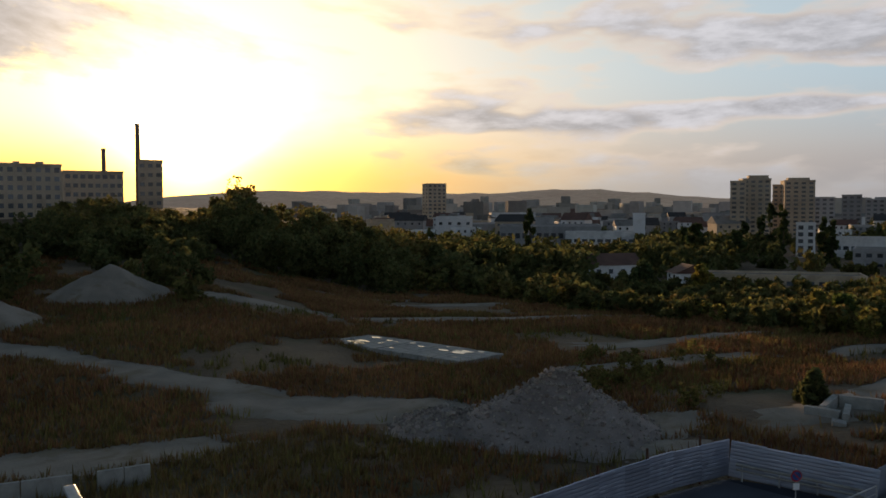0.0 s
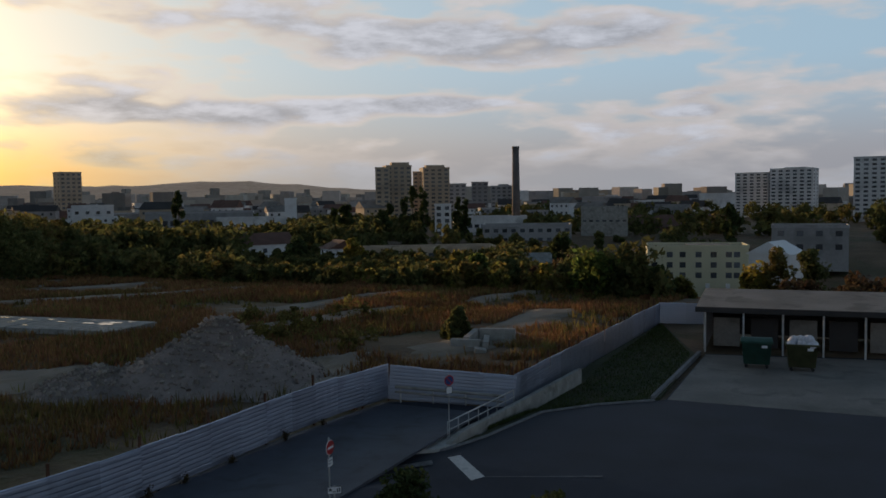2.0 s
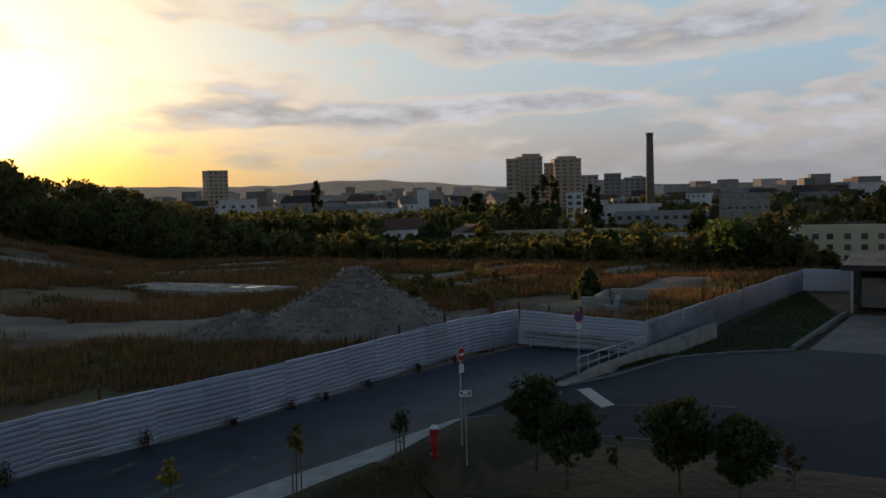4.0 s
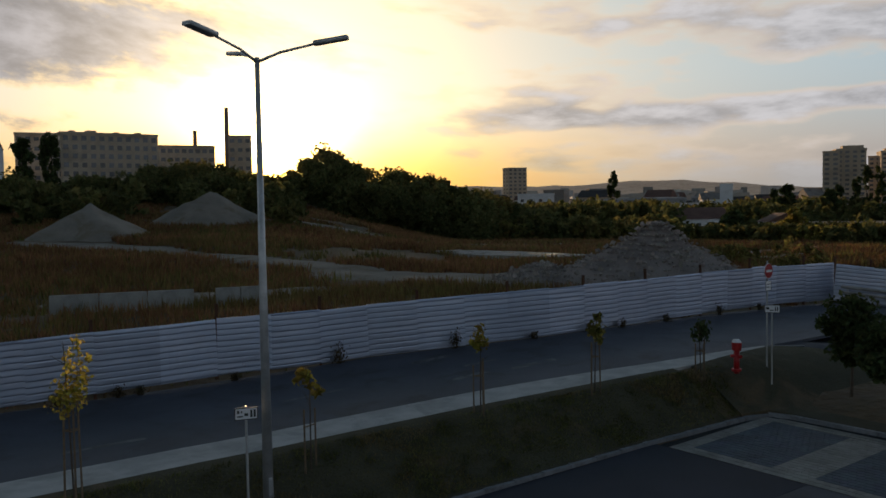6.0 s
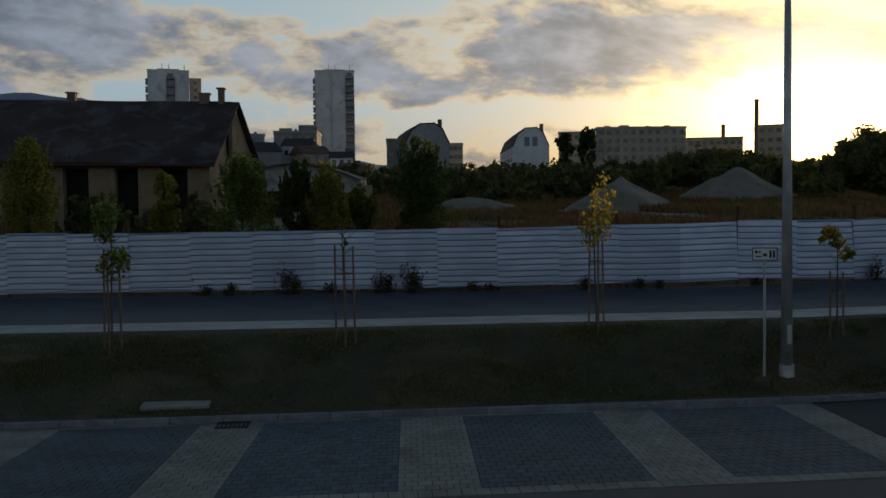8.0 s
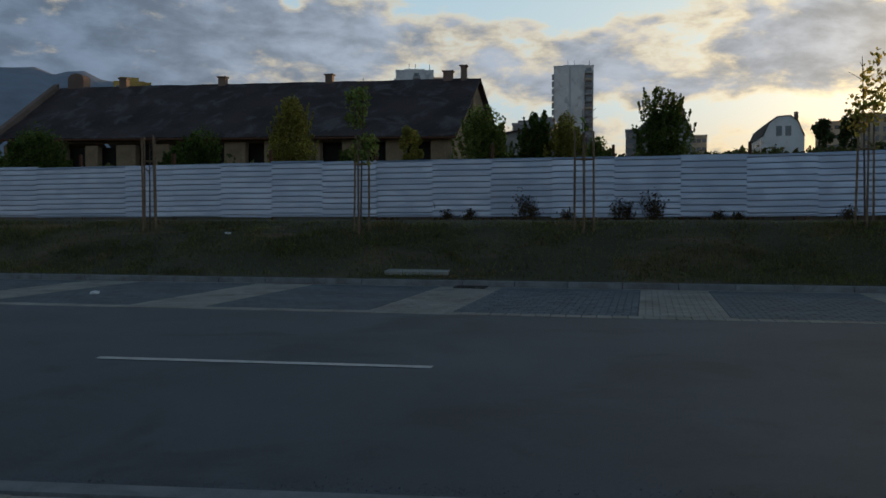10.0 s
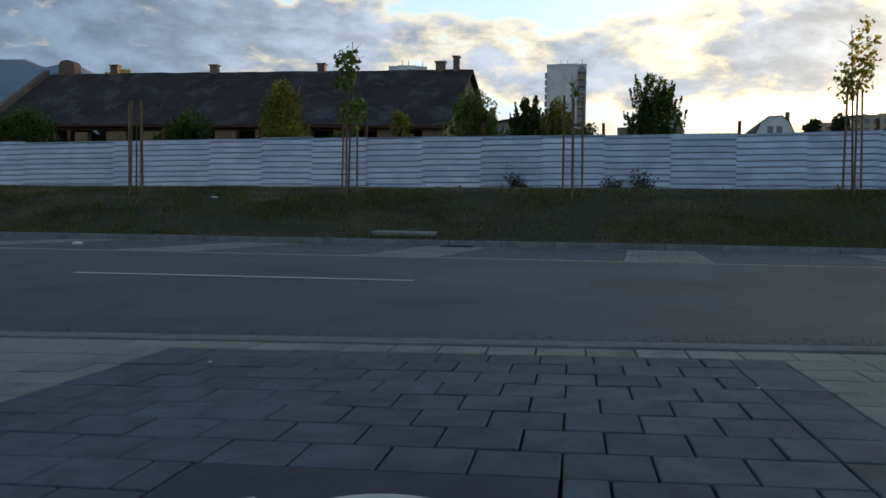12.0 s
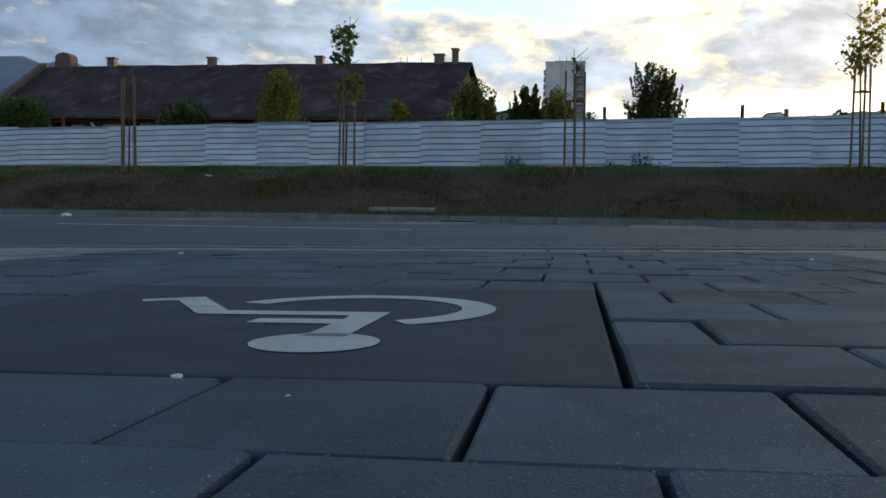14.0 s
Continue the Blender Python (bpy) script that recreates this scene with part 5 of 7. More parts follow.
def skip_bin(x, y, mt, label, full):
    z = east_z(x, y) + 0.012
    par = thing("rubbish_container", Matrix.Translation((x, y, z)) @ Matrix.Rotation(radians(-84), 4, "Z") @ Matrix.Diagonal((1.15, 1.1, 1.3, 1)), label, "container")
    bm = bm_new()
    a = [(-0.75, -0.5, 0.22), (0.75, -0.5, 0.22), (0.75, 0.5, 0.22), (-0.75, 0.5, 0.22)]
    b = [(-0.88, -0.62, 1.42), (0.88, -0.62, 1.42), (0.88, 0.62, 1.42), (-0.88, 0.62, 1.42)]
    va, vb = [bm.verts.new(p) for p in a], [bm.verts.new(p) for p in b]
    bm.faces.new(va[::-1])
    for i in range(4):
        j = (i + 1) % 4
        bm.faces.new((va[i], va[j], vb[j], vb[i]))
    if not full:
        bm.faces.new(vb)
    bmesh.ops.solidify(bm, geom=list(bm.faces), thickness=0.04)
    part("body", bm, mt, par)
    bm = bm_new()
    for sx, sy, px, py in ((1.9, 0.09, 0, -0.64), (1.9, 0.09, 0, 0.64), (0.09, 1.25, -0.92, 0), (0.09, 1.25, 0.92, 0)):
        box(bm, px, py, 1.43, sx, sy, 0.09, 0, 0.01)
    part("rim", bm, mt, par)
    for px in (-0.6, 0.6):
        for py in (-0.38, 0.38):
            bm = bm_new()
            rod(bm, (px, py - 0.04, 0.1), (px, py + 0.04, 0.1), 0.1, 0.1, 10)
            part("wheel", bm, black_paint, par)
    if full:
        rs = random.Random(2)
        for i in range(14):
            bm = bm_new()
            bmesh.ops.create_icosphere(bm, subdivisions=2, radius=rs.uniform(0.22, 0.36))
            for v in bm.verts:
                v.co *= 1 + 0.35 * noise.noise(v.co * 6 + Vector((i, 0, 0)))
                v.co.z *= 0.75
            ob = part("rubbish_bag", bm, bag_plastic, par, "knotted pale rubbish bag", True)
            ob.matrix_local = Matrix.Translation((rs.uniform(-0.65, 0.65), rs.uniform(-0.35, 0.35), 1.38 + rs.uniform(0, 0.3)))
    else:
        bm = bm_new()
        n = 8
        for i in range(n):
            x0, x1 = -0.66 + 1.32 * i / n, -0.66 + 1.32 * (i + 1) / n
            z0, z1 = 1.5 + 0.16 * math.sin(math.pi * i / n), 1.5 + 0.16 * math.sin(math.pi * (i + 1) / n)
            bm.faces.new([bm.verts.new(p) for p in ((-0.92, x0, z0), (0.92, x0, z0), (0.92, x1, z1), (-0.92, x1, z1))])
        bmesh.ops.remove_doubles(bm, verts=bm.verts, dist=0.002)
        bmesh.ops.solidify(bm, geom=list(bm.faces), thickness=0.03)
        part("lid", bm, mt, par)
    bm = bm_new()
    box(bm, 0.45, -0.665, 1.22, 0.34, 0.02, 0.14)
    part("label_plate", bm, white_paint, par)
    return par


skip_bin(66.5, 12.0, bin_green, "dark green lidded rubbish container on the apron", False)
skip_bin(66.4, 9.0, bin_olive, "olive rubbish container heaped with bags", True)


def ramp_wall():
    par = thing("ramp_wall", None, "sloping pale concrete ramp wall below the fence", "wall")
    bm = bm_new()
    pts = [(40.3, 24.4, 1.5), (41.4, 24.2, 1.82), (49.5, 23.5, 1.86), (58.5, 22.75, 1.95)]
    prev = None
    for x, y, z in pts:
        ring = [bm.verts.new((x, y - 0.14, 0.6)), bm.verts.new((x, y - 0.14, z)), bm.verts.new((x, y + 0.14, z)), bm.verts.new((x, y + 0.14, 0.6))]
        if prev:
            for i in range(4):
                j = (i + 1) % 4
                bm.faces.new((prev[i], ring[i], ring[j], prev[j]))
        else:
            bm.faces.new(ring)
        prev = ring
    bm.faces.new(prev[::-1])
    bmesh.ops.recalc_face_normals(bm, faces=bm.faces)
    part("wall_body", bm, concrete, par)
    rail = thing("ramp_railing", None, "galvanised handrail with posts along the ramp", "railing")
    top = [(40.7, 24.6, 2.45), (45, 24.3, 2.42), (48.9, 24.05, 2.4)]
    bm = bm_new()
    chain(bm, top, [0.04] * 3, 8)
    part("handrail", bm, steel_pole, rail, "", True)
    bm = bm_new()
    chain(bm, [(x, y, z - 0.42) for x, y, z in top], [0.025] * 3, 8)
    part("mid_rail", bm, steel_pole, rail, "", True)
    for i in range(8):
        f = i / 7
        x = 40.7 + 8.2 * f
        y, z = 24.6 - 0.55 * f, 2.45 - 0.05 * f
        bm = bm_new()
        rod(bm, (x, y, z - 1.05), (x, y, z), 0.03, 0.03, 8)
        part("rail_post", bm, steel_pole, rail)
    nose = bm_new()
    f = [(38.2, 25.9), (39.3, 24.6), (40.4, 24.2), (48.6, 23.7), (48.6, 24.1), (43.5, 24.9), (40.0, 26.1)]
    vs = [nose.verts.new((x, y, east_z(x, y) + 0.16)) for x, y in f]
    nose.faces.new(vs)
    r = bmesh.ops.extrude_face_region(nose, geom=list(nose.faces))
    for v in [g for g in r["geom"] if isinstance(g, bmesh.types.BMVert)]:
        v.co.z -= 0.3
    bmesh.ops.recalc_face_normals(nose, faces=nose.faces)
    ob = new("traffic_nose", mesh_of(nose, "traffic_nose", path_concrete))
    tagged(ob, "pale concrete nose where the two roads part", "pavement", kind="structure")


ramp_wall()
bm = bm_new()
bar = thing("guard_rail", None, "steel guard rail low on the road-end fence", "barrier")
chain(bm, [(46.35, 30.6, 2.6), (48.95, 24.7, 1.95)], [0.09, 0.09], 8)
part("rail", bm, concrete, bar)
bm = bm_new()
chain(bm, [(46.35, 30.6, 2.3), (48.95, 24.7, 1.62)], [0.07, 0.07], 8)
part("lower_rail", bm, concrete, bar)
for f in (0.05, 0.35, 0.65, 0.95):
    bm = bm_new()
    x, y = 46.35 + 2.6 * f, 30.6 - 5.9 * f
    rod(bm, (x, y, 1.3), (x, y, 2.6 - 0.65 * f), 0.05, 0.05, 8)
    part("rail_post", bm, steel_pole, bar)


def plate(par, name, w_, h_, y, z, mt, border=None, x=0.0):
    bm = bm_new()
    box(bm, x, y, z, w_, 0.012, h_, 0, 0.004)
    p = part(name, bm, mt, par)
    if border:
        bm = bm_new()
        t_ = 0.018
        for sx, sz, px, pz in ((w_, t_, 0, h_ / 2 - t_ / 2), (w_, t_, 0, -h_ / 2 + t_ / 2), (t_, h_ - 2 * t_, -w_ / 2 + t_ / 2, 0), (t_, h_ - 2 * t_, w_ / 2 - t_ / 2, 0)):
            box(bm, x + px, y - 0.009, z + pz, sx, 0.006, sz)
        part("plate_border", bm, border, p)
    return p


def disc(par, name, r, y, z, mt, n=32, x=0.0):
    bm = bm_new()
    rod(bm, (x, y - 0.006, z), (x, y + 0.006, z), r, r, n)
    return part(name, bm, mt, par)


def sign_post(x, y, z, h, label, turn):
    par = thing("road_sign", Matrix.Translation((x, y, z)) @ Matrix.Rotation(radians(turn), 4, "Z"), label, "road sign")
    bm = bm_new()
    rod(bm, (0, 0, -0.2), (0, 0, h), 0.03, 0.03, 10)
    part("pole", bm, steel_pole, par)
    return par


def icon_bars(par, marks, y, z):
    for x, dz, sx, sz in marks:
        bm = bm_new()
        box(bm, x, y, z + dz, sx, 0.006, sz)
        part("marking", bm, black_paint, par)


s1 = sign_post(27.6, 23.24, 1.55, 3.75, "no entry sign with a white plate on a pole", 2)
disc(s1, "sign_face", 0.27, -0.045, 3.40, white_paint)
disc(s1, "red_disc", 0.25, -0.060, 3.40, red_paint)
plate(s1, "white_bar", 0.36, 0.085, -0.074, 3.40, white_paint)
p1 = plate(s1, "plate", 0.36, 0.34, -0.045, 2.87, white_paint, black_paint)
icon_bars(p1, [(0.0, 0.06, 0.22, 0.03), (-0.03, -0.04, 0.16, 0.03)], -0.056, 2.87)
s2 = sign_post(26.9, 22.6, 1.3, 2.56, "small white parking plate on a thin post", -52)
p2 = plate(s2, "plate", 0.50, 0.27, -0.045, 2.42, white_paint, black_paint)
icon_bars(p2, [(-0.15, 0.02, 0.10, 0.08), (-0.02, -0.05, 0.12, 0.03), (0.10, 0.0, 0.04, 0.15), (0.17, 0.0, 0.04, 0.15)], -0.056, 2.42)
s3 = sign_post(40.9, 24.6, east_z(40.9, 24.6), 3.6, "round parking ban sign with a white plate", -35)
disc(s3, "sign_face", 0.27, -0.045, 3.25, red_paint)
disc(s3, "blue_disc", 0.21, -0.060, 3.25, blue_paint)
bm = bm_new()
box(bm, 0, -0.074, 3.25, 0.44, 0.01, 0.05)
sl = part("red_stroke", bm, red_paint, s3)
sl.matrix_local = Matrix.Translation((0, 0, 3.25)) @ Matrix.Rotation(radians(45), 4, "Y") @ Matrix.Translation((0, 0, -3.25))
plate(s3, "plate", 0.36, 0.36, -0.045, 2.75, white_paint, black_paint)
s4 = sign_post(8.02, 23.4, bank_z(8.02, 23.4), 2.75, "white parking plate with black figures on a post", -18)
p4 = plate(s4, "plate", 0.50, 0.27, -0.045, 2.58, white_paint, black_paint)
icon_bars(p4, [(-0.17, 0.045, 0.05, 0.07), (-0.10, 0.045, 0.03, 0.05), (-0.13, -0.055, 0.13, 0.03), (0.0, -0.02, 0.08, 0.06), (0.11, 0.0, 0.045, 0.16), (0.18, 0.0, 0.045, 0.16)], -0.056, 2.58)


def street_lamp(x, y):
    z = bank_z(x, y)
    par = thing("street_lamp", Matrix.Translation((x, y, z)), "tall tapered galvanised street lamp with three arms", "street lamp")
    H_ = 10.35
    bm = bm_new()
    rod(bm, (0, 0, -0.3), (0, 0, H_), 0.125, 0.05, 16)
    part("pole", bm, steel_pole, par, "", True)
    bm = bm_new()
    rod(bm, (0, 0, 0), (0, 0, 0.25), 0.16, 0.15, 16)
    part("base_collar", bm, steel_pole, par)
    bm = bm_new()
    box(bm, 0, -0.125, 0.9, 0.1, 0.03, 0.4, 0, 0.01)
    part("service_door", bm, steel_pole, par)
    for a in (-37, 83, 203):
        d = Vector((math.cos(radians(a)), math.sin(radians(a)), 0))
        bm = bm_new()
        chain(bm, [(0, 0, H_ - 0.1), tuple(d * 0.5 + Vector((0, 0, H_ + 0.1))), tuple(d * 1.3 + Vector((0, 0, H_ + 0.28)))], [0.035, 0.03, 0.028], 8)
        arm = part("arm", bm, steel_pole, par, "", True)
        bm = bm_new()
        box(bm, 0, 0, 0, 0.78, 0.26, 0.10, 0, 0.04)
        hd = part("lamp_head", bm, steel_pole, arm, "flat grey lantern head")
        q = d * 1.62 + Vector((0, 0, H_ + 0.34))
        hd.matrix_local = Matrix.Translation(q) @ Matrix.Rotation(radians(a), 4, "Z") @ Matrix.Rotation(radians(-9), 4, "Y")
    return par


street_lamp(8.5, 23.4)


def hydrant(x, y):
    par = thing("fire_hydrant", Matrix.Translation((x, y, 1.59)), "red pillar fire hydrant with a pale cap", "hydrant")
    bm = bm_new()
    rod(bm, (0, 0, -0.1), (0, 0, 0.72), 0.10, 0.10, 16)
    part("pillar", bm, red_paint, par, "", True)
    bm = bm_new()
    rod(bm, (0, 0, 0.70), (0, 0, 0.98), 0.16, 0.17, 16)
    part("head", bm, red_paint, par)
    bm = bm_new()
    rod(bm, (0, 0, 0.98), (0, 0, 1.07), 0.17, 0.10, 16)
    part("cap", bm, white_paint, par, "pale cap")
    for a in (20, 140, 260):
        bm = bm_new()
        d = Vector((math.cos(radians(a)), math.sin(radians(a)), 0))
        rod(bm, tuple(d * 0.08 + Vector((0, 0, 0.5))), tuple(d * 0.2 + Vector((0, 0, 0.5))), 0.055, 0.06, 10)
        part("outlet", bm, red_paint, par)
    bm = bm_new()
    rod(bm, (0, 0, -0.02), (0, 0, 0.06), 0.17, 0.17, 16)
    part("flange", bm, red_paint, par)


hydrant(26.0, 23.38)
mh = thing("manhole_slab", Matrix.Translation((-4.05, 22.55, bank_z(-4.05, 22.55) + 0.0)) @ Matrix.Rotation(radians(3), 4, "Z") @ Matrix.Rotation(radians(4), 4, "X"), "pale concrete cover slab in the grass", "slab")
bm = bm_new()
box(bm, 0, 0, -0.045, 1.3, 0.62, 0.12, 0, 0.015)
part("cover", bm, concrete, mh)


# ---------------------------------------------------------------- trees and shrubs
def crown_points(rs, h0, h1, w_, n, shape="oval", lumps=14):
    """Points for leaves, gathered in uneven clumps inside a crown."""
    out = []
    H_ = h1 - h0
    cs = []
    for i in range(lumps):
        f = rs.rand()
        if shape == "column":
            prof = 0.5 * math.sin(math.pi * (0.08 + 0.86 * f)) ** 0.5 + 0.08
        elif shape == "ball":
            prof = math.sqrt(max(0.02, 1 - (2 * f - 1) ** 2)) * 0.5
        elif shape == "bush":
            prof = 0.52 * (1 - f) ** 0.55 + 0.04
        else:
            prof = 0.5 * math.sin(math.pi * (0.12 + 0.8 * f)) ** 0.8
        a = rs.rand() * 2 * math.pi
        r = w_ * prof * math.sqrt(rs.rand()) * 0.8
        cs.append((math.cos(a) * r, math.sin(a) * r, h0 + H_ * f, w_ * rs.uniform(0.10, 0.25) * min(1.0, (18 / lumps) ** 0.36)))
    per = max(1, n // lumps)
    for cx, cy, cz, cr in cs:
        v = rs.normal(size=(per, 3))
        v /= np.linalg.norm(v, axis=1, keepdims=True)
        rad = cr * (0.55 + 0.6 * rs.rand(per, 1))
        p = v * rad
        p[:, 2] *= 1.5 if shape in ("column", "bush") else 1.0
        out.append(p + np.array([cx, cy, cz]))
    return np.concatenate(out)


def tree(name, x, y, z, h, w_, mt, seed, shape="oval", leaves=900, size=0.16, trunk=0.12, clear=0.22, label="", category="tree", group="", lumps=16):
    rs = np.random.RandomState(seed)
    par = thing(name, Matrix.Translation((x, y, z)), label, category, group)
    bm = bm_new()
    lean = rs.uniform(-0.04, 0.04, 2) * h
    pts = [(0, 0, -0.3), (lean[0] * 0.3, lean[1] * 0.3, h * 0.35), (lean[0], lean[1], h * 0.82)]
    chain(bm, pts, [trunk, trunk * 0.7, trunk * 0.2], 7)
    part("trunk", bm, bark, par, "", True)
    for i in range(7):
        bm = bm_new()
        f = clear + (0.8 - clear) * i / 7
        a = rs.rand() * 6.28
        r = w_ * 0.36 * (1 - 0.5 * f)
        s = (lean[0] * f, lean[1] * f, h * f)
        rod(bm, s, (s[0] + math.cos(a) * r, s[1] + math.sin(a) * r, h * min(0.95, f + 0.16)), trunk * 0.35, trunk * 0.08, 5)
        part("limb", bm, bark, par)
    c = crown_points(rs, h * clear, h, w_, leaves, shape, lumps)
    if shape == "bush" and h > 2.5:                  # upright sprays break the outline
        for i in range(44):
            a, f = rs.rand() * 6.28, rs.uniform(0.35, 0.8)
            r = w_ * 0.46 * (1 - f) ** 0.6
            base_ = np.array([math.cos(a) * r, math.sin(a) * r, h * f])
            tip = base_ + np.array([math.cos(a) * 0.25, math.sin(a) * 0.25, 1.0]) * h * rs.uniform(0.12, 0.32)
            k = rs.rand(int(leaves / 110), 1)
            c = np.concatenate([c, base_ + (tip - base_) * k + rs.normal(size=(len(k), 3)) * 0.09 * (1.15 - k)])
    c[:, 2] *= h / max(h * 0.5, np.percentile(c[:, 2], 99.5))   # the crown ends at the tree's height
    ob = new("crown", leaf_cloud("crown", c, size, mt, seed))
    ob.parent = par
    return par


def young_tree(x, y, h, mt, seed, crown, label, stakes=3, stake_h=2.1, leaf=0.13, leaves=150):
    z = bank_z(x, y)
    rs = np.random.RandomState(seed)
    par = thing("young_tree", Matrix.Translation((x, y, z)), label, "tree", "staked street trees")
    bm = bm_new()
    b = rs.uniform(-0.05, 0.05, 2)
    chain(bm, [(0, 0, -0.1), (b[0], b[1], h * 0.5), (b[0] * 2.2, b[1] * 2.2, h * 0.96)], [0.024, 0.018, 0.006], 7)
    for i in range(6):
        f = 0.58 + 0.06 * i
        a = rs.rand() * 6.28
        rod(bm, (b[0] * 1.5, b[1] * 1.5, h * f), (b[0] * 1.5 + math.cos(a) * 0.3, b[1] * 1.5 + math.sin(a) * 0.3, h * f + 0.22), 0.009, 0.004, 5)
    part("trunk", bm, bark, par)
    if crown:
        pts = []
        for cx, cz, rr, n in crown:
            v = rs.normal(size=(n, 3))
            v /= np.linalg.norm(v, axis=1, keepdims=True)
            pts.append(v * rr * (0.35 + 0.75 * rs.rand(n, 1)) + np.array([cx, rs.uniform(-0.1, 0.1), cz]))
        ob = new("crown", leaf_cloud("crown", np.concatenate(pts), leaf, mt, seed, aspect=1.3, droop=0.4))
        ob.parent = par
    for i in range(stakes):
        a = 2 * math.pi * i / stakes + seed
        px, py = math.cos(a) * 0.21, math.sin(a) * 0.17
        bm = bm_new()
        rod(bm, (px, py, -0.3), (px * 0.92 + rs.uniform(-0.03, 0.03), py * 0.92, stake_h + rs.uniform(-0.12, 0.08)), 0.025, 0.022, 8)
        part("stake", bm, stake_wood, par)
    for zz in (stake_h * 0.72,):
        bm = bm_new()
        for i in range(stakes):
            a, c = 2 * math.pi * i / stakes + seed, 2 * math.pi * (i + 1) / stakes + seed
            rod(bm, (math.cos(a) * 0.195, math.sin(a) * 0.16, zz), (math.cos(c) * 0.195, math.sin(c) * 0.16, zz), 0.018, 0.018, 5)
        part("tie_rail", bm, stake_wood, par)
    return par


young_tree(-11.4, 24.5, 2.3, leaf_green, 31, None, "bare staked sapling on the grass bank", 4, 2.3)
young_tree(-5.95, 24.45, 3.65, leaf_shrub, 32, [(0.05, 1.9, 0.34, 230), (-0.1, 2.58, 0.25, 130), (-0.05, 3.05, 0.31, 210), (0.25, 2.1, 0.2, 60)], "staked young tree with three green tufts", 3, 2.15, 0.085)
young_tree(-0.9, 24.7, 2.75, leaf_green, 33, [(0.0, 2.3, 0.15, 8)], "almost leafless staked sapling", 4, 2.15)
young_tree(4.85, 25.2, 3.65, leaf_shrub_gold, 34, [(-0.1, 2.3, 0.42, 190), (0.05, 2.65, 0.38, 120), (0.12, 3.1, 0.28, 70), (0.15, 3.45, 0.16, 24)], "staked young tree with thin yellowing leaves", 3, 2.2, 0.08)
young_tree(10.25, 24.7, 2.7, leaf_gold, 35, [(-0.1, 2.3, 0.26, 60), (0.25, 1.95, 0.17, 24)], "staked sapling with a few yellow leaves", 2, 1.55)
young_tree(15.95, 25.04, 2.5, leaf_gold, 36, [(0.0, 2.05, 0.28, 80), (0.05, 2.4, 0.2, 14)], "staked sapling with a yellow tuft", 3, 1.5)
young_tree(20.02, 24.39, 2.5, leaf_olive, 37, [(0.0, 2.0, 0.3, 80), (0.3, 1.65, 0.18, 26), (0.1, 2.35, 0.2, 30)], "staked sapling with olive leaves", 3, 1.6)
young_tree(24.72, 23.90, 1.75, leaf_dark, 38, [(0.0, 1.35, 0.33, 90), (0.2, 1.6, 0.26, 60)], "short staked sapling with a dark tuft", 3, 1.1)

for i, (x, y, h, w_) in enumerate([(28.4, 20.6, 3.5, 2.5), (27.4, 18.9, 3.1, 2.6), (28.6, 15.4, 3.2, 2.7), (28.3, 13.4, 3.0, 2.7)]):
    tree("ball_tree", x, y, island_z(x, y), h, w_, leaf_dark, 40 + i, "ball", 2600, 0.13, 0.06, 0.42, "ball-headed dark green ornamental tree on a thin stem", "tree", "ball-headed trees", 34)
for x, y, h, mt, sd, lab in ((31.2, 16.8, 1.6, leaf_gold, 51, "thin sapling with scattered yellow leaves"), (30.2, 12.2, 1.5, leaf_red, 52, "thin sapling with russet leaves"), (29.6, 18.0, 1.3, leaf_green, 53, "low green shrub among ball trees")):
    tree("sapling", x, y, island_z(x, y), h, 0.8, mt, sd, "oval", 90, 0.12, 0.02, 0.3, lab, "tree", "", 7)

SHRUBS = [(-19.6, 51.8, 8.1, 3.2, leaf_shrub_gold, "bush"), (-12.6, 52.2, 6.3, 1.6, leaf_shrub_gold, "column"), (-8.2, 51.0, 7.1, 4.4, leaf_shrub, "bush"), (-5.3, 50.6, 6.7, 1.9, leaf_green, "bush"), (-3.7, 50.2, 6.5, 2.8, leaf_shrub_gold, "bush"), (-2.2, 52.5, 5.4, 2.8, leaf_shrub, "bush"), (1.2, 52.0, 8.0, 3.5, leaf_green, "bush"), (-23.4, 47.9, 5.9, 4.2, leaf_green, "bush"), (-31, 45, 5.8, 4.6, leaf_green, "bush"), (-15.4, 50.5, 5.0, 2.4, leaf_green, "bush"), (-27, 52, 5.4, 3.0, leaf_green, "bush"), (-36, 50, 6.2, 4.0, leaf_green, "bush")]
for i, (x, y, top, w_, mt, sh) in enumerate(SHRUBS):
    z = land_z(x, y)
    tree("shrub", x, y, z, top - z, w_, mt, 60 + i, sh, 12000, 0.088, 0.07, 0.06 if sh != "oval" else 0.12, "leafy wild shrub growing behind the metal fence", "shrub", "shrubs behind the fence", 44)

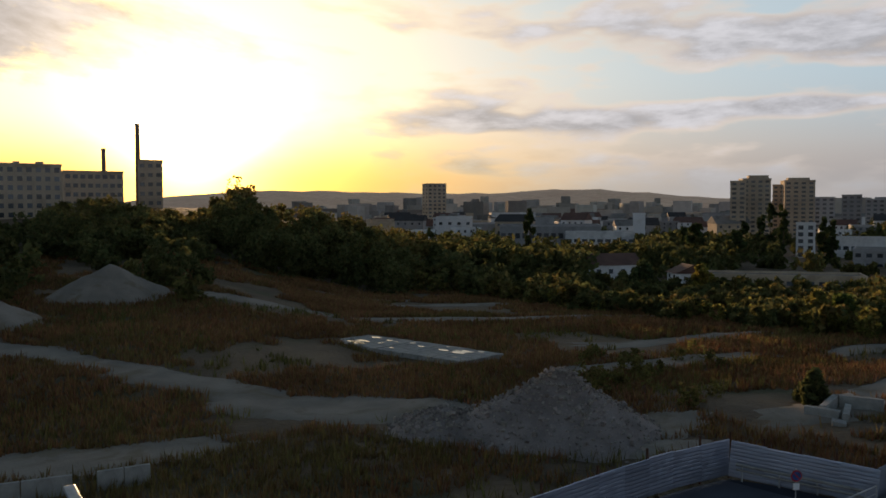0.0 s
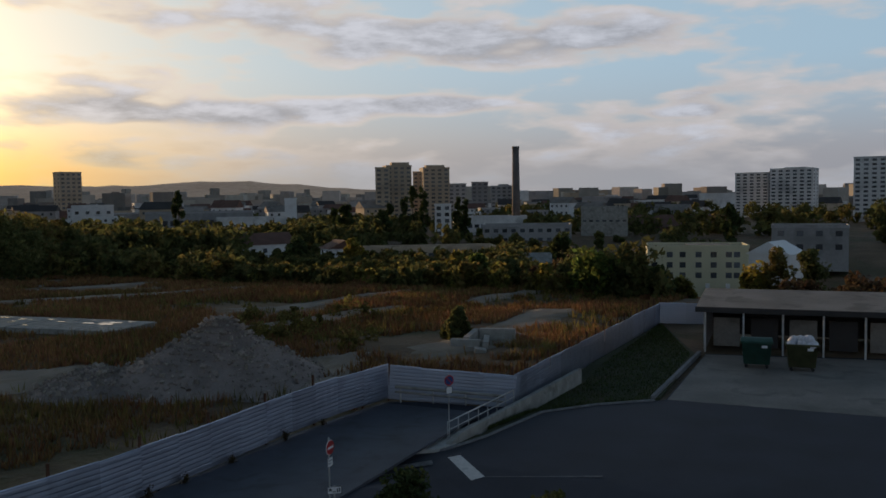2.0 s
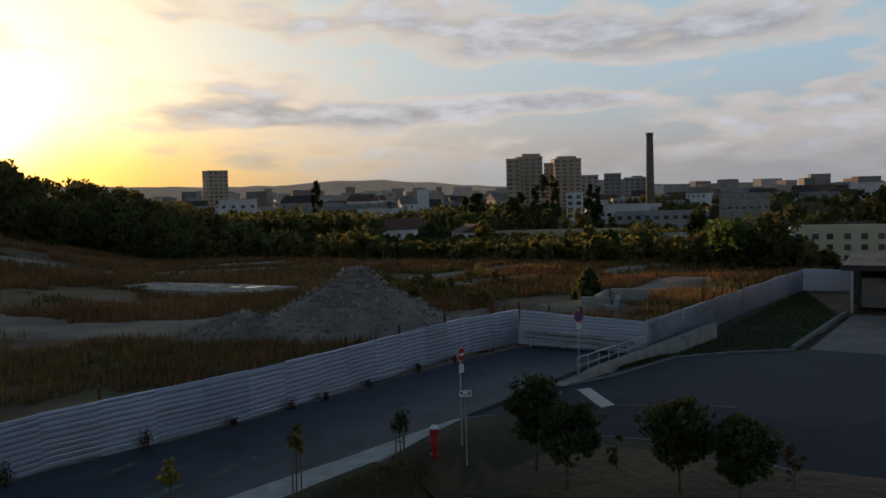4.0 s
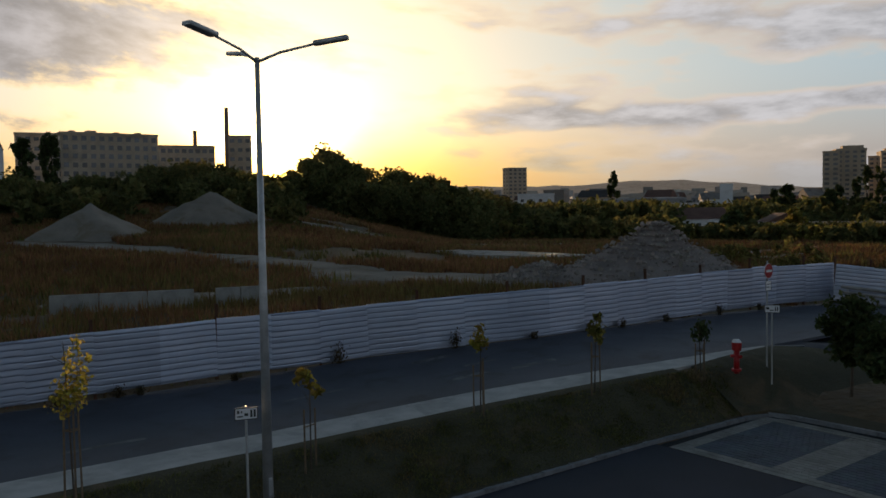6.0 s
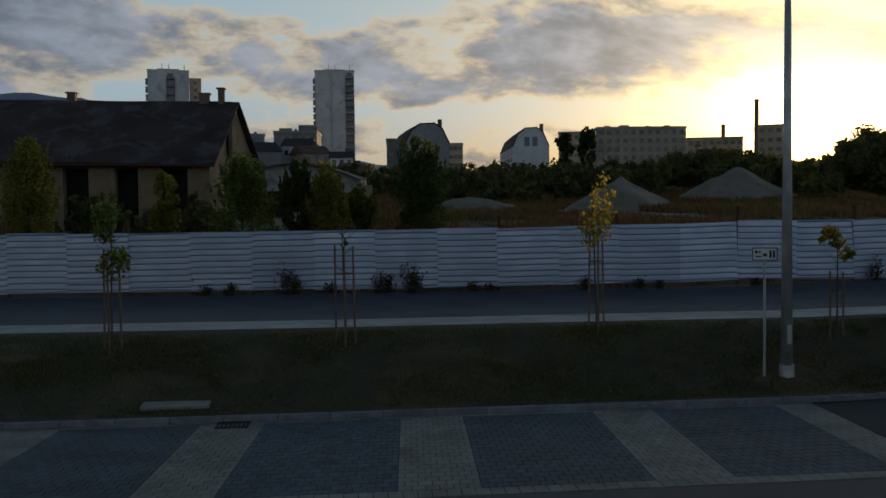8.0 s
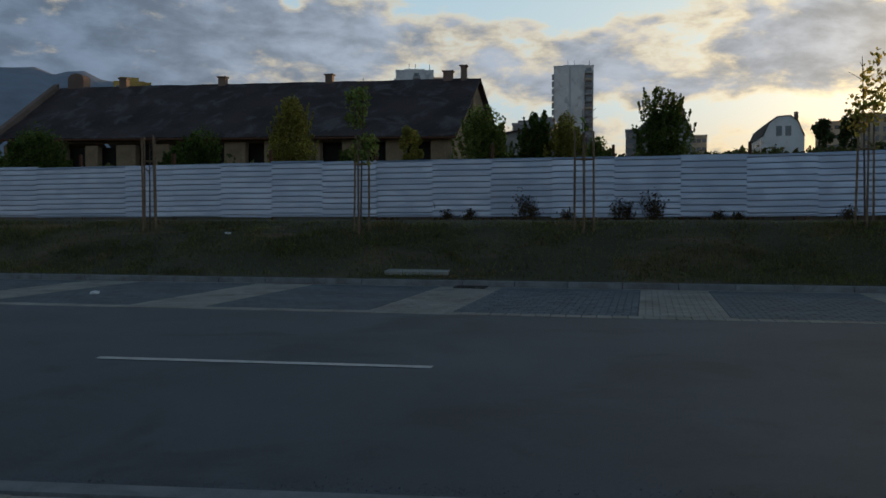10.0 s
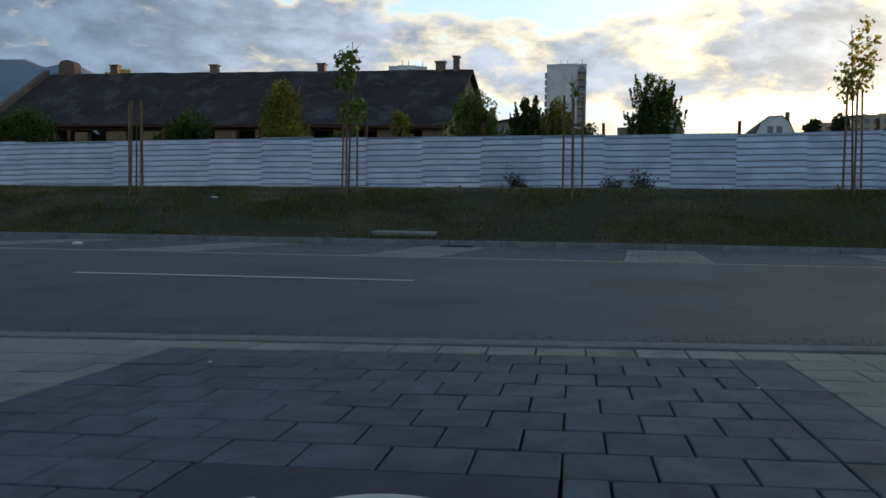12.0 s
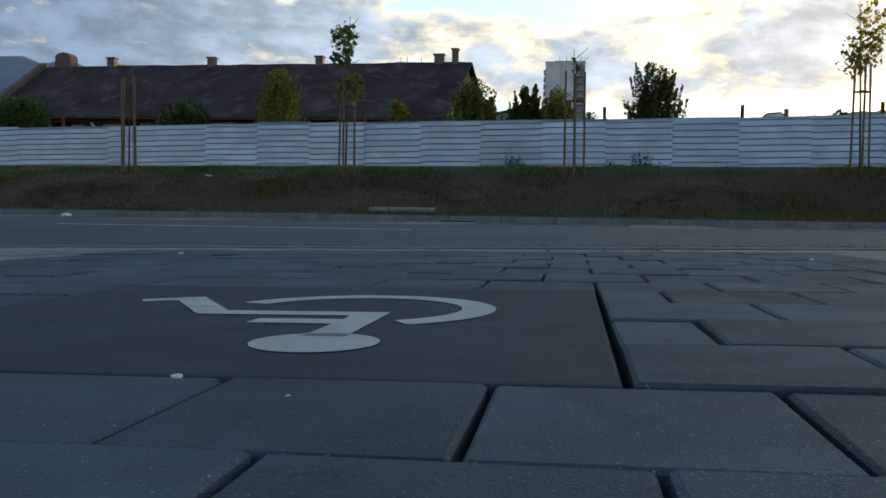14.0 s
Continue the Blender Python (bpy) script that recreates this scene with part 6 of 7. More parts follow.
BIG = [(75.1, 105, 7.3, 8.0, leaf_green, "oval"), (76.8, 104, 6.0, 6.5, leaf_dark, "oval"), (78.6, 108, 5.0, 6.0, leaf_dark, "oval"), (73.1, 140, 7.8, 4.0, leaf_dark, "oval"), (66.0, 120, 6.0, 3.6, leaf_olive, "oval"), (67.6, 122, 5.6, 4.0, leaf_green, "oval"), (69.6, 118, 4.8, 4.0, leaf_dark, "bush"), (59.2, 170, 5.8, 4.4, leaf_gold, "oval"), (55.3, 175, 6.2, 5.6, leaf_dark, "oval"), (58.7, 260, 11.6, 5.2, leaf_dark, "oval"), (66.0, 72, 3.9, 2.4, leaf_wood, "bush"), (80.6, 112, 2.9, 4.0, leaf_olive, "bush"), (85.2, 150, 2.0, 6.0, leaf_gold, "bush"), (86.5, 150, 4.6, 6.0, leaf_brown, "oval"), (88.4, 145, 4.8, 6.0, leaf_wood, "oval"), (83.8, 260, 10.5, 5.5, leaf_dark, "column"), (71.6, 112, 4.6, 3.4, leaf_red, "bush"), (61.2, 250, 10.0, 6.0, leaf_dark, "oval"), (72.0, 108, 5.0, 4.0, leaf_gold, "bush")]
for i, (az, d, top, w_, mt, sh) in enumerate(BIG):
    x, y = polar(az, d)
    z = land_z(x, y)
    tree("tree", x, y, z, max(2.5, top - z), w_, mt, 90 + i, sh, 1800, 0.42 * max(1.0, d / 140), 0.18, 0.15, "broad bushy tree at the edge of the waste ground" if mt is not leaf_gold else "yellowing tree at the edge of the waste ground", "tree", "trees beyond the field", 22)
POPLARS = [(48.0, 250, 16.4, 3.3), (62.6, 285, 13.9, 3.2), (63.2, 290, 17.7, 3.2), (63.9, 290, 17.1, 3.2), (61.6, 288, 12.0, 3.0), (66.2, 260, 13.6, 3.2), (66.7, 262, 12.8, 2.8), (10.3, 215, 23.9, 4.6), (11.9, 220, 25.4, 4.6), (58.0, 270, 10.5, 3.4)]
for i, (az, d, top, w_) in enumerate(POPLARS):
    x, y = polar(az, d)
    z = land_z(x, y)
    tree("poplar", x, y, z, top - z, w_, leaf_dark, 120 + i, "column", 1500, 0.6, 0.2, 0.06, "slender dark poplar tree", "tree", "poplars", 30)


def woods(name, spots, mt, seed, size, per, label, lumps=9):
    """A belt of trees too far off to count."""
    rs = np.random.RandomState(seed)
    pts = []
    for x, y, h, w_ in spots:
        z = land_z(x, y)
        pts.append(crown_points(rs, 0.0, h, w_, per, "oval", lumps) + np.array([x, y, z]))
    ob = new(name, leaf_cloud(name, np.concatenate(pts), size, mt, seed))
    return tagged(ob, label, "trees", kind="stuff")


# low buildings that show above the scrub: azimuth, half width (degrees), distance
SEEN = [(53.8, 2.2, 200), (57.3, 1.2, 185), (63.6, 5.2, 190), (71.5, 1.4, 150), (81.75, 3.6, 185), (49.3, 3.6, 340), (52.6, 2.5, 335), (42.9, 1.4, 390), (68.8, 2.2, 300), (70.8, 3.2, 262), (75.9, 1.7, 290)]


def scatter(n, az0, az1, d0, d1, h0, h1, w0, w1, seed):
    rs = random.Random(seed)
    out = []
    for _ in range(n):
        az, d, h = rs.uniform(az0, az1), math.sqrt(rs.uniform(d0 * d0, d1 * d1)), rs.uniform(h0, h1)
        if d0 > 95 and 30 < az < 73 and d < lerp_table(az, [(30, 182), (38, 176), (45, 160), (50, 136), (56, 125), (63, 116), (73, 108)]) - 4:
            continue                                 # the open field reaches farther to the north
        for a_, half, far in SEEN:
            if abs(az - a_) < half and far - 75 < d < far + 22:
                h = min(h, 2.2) if d < far - 6 else 0.0
        if h > 1.0:
            out.append((*polar(az, d), h, min(rs.uniform(w0, w1), h * 1.6)))
    return out


def crest(seed, n, d0, d1, sink):
    """The wooded knoll below the sun."""
    rs = random.Random(seed)
    out = []
    for _ in range(n):
        az = rs.uniform(17, 41)
        d = rs.uniform(d0, d1)
        top = lerp_table(az, [(17, 3.2), (20, 3.5), (23.5, 2.9), (25.5, 2.5), (26.8, 3.0), (28.3, 4.7), (30, 3.9), (31.5, 3.2), (33, 3.0), (35.7, 2.5), (37, 1.9), (41, 1.1)])
        x, y = polar(az, d)
        h = 5.5 + d * math.tan(radians(top)) - land_z(x, y) - rs.uniform(0.0, sink)
        out.append((x, y, max(2.5, min(15.0, h)), rs.uniform(5, 9)))
    return out


woods("wooded_knoll", crest(1, 120, 185, 240, 1.6), leaf_brown, 201, 0.56, 560, "wooded knoll of olive trees below the low sun", 14)
woods("wooded_knoll", crest(21, 150, 160, 205, 4.5), leaf_wood, 211, 0.46, 560, "dull green trees on the slope of the knoll", 12)
woods("scrub_belt_north", scatter(210, -8, 27, 112, 205, 2.5, 5.0, 3.5, 7, 2), leaf_wood, 202, 0.6, 220, "belt of dark scrub at the foot of the houses")
woods("scrub_belt_east", scatter(430, 36, 79, 108, 195, 2.0, 4.6, 4, 7.5, 3), leaf_wood, 203, 0.6, 230, "belt of dull green scrub beyond the field")
woods("scrub_belt_olive", scatter(230, 36, 78, 104, 185, 1.6, 4.0, 3, 6, 23), leaf_brown, 213, 0.55, 210, "olive and yellowing scrub beyond the field")
woods("scrub_belt_gold", scatter(110, 44, 70, 108, 142, 2.0, 3.6, 1.5, 3, 4), leaf_olive, 204, 0.36, 150, "row of small yellow-green bushes")
woods("tree_belt_woods", scatter(330, 36, 62, 180, 335, 4.0, 7.5, 6, 10, 25), leaf_wood, 215, 1.0, 150, "broad wood of dull green trees before the town")
woods("tree_belt_town", scatter(230, 37, 80, 205, 430, 3.5, 6.5, 6, 10, 5), leaf_wood, 205, 1.0, 160, "dark trees among the town buildings")
woods("tree_belt_far", scatter(190, 68, 99, 240, 560, 4, 9, 7, 13, 6), leaf_wood, 206, 1.2, 170, "dark park trees before the pale towers")
woods("tree_belt_hostel", scatter(36, 86.2, 100, 120, 172, 2, 5, 4, 8, 7) + scatter(24, 72, 78.2, 112, 165, 2.5, 4.5, 4, 7, 17), leaf_red, 207, 0.55, 260, "russet and dark trees round the hostel")
woods("tree_belt_verge", scatter(44, 73, 79, 100, 170, 3, 6.5, 4, 7, 27), leaf_wood, 217, 0.55, 260, "dark green trees behind the far fence")
woods("scrub_field", scatter(46, 51, 60.5, 66, 90, 0.8, 1.7, 1.5, 3.0, 31), leaf_brown, 218, 0.2, 150, "low dark bushes beside the rubble heap")
woods("scrub_left", scatter(60, -45, -4, 60, 76, 1.5, 3.2, 2, 4, 8), leaf_wood, 208, 0.34, 160, "weedy scrub along the derelict warehouse")

# dry grass over the waste ground
def in_patch(x, y):
    for px, py, rx, ry, rot in PATCHES:
        c, s = math.cos(radians(rot)), math.sin(radians(rot))
        dx, dy = x - px, y - py
        if ((dx * c + dy * s) / rx) ** 2 + ((-dx * s + dy * c) / ry) ** 2 < 0.62:
            return True
    return math.hypot(x - 46.6, y - 44) < 7 or math.hypot(x - 41.2, y - 49.2) < 4.2 or abs(x - 60) < 4 and abs(y - 75.5) < 10


def tufts(name, n, mt, seed, az0, az1, d0, d1, h0, h1, label, thresh):
    rs = random.Random(seed)
    verts, faces = [], []
    k = 0
    while k < n:
        az, d = rs.uniform(az0, az1), math.sqrt(rs.uniform(d0 * d0, d1 * d1))
        x, y = polar(az, d)
        k += 1
        yf = fence_y(x) if x < 46 else (31.5 if x < 49 else lerp_table(x, [(49.3, 25), (86, 23)]))
        if y < yf + 0.5 or in_patch(x, y) or noise.noise(Vector((x * 0.07, y * 0.07, seed))) + 0.5 * noise.noise(Vector((x * 0.3, y * 0.3, seed))) < thresh:
            continue
        z = land_z(x, y) - 0.05
        h = rs.uniform(h0, h1)
        for _ in range(6):
            a = rs.uniform(0, 6.28)
            r, l = rs.uniform(0.0, 0.45), rs.uniform(0.1, 0.55)
            bx, by = x + math.cos(a) * r, y + math.sin(a) * r
            wd = 0.018 + 0.0007 * d
            i = len(verts)
            verts += [(bx - math.sin(a) * wd, by + math.cos(a) * wd, z), (bx + math.sin(a) * wd, by - math.cos(a) * wd, z), (bx + math.cos(a) * l * h, by + math.sin(a) * l * h, z + h * rs.uniform(0.6, 1.0))]
            faces.append((i, i + 1, i + 2))
    ob = new(name, raw(name, verts, faces, mt))
    return tagged(ob, label, "grass", kind="stuff")


tufts("dry_grass", 120000, dry_grass, 1, -20, 85, 26, 168, 0.35, 0.95, "tall dry russet grass and weeds", -0.24)
tufts("green_weeds", 12000, leaf_brown, 9, -20, 85, 27, 118, 0.4, 1.2, "olive weeds among the dry grass", 0.05)


def bank_grass():
    rs = random.Random(3)
    verts, faces = [], []
    for k in range(120000):
        x = rs.uniform(-17, 26)
        yk = kerb_y(x)
        y = rs.uniform(yk + 0.15, walk_y(x) - 0.4)
        if noise.noise(Vector((x * 0.35, y * 0.6, 4))) + 0.4 * noise.noise(Vector((x * 1.7, y * 1.7, 4))) < -0.08 and rs.random() < 0.7:
            continue
        z = bank_z(x, y) - 0.01
        h, a, l = rs.uniform(0.03, 0.10) * (1.0 + 0.7 * max(0.0, noise.noise(Vector((x * 0.9, y * 0.9, 8))))), rs.uniform(0, 6.28), rs.uniform(0.3, 1.3)
        i = len(verts)
        wd = 0.009
        verts += [(x - math.sin(a) * wd, y + math.cos(a) * wd, z), (x + math.sin(a) * wd, y - math.cos(a) * wd, z), (x + math.cos(a) * l * h, y + math.sin(a) * l * h, z + h)]
        faces.append((i, i + 1, i + 2))
    ob = new("bank_grass", raw("bank_grass", verts, faces, grass_blade))
    tagged(ob, "thin patchy grass on the bank", "grass", kind="stuff")


bank_grass()


def verge_grass():
    rs = random.Random(13)
    verts, faces = [], []
    edge = [(39.9, 24.4), (48.6, 22.4), (51.5, 19.9), (54, 16.8), (70, 16.9), (86, 22.2)]
    for k in range(16000):
        x = rs.uniform(40.5, 84)
        y0, y1 = lerp_table(x, edge), lerp_table(x, [(40, 24.2), (58.5, 22.6), (86, 22.3)])
        if y1 - y0 < 0.4:
            continue
        y = rs.uniform(y0 + 0.2, y1 - 0.1)
        h, a, l = rs.uniform(0.06, 0.22), rs.uniform(0, 6.28), rs.uniform(0.1, 0.6)
        i, z = len(verts), 1.35 - 0.1 * smooth(50, 80, x) - verge_dip(x, y)
        verts += [(x - math.sin(a) * 0.03, y + math.cos(a) * 0.03, z), (x + math.sin(a) * 0.03, y - math.cos(a) * 0.03, z), (x + math.cos(a) * l * h, y + math.sin(a) * l * h, z + h)]
        faces.append((i, i + 1, i + 2))
    ob = new("verge_grass", raw("verge_grass", verts, faces, leaf_dark))
    tagged(ob, "rough dark grass on the verge", "grass", kind="stuff")


verge_grass()


def weed_clump(x, y, z, h, seed, label="dry weed clump at the foot of the fence"):
    rs = np.random.RandomState(seed)
    par = thing("weed", Matrix.Translation((x, y, z)), label, "weed", "weeds at the fence")
    for i in range(7):
        bm = bm_new()
        a, l = rs.rand() * 6.28, rs.uniform(0.05, 0.3)
        rod(bm, (rs.uniform(-0.1, 0.1), rs.uniform(-0.05, 0.05), -0.02), (math.cos(a) * l * h, math.sin(a) * l * h * 0.5, h * rs.uniform(0.6, 1.0)), 0.012, 0.004, 4)
        part("stem", bm, weed, par)
    p = rs.normal(size=(int(110 + 110 * h), 3)) * np.array([0.11 * h + 0.06, 0.07, 0.25 * h]) + np.array([0, 0, h * 0.38])
    p[:, 2] = np.clip(p[:, 2], 0.02, h)
    ob = new("foliage", leaf_cloud("foliage", p, 0.052, weed, seed))
    ob.parent = par


for i, (x, h) in enumerate([(-6.4, 0.4), (-5.6, 0.45), (-3.7, 1.15), (-3.4, 0.8), (-2.2, 0.45), (-0.5, 0.8), (-0.2, 0.75), (0.55, 1.2), (0.75, 0.7), (2.7, 0.35), (3.3, 0.3), (6.6, 0.5), (8.5, 0.45), (9.2, 0.3), (12.5, 0.3), (16.6, 0.85), (21.4, 0.85), (25.0, 0.35), (28.0, 0.45), (30.0, 0.4), (33.0, 0.4), (37.0, 0.6), (40.2, 0.4)]):
    weed_clump(x, fence_y(x) - 0.32, upper_z(x), h, 300 + i)

# ---------------------------------------------------------------- road markings
def mark(name, s0, s1, t0, t1, mt, label):
    bm = bm_new()
    n = max(1, int((s1 - s0) / 0.5))
    vs = []
    for i in range(n + 1):
        s = s0 + (s1 - s0) * i / n
        vs.append([bm.verts.new((*st(s, t), lower_z(*st(s, t)) + 0.004)) for t in (t0, t1)])
    for i in range(n):
        bm.faces.new((vs[i][0], vs[i + 1][0], vs[i + 1][1], vs[i][1]))
    ob = new(name, mesh_of(bm, name, mt))
    tagged(ob, label, "road marking", "centre dashes", "structure")


for k in range(-4, 2):
    mark("centre_dash", -3.60 + 9.4 * k, -0.42 + 9.4 * k, 13.13, 13.24, road_paint, "white painted centre dash on the road")


def ground_quad(name, pts, zf, mt, label):
    bm = bm_new()
    bm.faces.new([bm.verts.new((x, y, zf(x, y) + 0.005)) for x, y in pts])
    ob = new(name, mesh_of(bm, name, mt))
    tagged(ob, label, "road marking", kind="structure")


ground_quad("stop_line", [(38.7, 23.7), (39.3, 23.3), (37.0, 21.1), (36.4, 21.5)], lambda x, y: east_z(x, y) + 0.03, road_paint, "white painted give-way bar")
ground_quad("lane_line", [(36.9, 21.2), (37.05, 21.05), (38.9, 16.2), (38.7, 16.2)], lambda x, y: east_z(x, y) + 0.03, worn_paint, "thin worn white lane line")
ground_quad("give_way_bar", [(35.6, 25.6), (36.1, 25.9), (38.0, 24.2), (37.5, 23.9)], lambda x, y: east_z(x, y) + 0.04, worn_paint, "worn white bar at the junction")
for i, (x, y, l, w_) in enumerate([(19.3, 32.2, 1.9, 0.5), (21.4, 28.7, 2.3, 0.45), (18.6, 28.9, 1.7, 0.4), (20.2, 30.3, 1.6, 0.3), (6.5, 29.2, 2.2, 0.3), (0.5, 28.9, 1.8, 0.25), (13.5, 30.5, 2.5, 0.2)]):
    ground_quad("worn_arrow", [(x - l / 2, y - w_ / 2), (x + l / 2, y - w_ / 3), (x + l / 2, y + w_ / 2), (x - l / 2.4, y + w_ / 3)], lambda x_, y_: upper_z(x_), worn_paint, "worn pale arrow marking on the upper road")

# ---------------------------------------------------------------- paving: beds first, then the pieces
def bed(name, s0, s1, t0, t1, mt, label, drop=0.03):
    a = [st(s, t0) for s in np.arange(s0, s1 + 0.01, 0.5)]
    b = [st(s, t1) for s in np.arange(s0, s1 + 0.01, 0.5)]
    return ribbon(name, a, b, lambda x, y: lower_z(x, y) - drop, mt, 0.1, label, "pavement", nx=10)


S0, PITCH, WIDE, UNIT = -0.77, 3.73, 2.53, 0.205
near_bed = bed("near_bays", -24.0, 24.0, -3.0, 9.72, joint_dark, "paved parking bays of dark and pale concrete blocks")
far_bed_a = [(x, kerb_y(x) - 4.86) for x in np.arange(-40, 26.1, 1.0)]
far_bed_b = [(x, kerb_y(x) - 0.05) for x in np.arange(-40, 26.1, 1.0)]
far_bed = ribbon("far_bays", far_bed_a, far_bed_b, lambda x, y: lower_z(x, y) - 0.016, joint_dark, 0.1, "paved parking bays along the far kerb", "pavement", nx=6)


ribbon("east_bays", [(x, 9.0) for x in np.arange(20.5, 25.51, 0.5)], [(x, 21.9) for x in np.arange(20.5, 25.51, 0.5)], lambda x, y: lower_z(x, 20) + 0.006, joint_dark, 0.1, "paved parking bays lying across the street end", "pavement", nx=6)


def block_mesh(w_, d_, h_, mt, name, seed):
    """A concrete block with a chamfered, slightly uneven top."""
    rs = random.Random(seed)
    e = 0.003
    v = []
    for z, k in ((-h_, 0.0), (-e, 0.0), (0.0, e)):
        for sx, sy in ((-1, -1), (1, -1), (1, 1), (-1, 1)):
            v.append((sx * (w_ / 2 - k) + rs.uniform(-0.001, 0.001), sy * (d_ / 2 - k) + rs.uniform(-0.001, 0.001), z))
    f = [(8, 9, 10, 11)]
    for o in (0, 4):
        for i in range(4):
            j = (i + 1) % 4
            f.append((o + i, o + j, o + 4 + j, o + 4 + i))
    return v, f


G = 0.0068                                   # joint width


def bay_layout(k):
    """Blocks of one dark bay as (s, t, width, depth): border columns and running bond between."""
    a, b = S0 + PITCH * k, S0 + PITCH * k + WIDE
    return a, b


def near_blocks():
    """All blocks of the near side: (s0, s1, t0, t1, dark)."""
    out = []
    rows = [7.76 + UNIT * r for r in range(-24, 8)]
    for k in range(-3, 4):
        a, b = bay_layout(k)
        for r, t in enumerate(rows):
            tt = t + UNIT
            inpanel = k == 0 and t > 6.93 and tt < 7.77
            out.append((a, a + UNIT, t, tt, True))
            out.append((b - UNIT, b, t, tt, True))
            s = a + UNIT
            off = 0.93 + (UNIT / 2 if r % 2 else 0.0) - 12 * UNIT + PITCH * k
            cuts = [a + UNIT] + [off + UNIT * i for i in range(30) if a + UNIT + 0.03 < off + UNIT * i < b - UNIT - 0.03] + [b - UNIT]
            for c0, c1 in zip(cuts, cuts[1:]):
                if k == 0 and tt > 6.94 and t < 7.75 and c1 > 0.11 and c0 < 0.92:
                    if c0 < 0.10:
                        out.append((c0, 0.10, t, tt, True))
                    if c1 > 0.93:
                        out.append((0.93, c1, t, tt, True))
                    continue
                out.append((c0, c1, t, tt, True))
            n = 6                                     # pale strip to the right of the bay
            ws = (PITCH - WIDE) / n
            for i in range(n):
                sh = ws / 2 if r % 2 else 0.0
                out.append((b + ws * i + (sh if i else 0), b + ws * (i + 1) + (sh if i < n - 1 else 0), t, tt, False))
    tt = rows[-1] + UNIT
    s = -11.5
    while s < 14:
        out.append((s, s + UNIT, tt, tt + UNIT, False))
        s += UNIT
    return out


def lay_near():
    blocks = near_blocks()
    blocks.sort(key=lambda q: math.hypot((q[0] + q[1]) / 2 - 0.75, ((q[2] + q[3]) / 2 - 7.55) * 0.9))
    rs = random.Random(8)
    cache = {}
    joined = {True: ([], []), False: ([], [])}
    for n, (s0, s1, t0, t1, dk) in enumerate(blocks):
        w_, d_ = round(s1 - s0 - G, 3), round(t1 - t0 - G, 3)
        if w_ < 0.02:
            continue
        cs, ct = (s0 + s1) / 2, (t0 + t1) / 2
        x, y = st(cs, ct)
        m = Matrix.Translation((x, y, lower_z(x, y) + rs.uniform(-0.0022, 0.0022))) @ STREET @ Matrix.Rotation(rs.uniform(-0.007, 0.007), 4, "X") @ Matrix.Rotation(0.018 * -1 + rs.uniform(-0.007, 0.007), 4, "Y") @ Matrix.Rotation(rs.uniform(-0.006, 0.006), 4, "Z")
        key = (w_, d_, dk)
        if n < 300:
            if key not in cache:
                v, f = block_mesh(w_, d_, 0.045, None, "paver", len(cache))
                cache[key] = raw("paver", v, f, paver_dark if dk else paver_light)
            piece("paver", cache[key], near_bed, m)
        else:
            v, f = block_mesh(w_, d_, 0.045, None, "paver", n)
            vs, fs = joined[dk]
            o = len(vs)
            vs.extend(tuple(m @ Vector(p)) for p in v)
            fs.extend(tuple(i + o for i in q) for q in f)
    for dk, (vs, fs) in joined.items():
        ob = new("dark_paving" if dk else "pale_paving", raw("paving", vs, fs, paver_dark_j if dk else paver_light_j))
        ob.parent = near_bed
        tagged(ob, "dark blue-grey concrete blocks" if dk else "pale sand-coloured concrete blocks", kind="stuff")


paver_dark_j = material("dark_concrete_paving", (0.070, 0.088, 0.114), 0.72, scale=1.2, fine=60, bump=0.4, bump_scale=140, island=0.12, stain=(0.055, 0.06, 0.068), stain_scale=0.9, depth=0.003)
paver_light_j = material("light_concrete_paving", (0.255, 0.242, 0.222), 0.8, scale=1.2, fine=60, bump=0.4, bump_scale=140, island=0.1, stain=(0.16, 0.148, 0.135), stain_scale=0.8, depth=0.003)
lay_near()


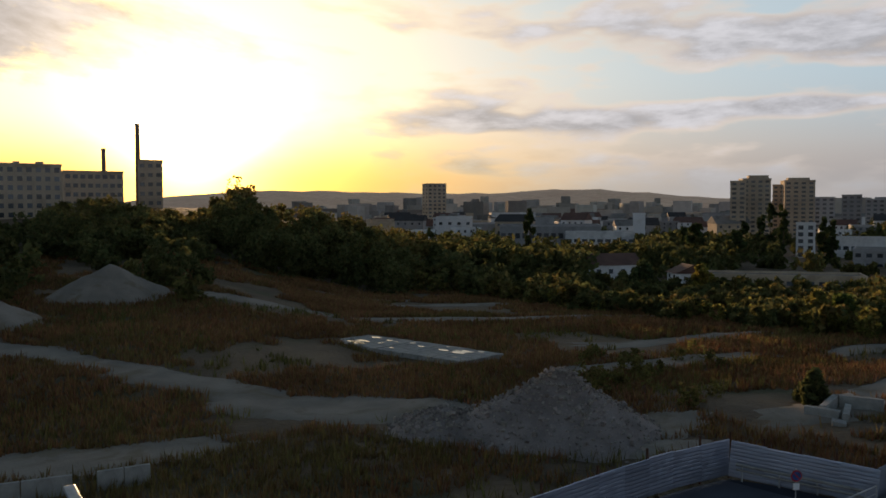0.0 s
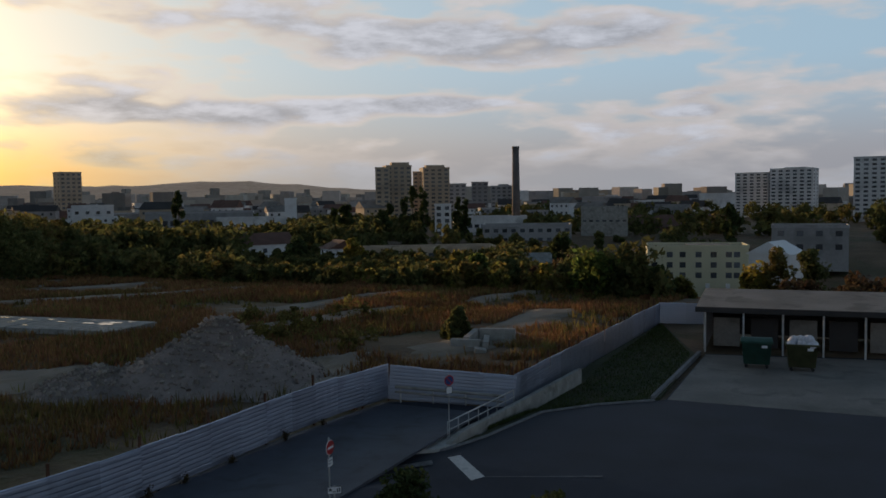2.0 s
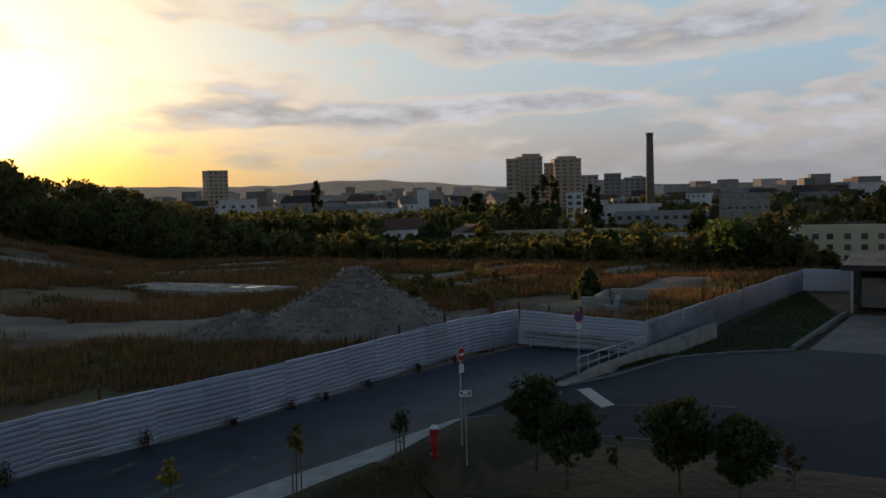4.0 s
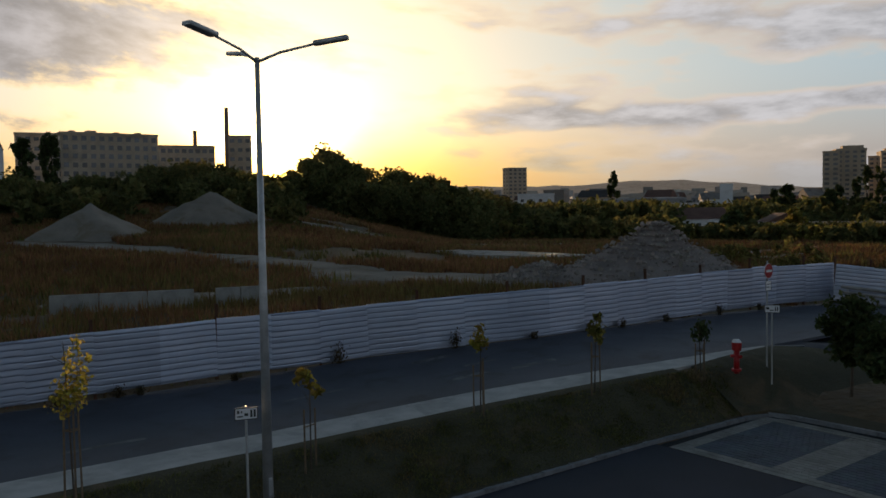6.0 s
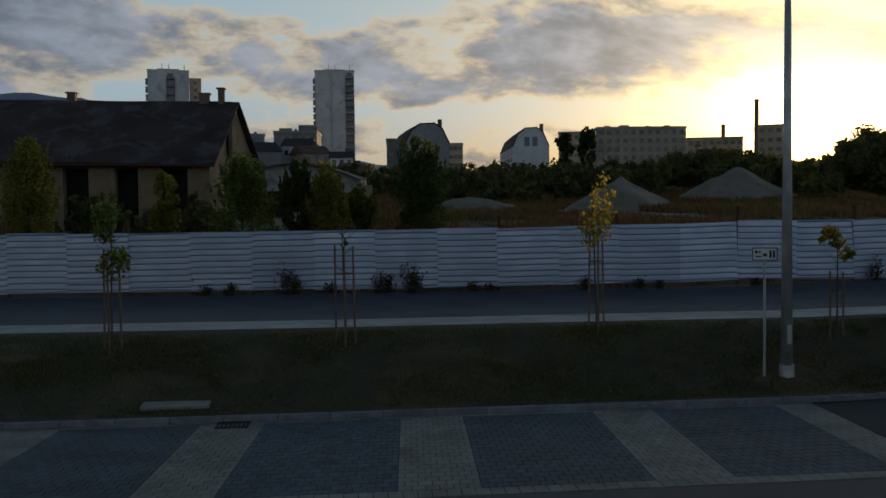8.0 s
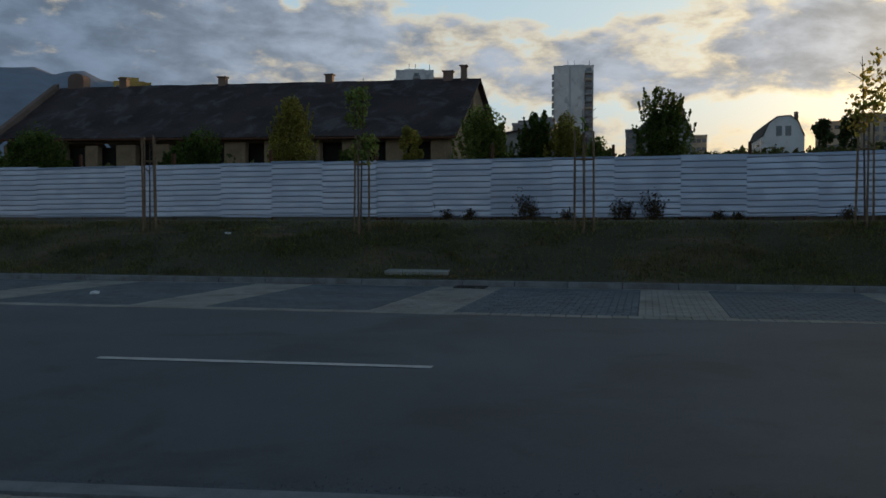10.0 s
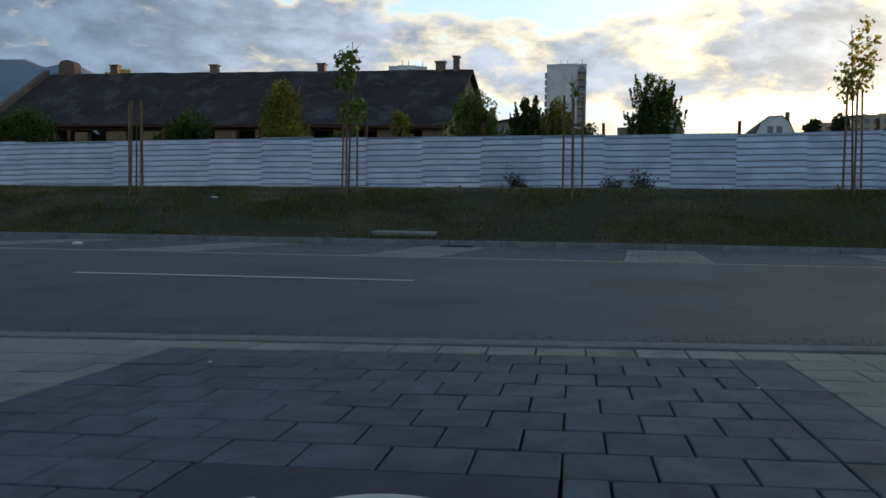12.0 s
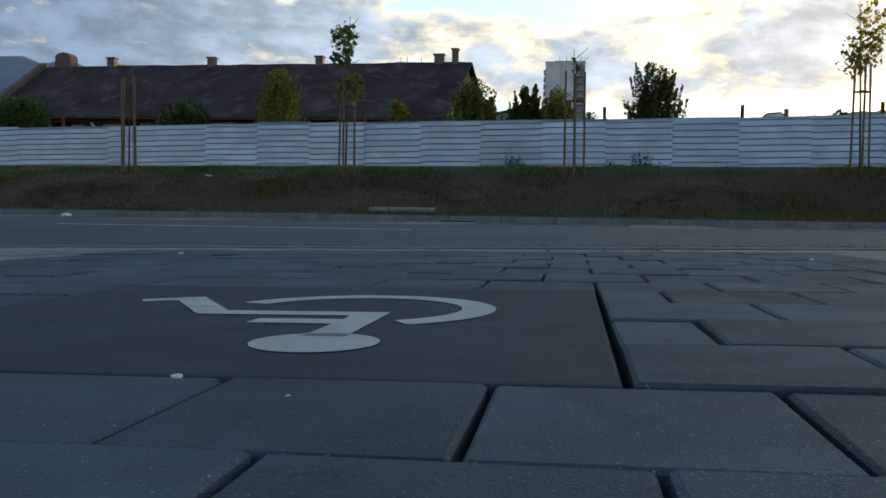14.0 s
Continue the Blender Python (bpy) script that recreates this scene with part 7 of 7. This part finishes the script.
def far_paving():
    joined = {True: ([], []), False: ([], [])}
    rs = random.Random(12)

    cache = {}

    def put(s0, s1, v0, v1, dk, single):
        cs = (s0 + s1) / 2
        x, _ = st(cs, 19.5)
        y = kerb_y(x) - (v0 + v1) / 2
        z = lower_z(x, y) + rs.uniform(-0.0015, 0.0015)
        m = Matrix.Translation((x, y, z)) @ STREET
        v, f = block_mesh(s1 - s0 - 0.012, v1 - v0 - 0.012, 0.04, None, "", 1)
        if single:
            key = (round(s1 - s0, 3), round(v1 - v0, 3))
            if key not in cache:
                cache[key] = raw("paver", v, f, paver_dark)
            piece("paver", cache[key], far_bed, m)
            return
        vs, fs = joined[dk]
        o = len(vs)
        vs.extend(tuple(m @ Vector(p)) for p in v)
        fs.extend(tuple(i + o for i in q) for q in f)

    def field(a, b, dk, v0, v1, single=False):
        n, r = max(1, round((b - a) / 0.205)), max(1, round((v1 - v0) / 0.205))
        ws, hs = (b - a) / n, (v1 - v0) / r
        for j in range(r):
            sh = ws / 2 if j % 2 else 0
            for i in range(n + (1 if sh else 0)):
                p, q = a + ws * i - sh, a + ws * (i + 1) - sh
                put(max(a, p), min(b, q), v0 + hs * j, v0 + hs * (j + 1), dk, single)
    for k in range(-7, 3):
        a, b = bay_layout(k)
        field(a, b, True, 0.22, 4.50, k == 0)
        field(b, b + (PITCH - WIDE if k < 2 else 0.8), False, 0.22, 4.50)
    field(-27.0, 10.02, False, 4.50, 4.80)
    field(-27.0, 10.02, False, 0.08, 0.22)

    def across(x0, x1, y0, y1, dk):
        n, r = max(1, round((x1 - x0) / 0.205)), max(1, round((y1 - y0) / 0.205))
        ws, hs = (x1 - x0) / n, (y1 - y0) / r
        for j in range(n):
            sh = hs / 2 if j % 2 else 0
            for i in range(r + (1 if sh else 0)):
                p, q = max(y0, y0 + hs * i - sh), min(y1, y0 + hs * (i + 1) - sh)
                x, y = x0 + ws * (j + 0.5), (p + q) / 2
                v, f = block_mesh(ws - 0.012, q - p - 0.012, 0.03, None, "", 1)
                vs, fs = joined[dk]
                o = len(vs)
                m = Matrix.Translation((x, y, lower_z(x, 20) + 0.016 + rs.uniform(-0.0015, 0.0015)))
                vs.extend(tuple(m @ Vector(c)) for c in v)
                fs.extend(tuple(i2 + o for i2 in c) for c in f)
    across(20.5, 25.4, 21.4, 21.9, False)
    across(20.5, 21.0, 9.0, 21.4, False)
    across(25.1, 25.5, 9.0, 21.4, False)
    for k in range(4):
        y = 21.4 - 3.73 * k
        across(21.0, 25.1, y - 2.5, y, True)
        if k < 3:
            across(21.0, 25.1, y - 3.73, y - 2.5, False)
    for dk, (vs, fs) in joined.items():
        ob = new("dark_paving" if dk else "pale_paving", raw("paving", vs, fs, paver_dark_j if dk else paver_light_j))
        ob.parent = far_bed
        tagged(ob, "dark blue-grey concrete blocks" if dk else "pale sand-coloured concrete blocks", kind="stuff")


far_paving()
drive_a = [(x, kerb_y(x) - 4.86) for x in np.linspace(8.57, 20.47, 18)]
drive_b = [(x, kerb_y(x) - 0.06) for x in np.linspace(8.57, 20.47, 18)]
ribbon("side_apron", drive_a, drive_b, lambda x, y: lower_z(x, y) + 0.006, asphalt_new, 0.08, "plain dark asphalt bay between the paved bays", "road", nx=4)
ribbon("near_edging", [st(s, 9.645) for s in np.arange(-24, 24.1, 1)], [st(s, 9.80) for s in np.arange(-24, 24.1, 1)], lambda x, y: lower_z(x, y) + 0.004, kerb_stone, 0.12, "flush grey concrete edging strip", "kerb")

# the accessible-parking panel
sp, tp = 0.515, 7.345
xp, yp = st(sp, tp)
panel = thing("parking_panel", Matrix.Translation((xp, yp, lower_z(xp, yp))) @ STREET @ Matrix.Rotation(-0.018, 4, "Y"), "dark concrete panel with a white wheelchair symbol", "panel")
bm = bm_new()
box(bm, 0, 0, -0.03, 0.818, 0.818, 0.06, 0, 0.004)
part("slab", bm, panel_grey, panel)


def paint(name, polys):
    bm = bm_new()
    for pts in polys:
        bm.faces.new([bm.verts.new((s - sp, t - tp, 0.0012)) for s, t in pts])
    bmesh.ops.remove_doubles(bm, verts=bm.verts, dist=0.0005)
    part(name, bm, road_paint, panel, "white painted symbol part")


def ring_arc(cx, cy, r0, r1, a0, a1, n=28):
    q = []
    for i in range(n):
        u, v = radians(a0 + (a1 - a0) * i / n), radians(a0 + (a1 - a0) * (i + 1) / n)
        q.append([(cx + r0 * math.cos(u), cy + r0 * math.sin(u)), (cx + r1 * math.cos(u), cy + r1 * math.sin(u)), (cx + r1 * math.cos(v), cy + r1 * math.sin(v)), (cx + r0 * math.cos(v), cy + r0 * math.sin(v))])
    return q


paint("wheel_arc", ring_arc(0.601, 7.413, 0.143, 0.188, -57, 162))
paint("head", [[(0.638 + 0.064 * math.cos(2 * math.pi * i / 32), 7.112 + 0.064 * math.sin(2 * math.pi * i / 32)) for i in range(32)]])
A_, B_, C_, D_ = (0.252, 7.497), (0.330, 7.547), (0.441, 7.370), (0.658, 7.375)
K_, L_, M_, N_ = (0.615, 7.333), (0.416, 7.329), (0.312, 7.492), (0.271, 7.466)
J_, G_ = (0.617, 7.296), (0.615, 7.251)
paint("figure", [[A_, N_, M_, B_], [B_, M_, L_, C_], [C_, L_, K_, D_], [K_, J_, G_, (0.612, 7.150), (0.658, 7.150), D_], [J_, (0.514, 7.291), (0.512, 7.252), G_]])

dr = thing("drain_grate", Matrix.Translation((-2.78, kerb_y(-2.78) - 0.32, lower_z(-2.78, 21.5) + 0.004)) @ Matrix.Rotation(radians(3), 4, "Z"), "rusty cast-iron gully grate at the kerb", "drain")
bm = bm_new()
for sx, sy, px, py in ((0.6, 0.05, 0, -0.2), (0.6, 0.05, 0, 0.2), (0.05, 0.36, -0.275, 0), (0.05, 0.36, 0.275, 0)):
    box(bm, px, py, 0, sx, sy, 0.03)
part("frame", bm, iron, dr)
for i in range(6):
    bm = bm_new()
    box(bm, -0.2 + 0.08 * i, 0, 0, 0.035, 0.36, 0.026)
    part("bar", bm, iron, dr)

# litter lying on the paving and the road
rl = random.Random(6)
for x, y, s in ((0.08, 6.945, 0.005), (0.19, 6.90, 0.0022), (-8.7, 18.6, 0.10), (-9.2, 24.3, 0.08), (-1.1, 9.0, 0.011), (0.9, 8.9, 0.009)):
    bm = bm_new()
    bmesh.ops.create_icosphere(bm, subdivisions=1, radius=s)
    for v in bm.verts:
        v.co *= 1 + rl.uniform(-0.3, 0.3)
        v.co.z *= 0.35
    z = bank_z(x, y) if y > 22.2 else lower_z(x, y)
    ob = new("litter_scrap", mesh_of(bm, "litter_scrap", white_paint))
    ob.location = (x, y, z + s * 0.28)
    tagged(ob, "crumpled white scrap of paper on the ground", "litter", "litter")


def edge_crumbs():
    """Loose dark chippings where the road meets the edging."""
    rs = random.Random(77)
    verts, faces = [], []
    for i in range(2600):
        s_ = rs.uniform(-6.5, 7.0)
        t_ = NEAR_EDGE + 0.02 + abs(rs.gauss(0, 0.10))
        x, y = st(s_, t_)
        r = rs.uniform(0.003, 0.008)
        z = lower_z(x, y)
        k = len(verts)
        a = rs.uniform(0, 6.28)
        for j in range(4):
            verts.append((x + math.cos(a + j * 1.57) * r * rs.uniform(0.6, 1.1), y + math.sin(a + j * 1.57) * r * rs.uniform(0.6, 1.1), z - 0.002))
        verts.append((x + rs.uniform(-0.3, 0.3) * r, y + rs.uniform(-0.3, 0.3) * r, z + r * rs.uniform(0.5, 0.9)))
        faces += [(k, k + 1, k + 4), (k + 1, k + 2, k + 4), (k + 2, k + 3, k + 4), (k + 3, k, k + 4)]
    ob = new("chippings", raw("chippings", verts, faces, asphalt))
    tagged(ob, "loose dark chippings along the road edge", "gravel", kind="stuff")


edge_crumbs()
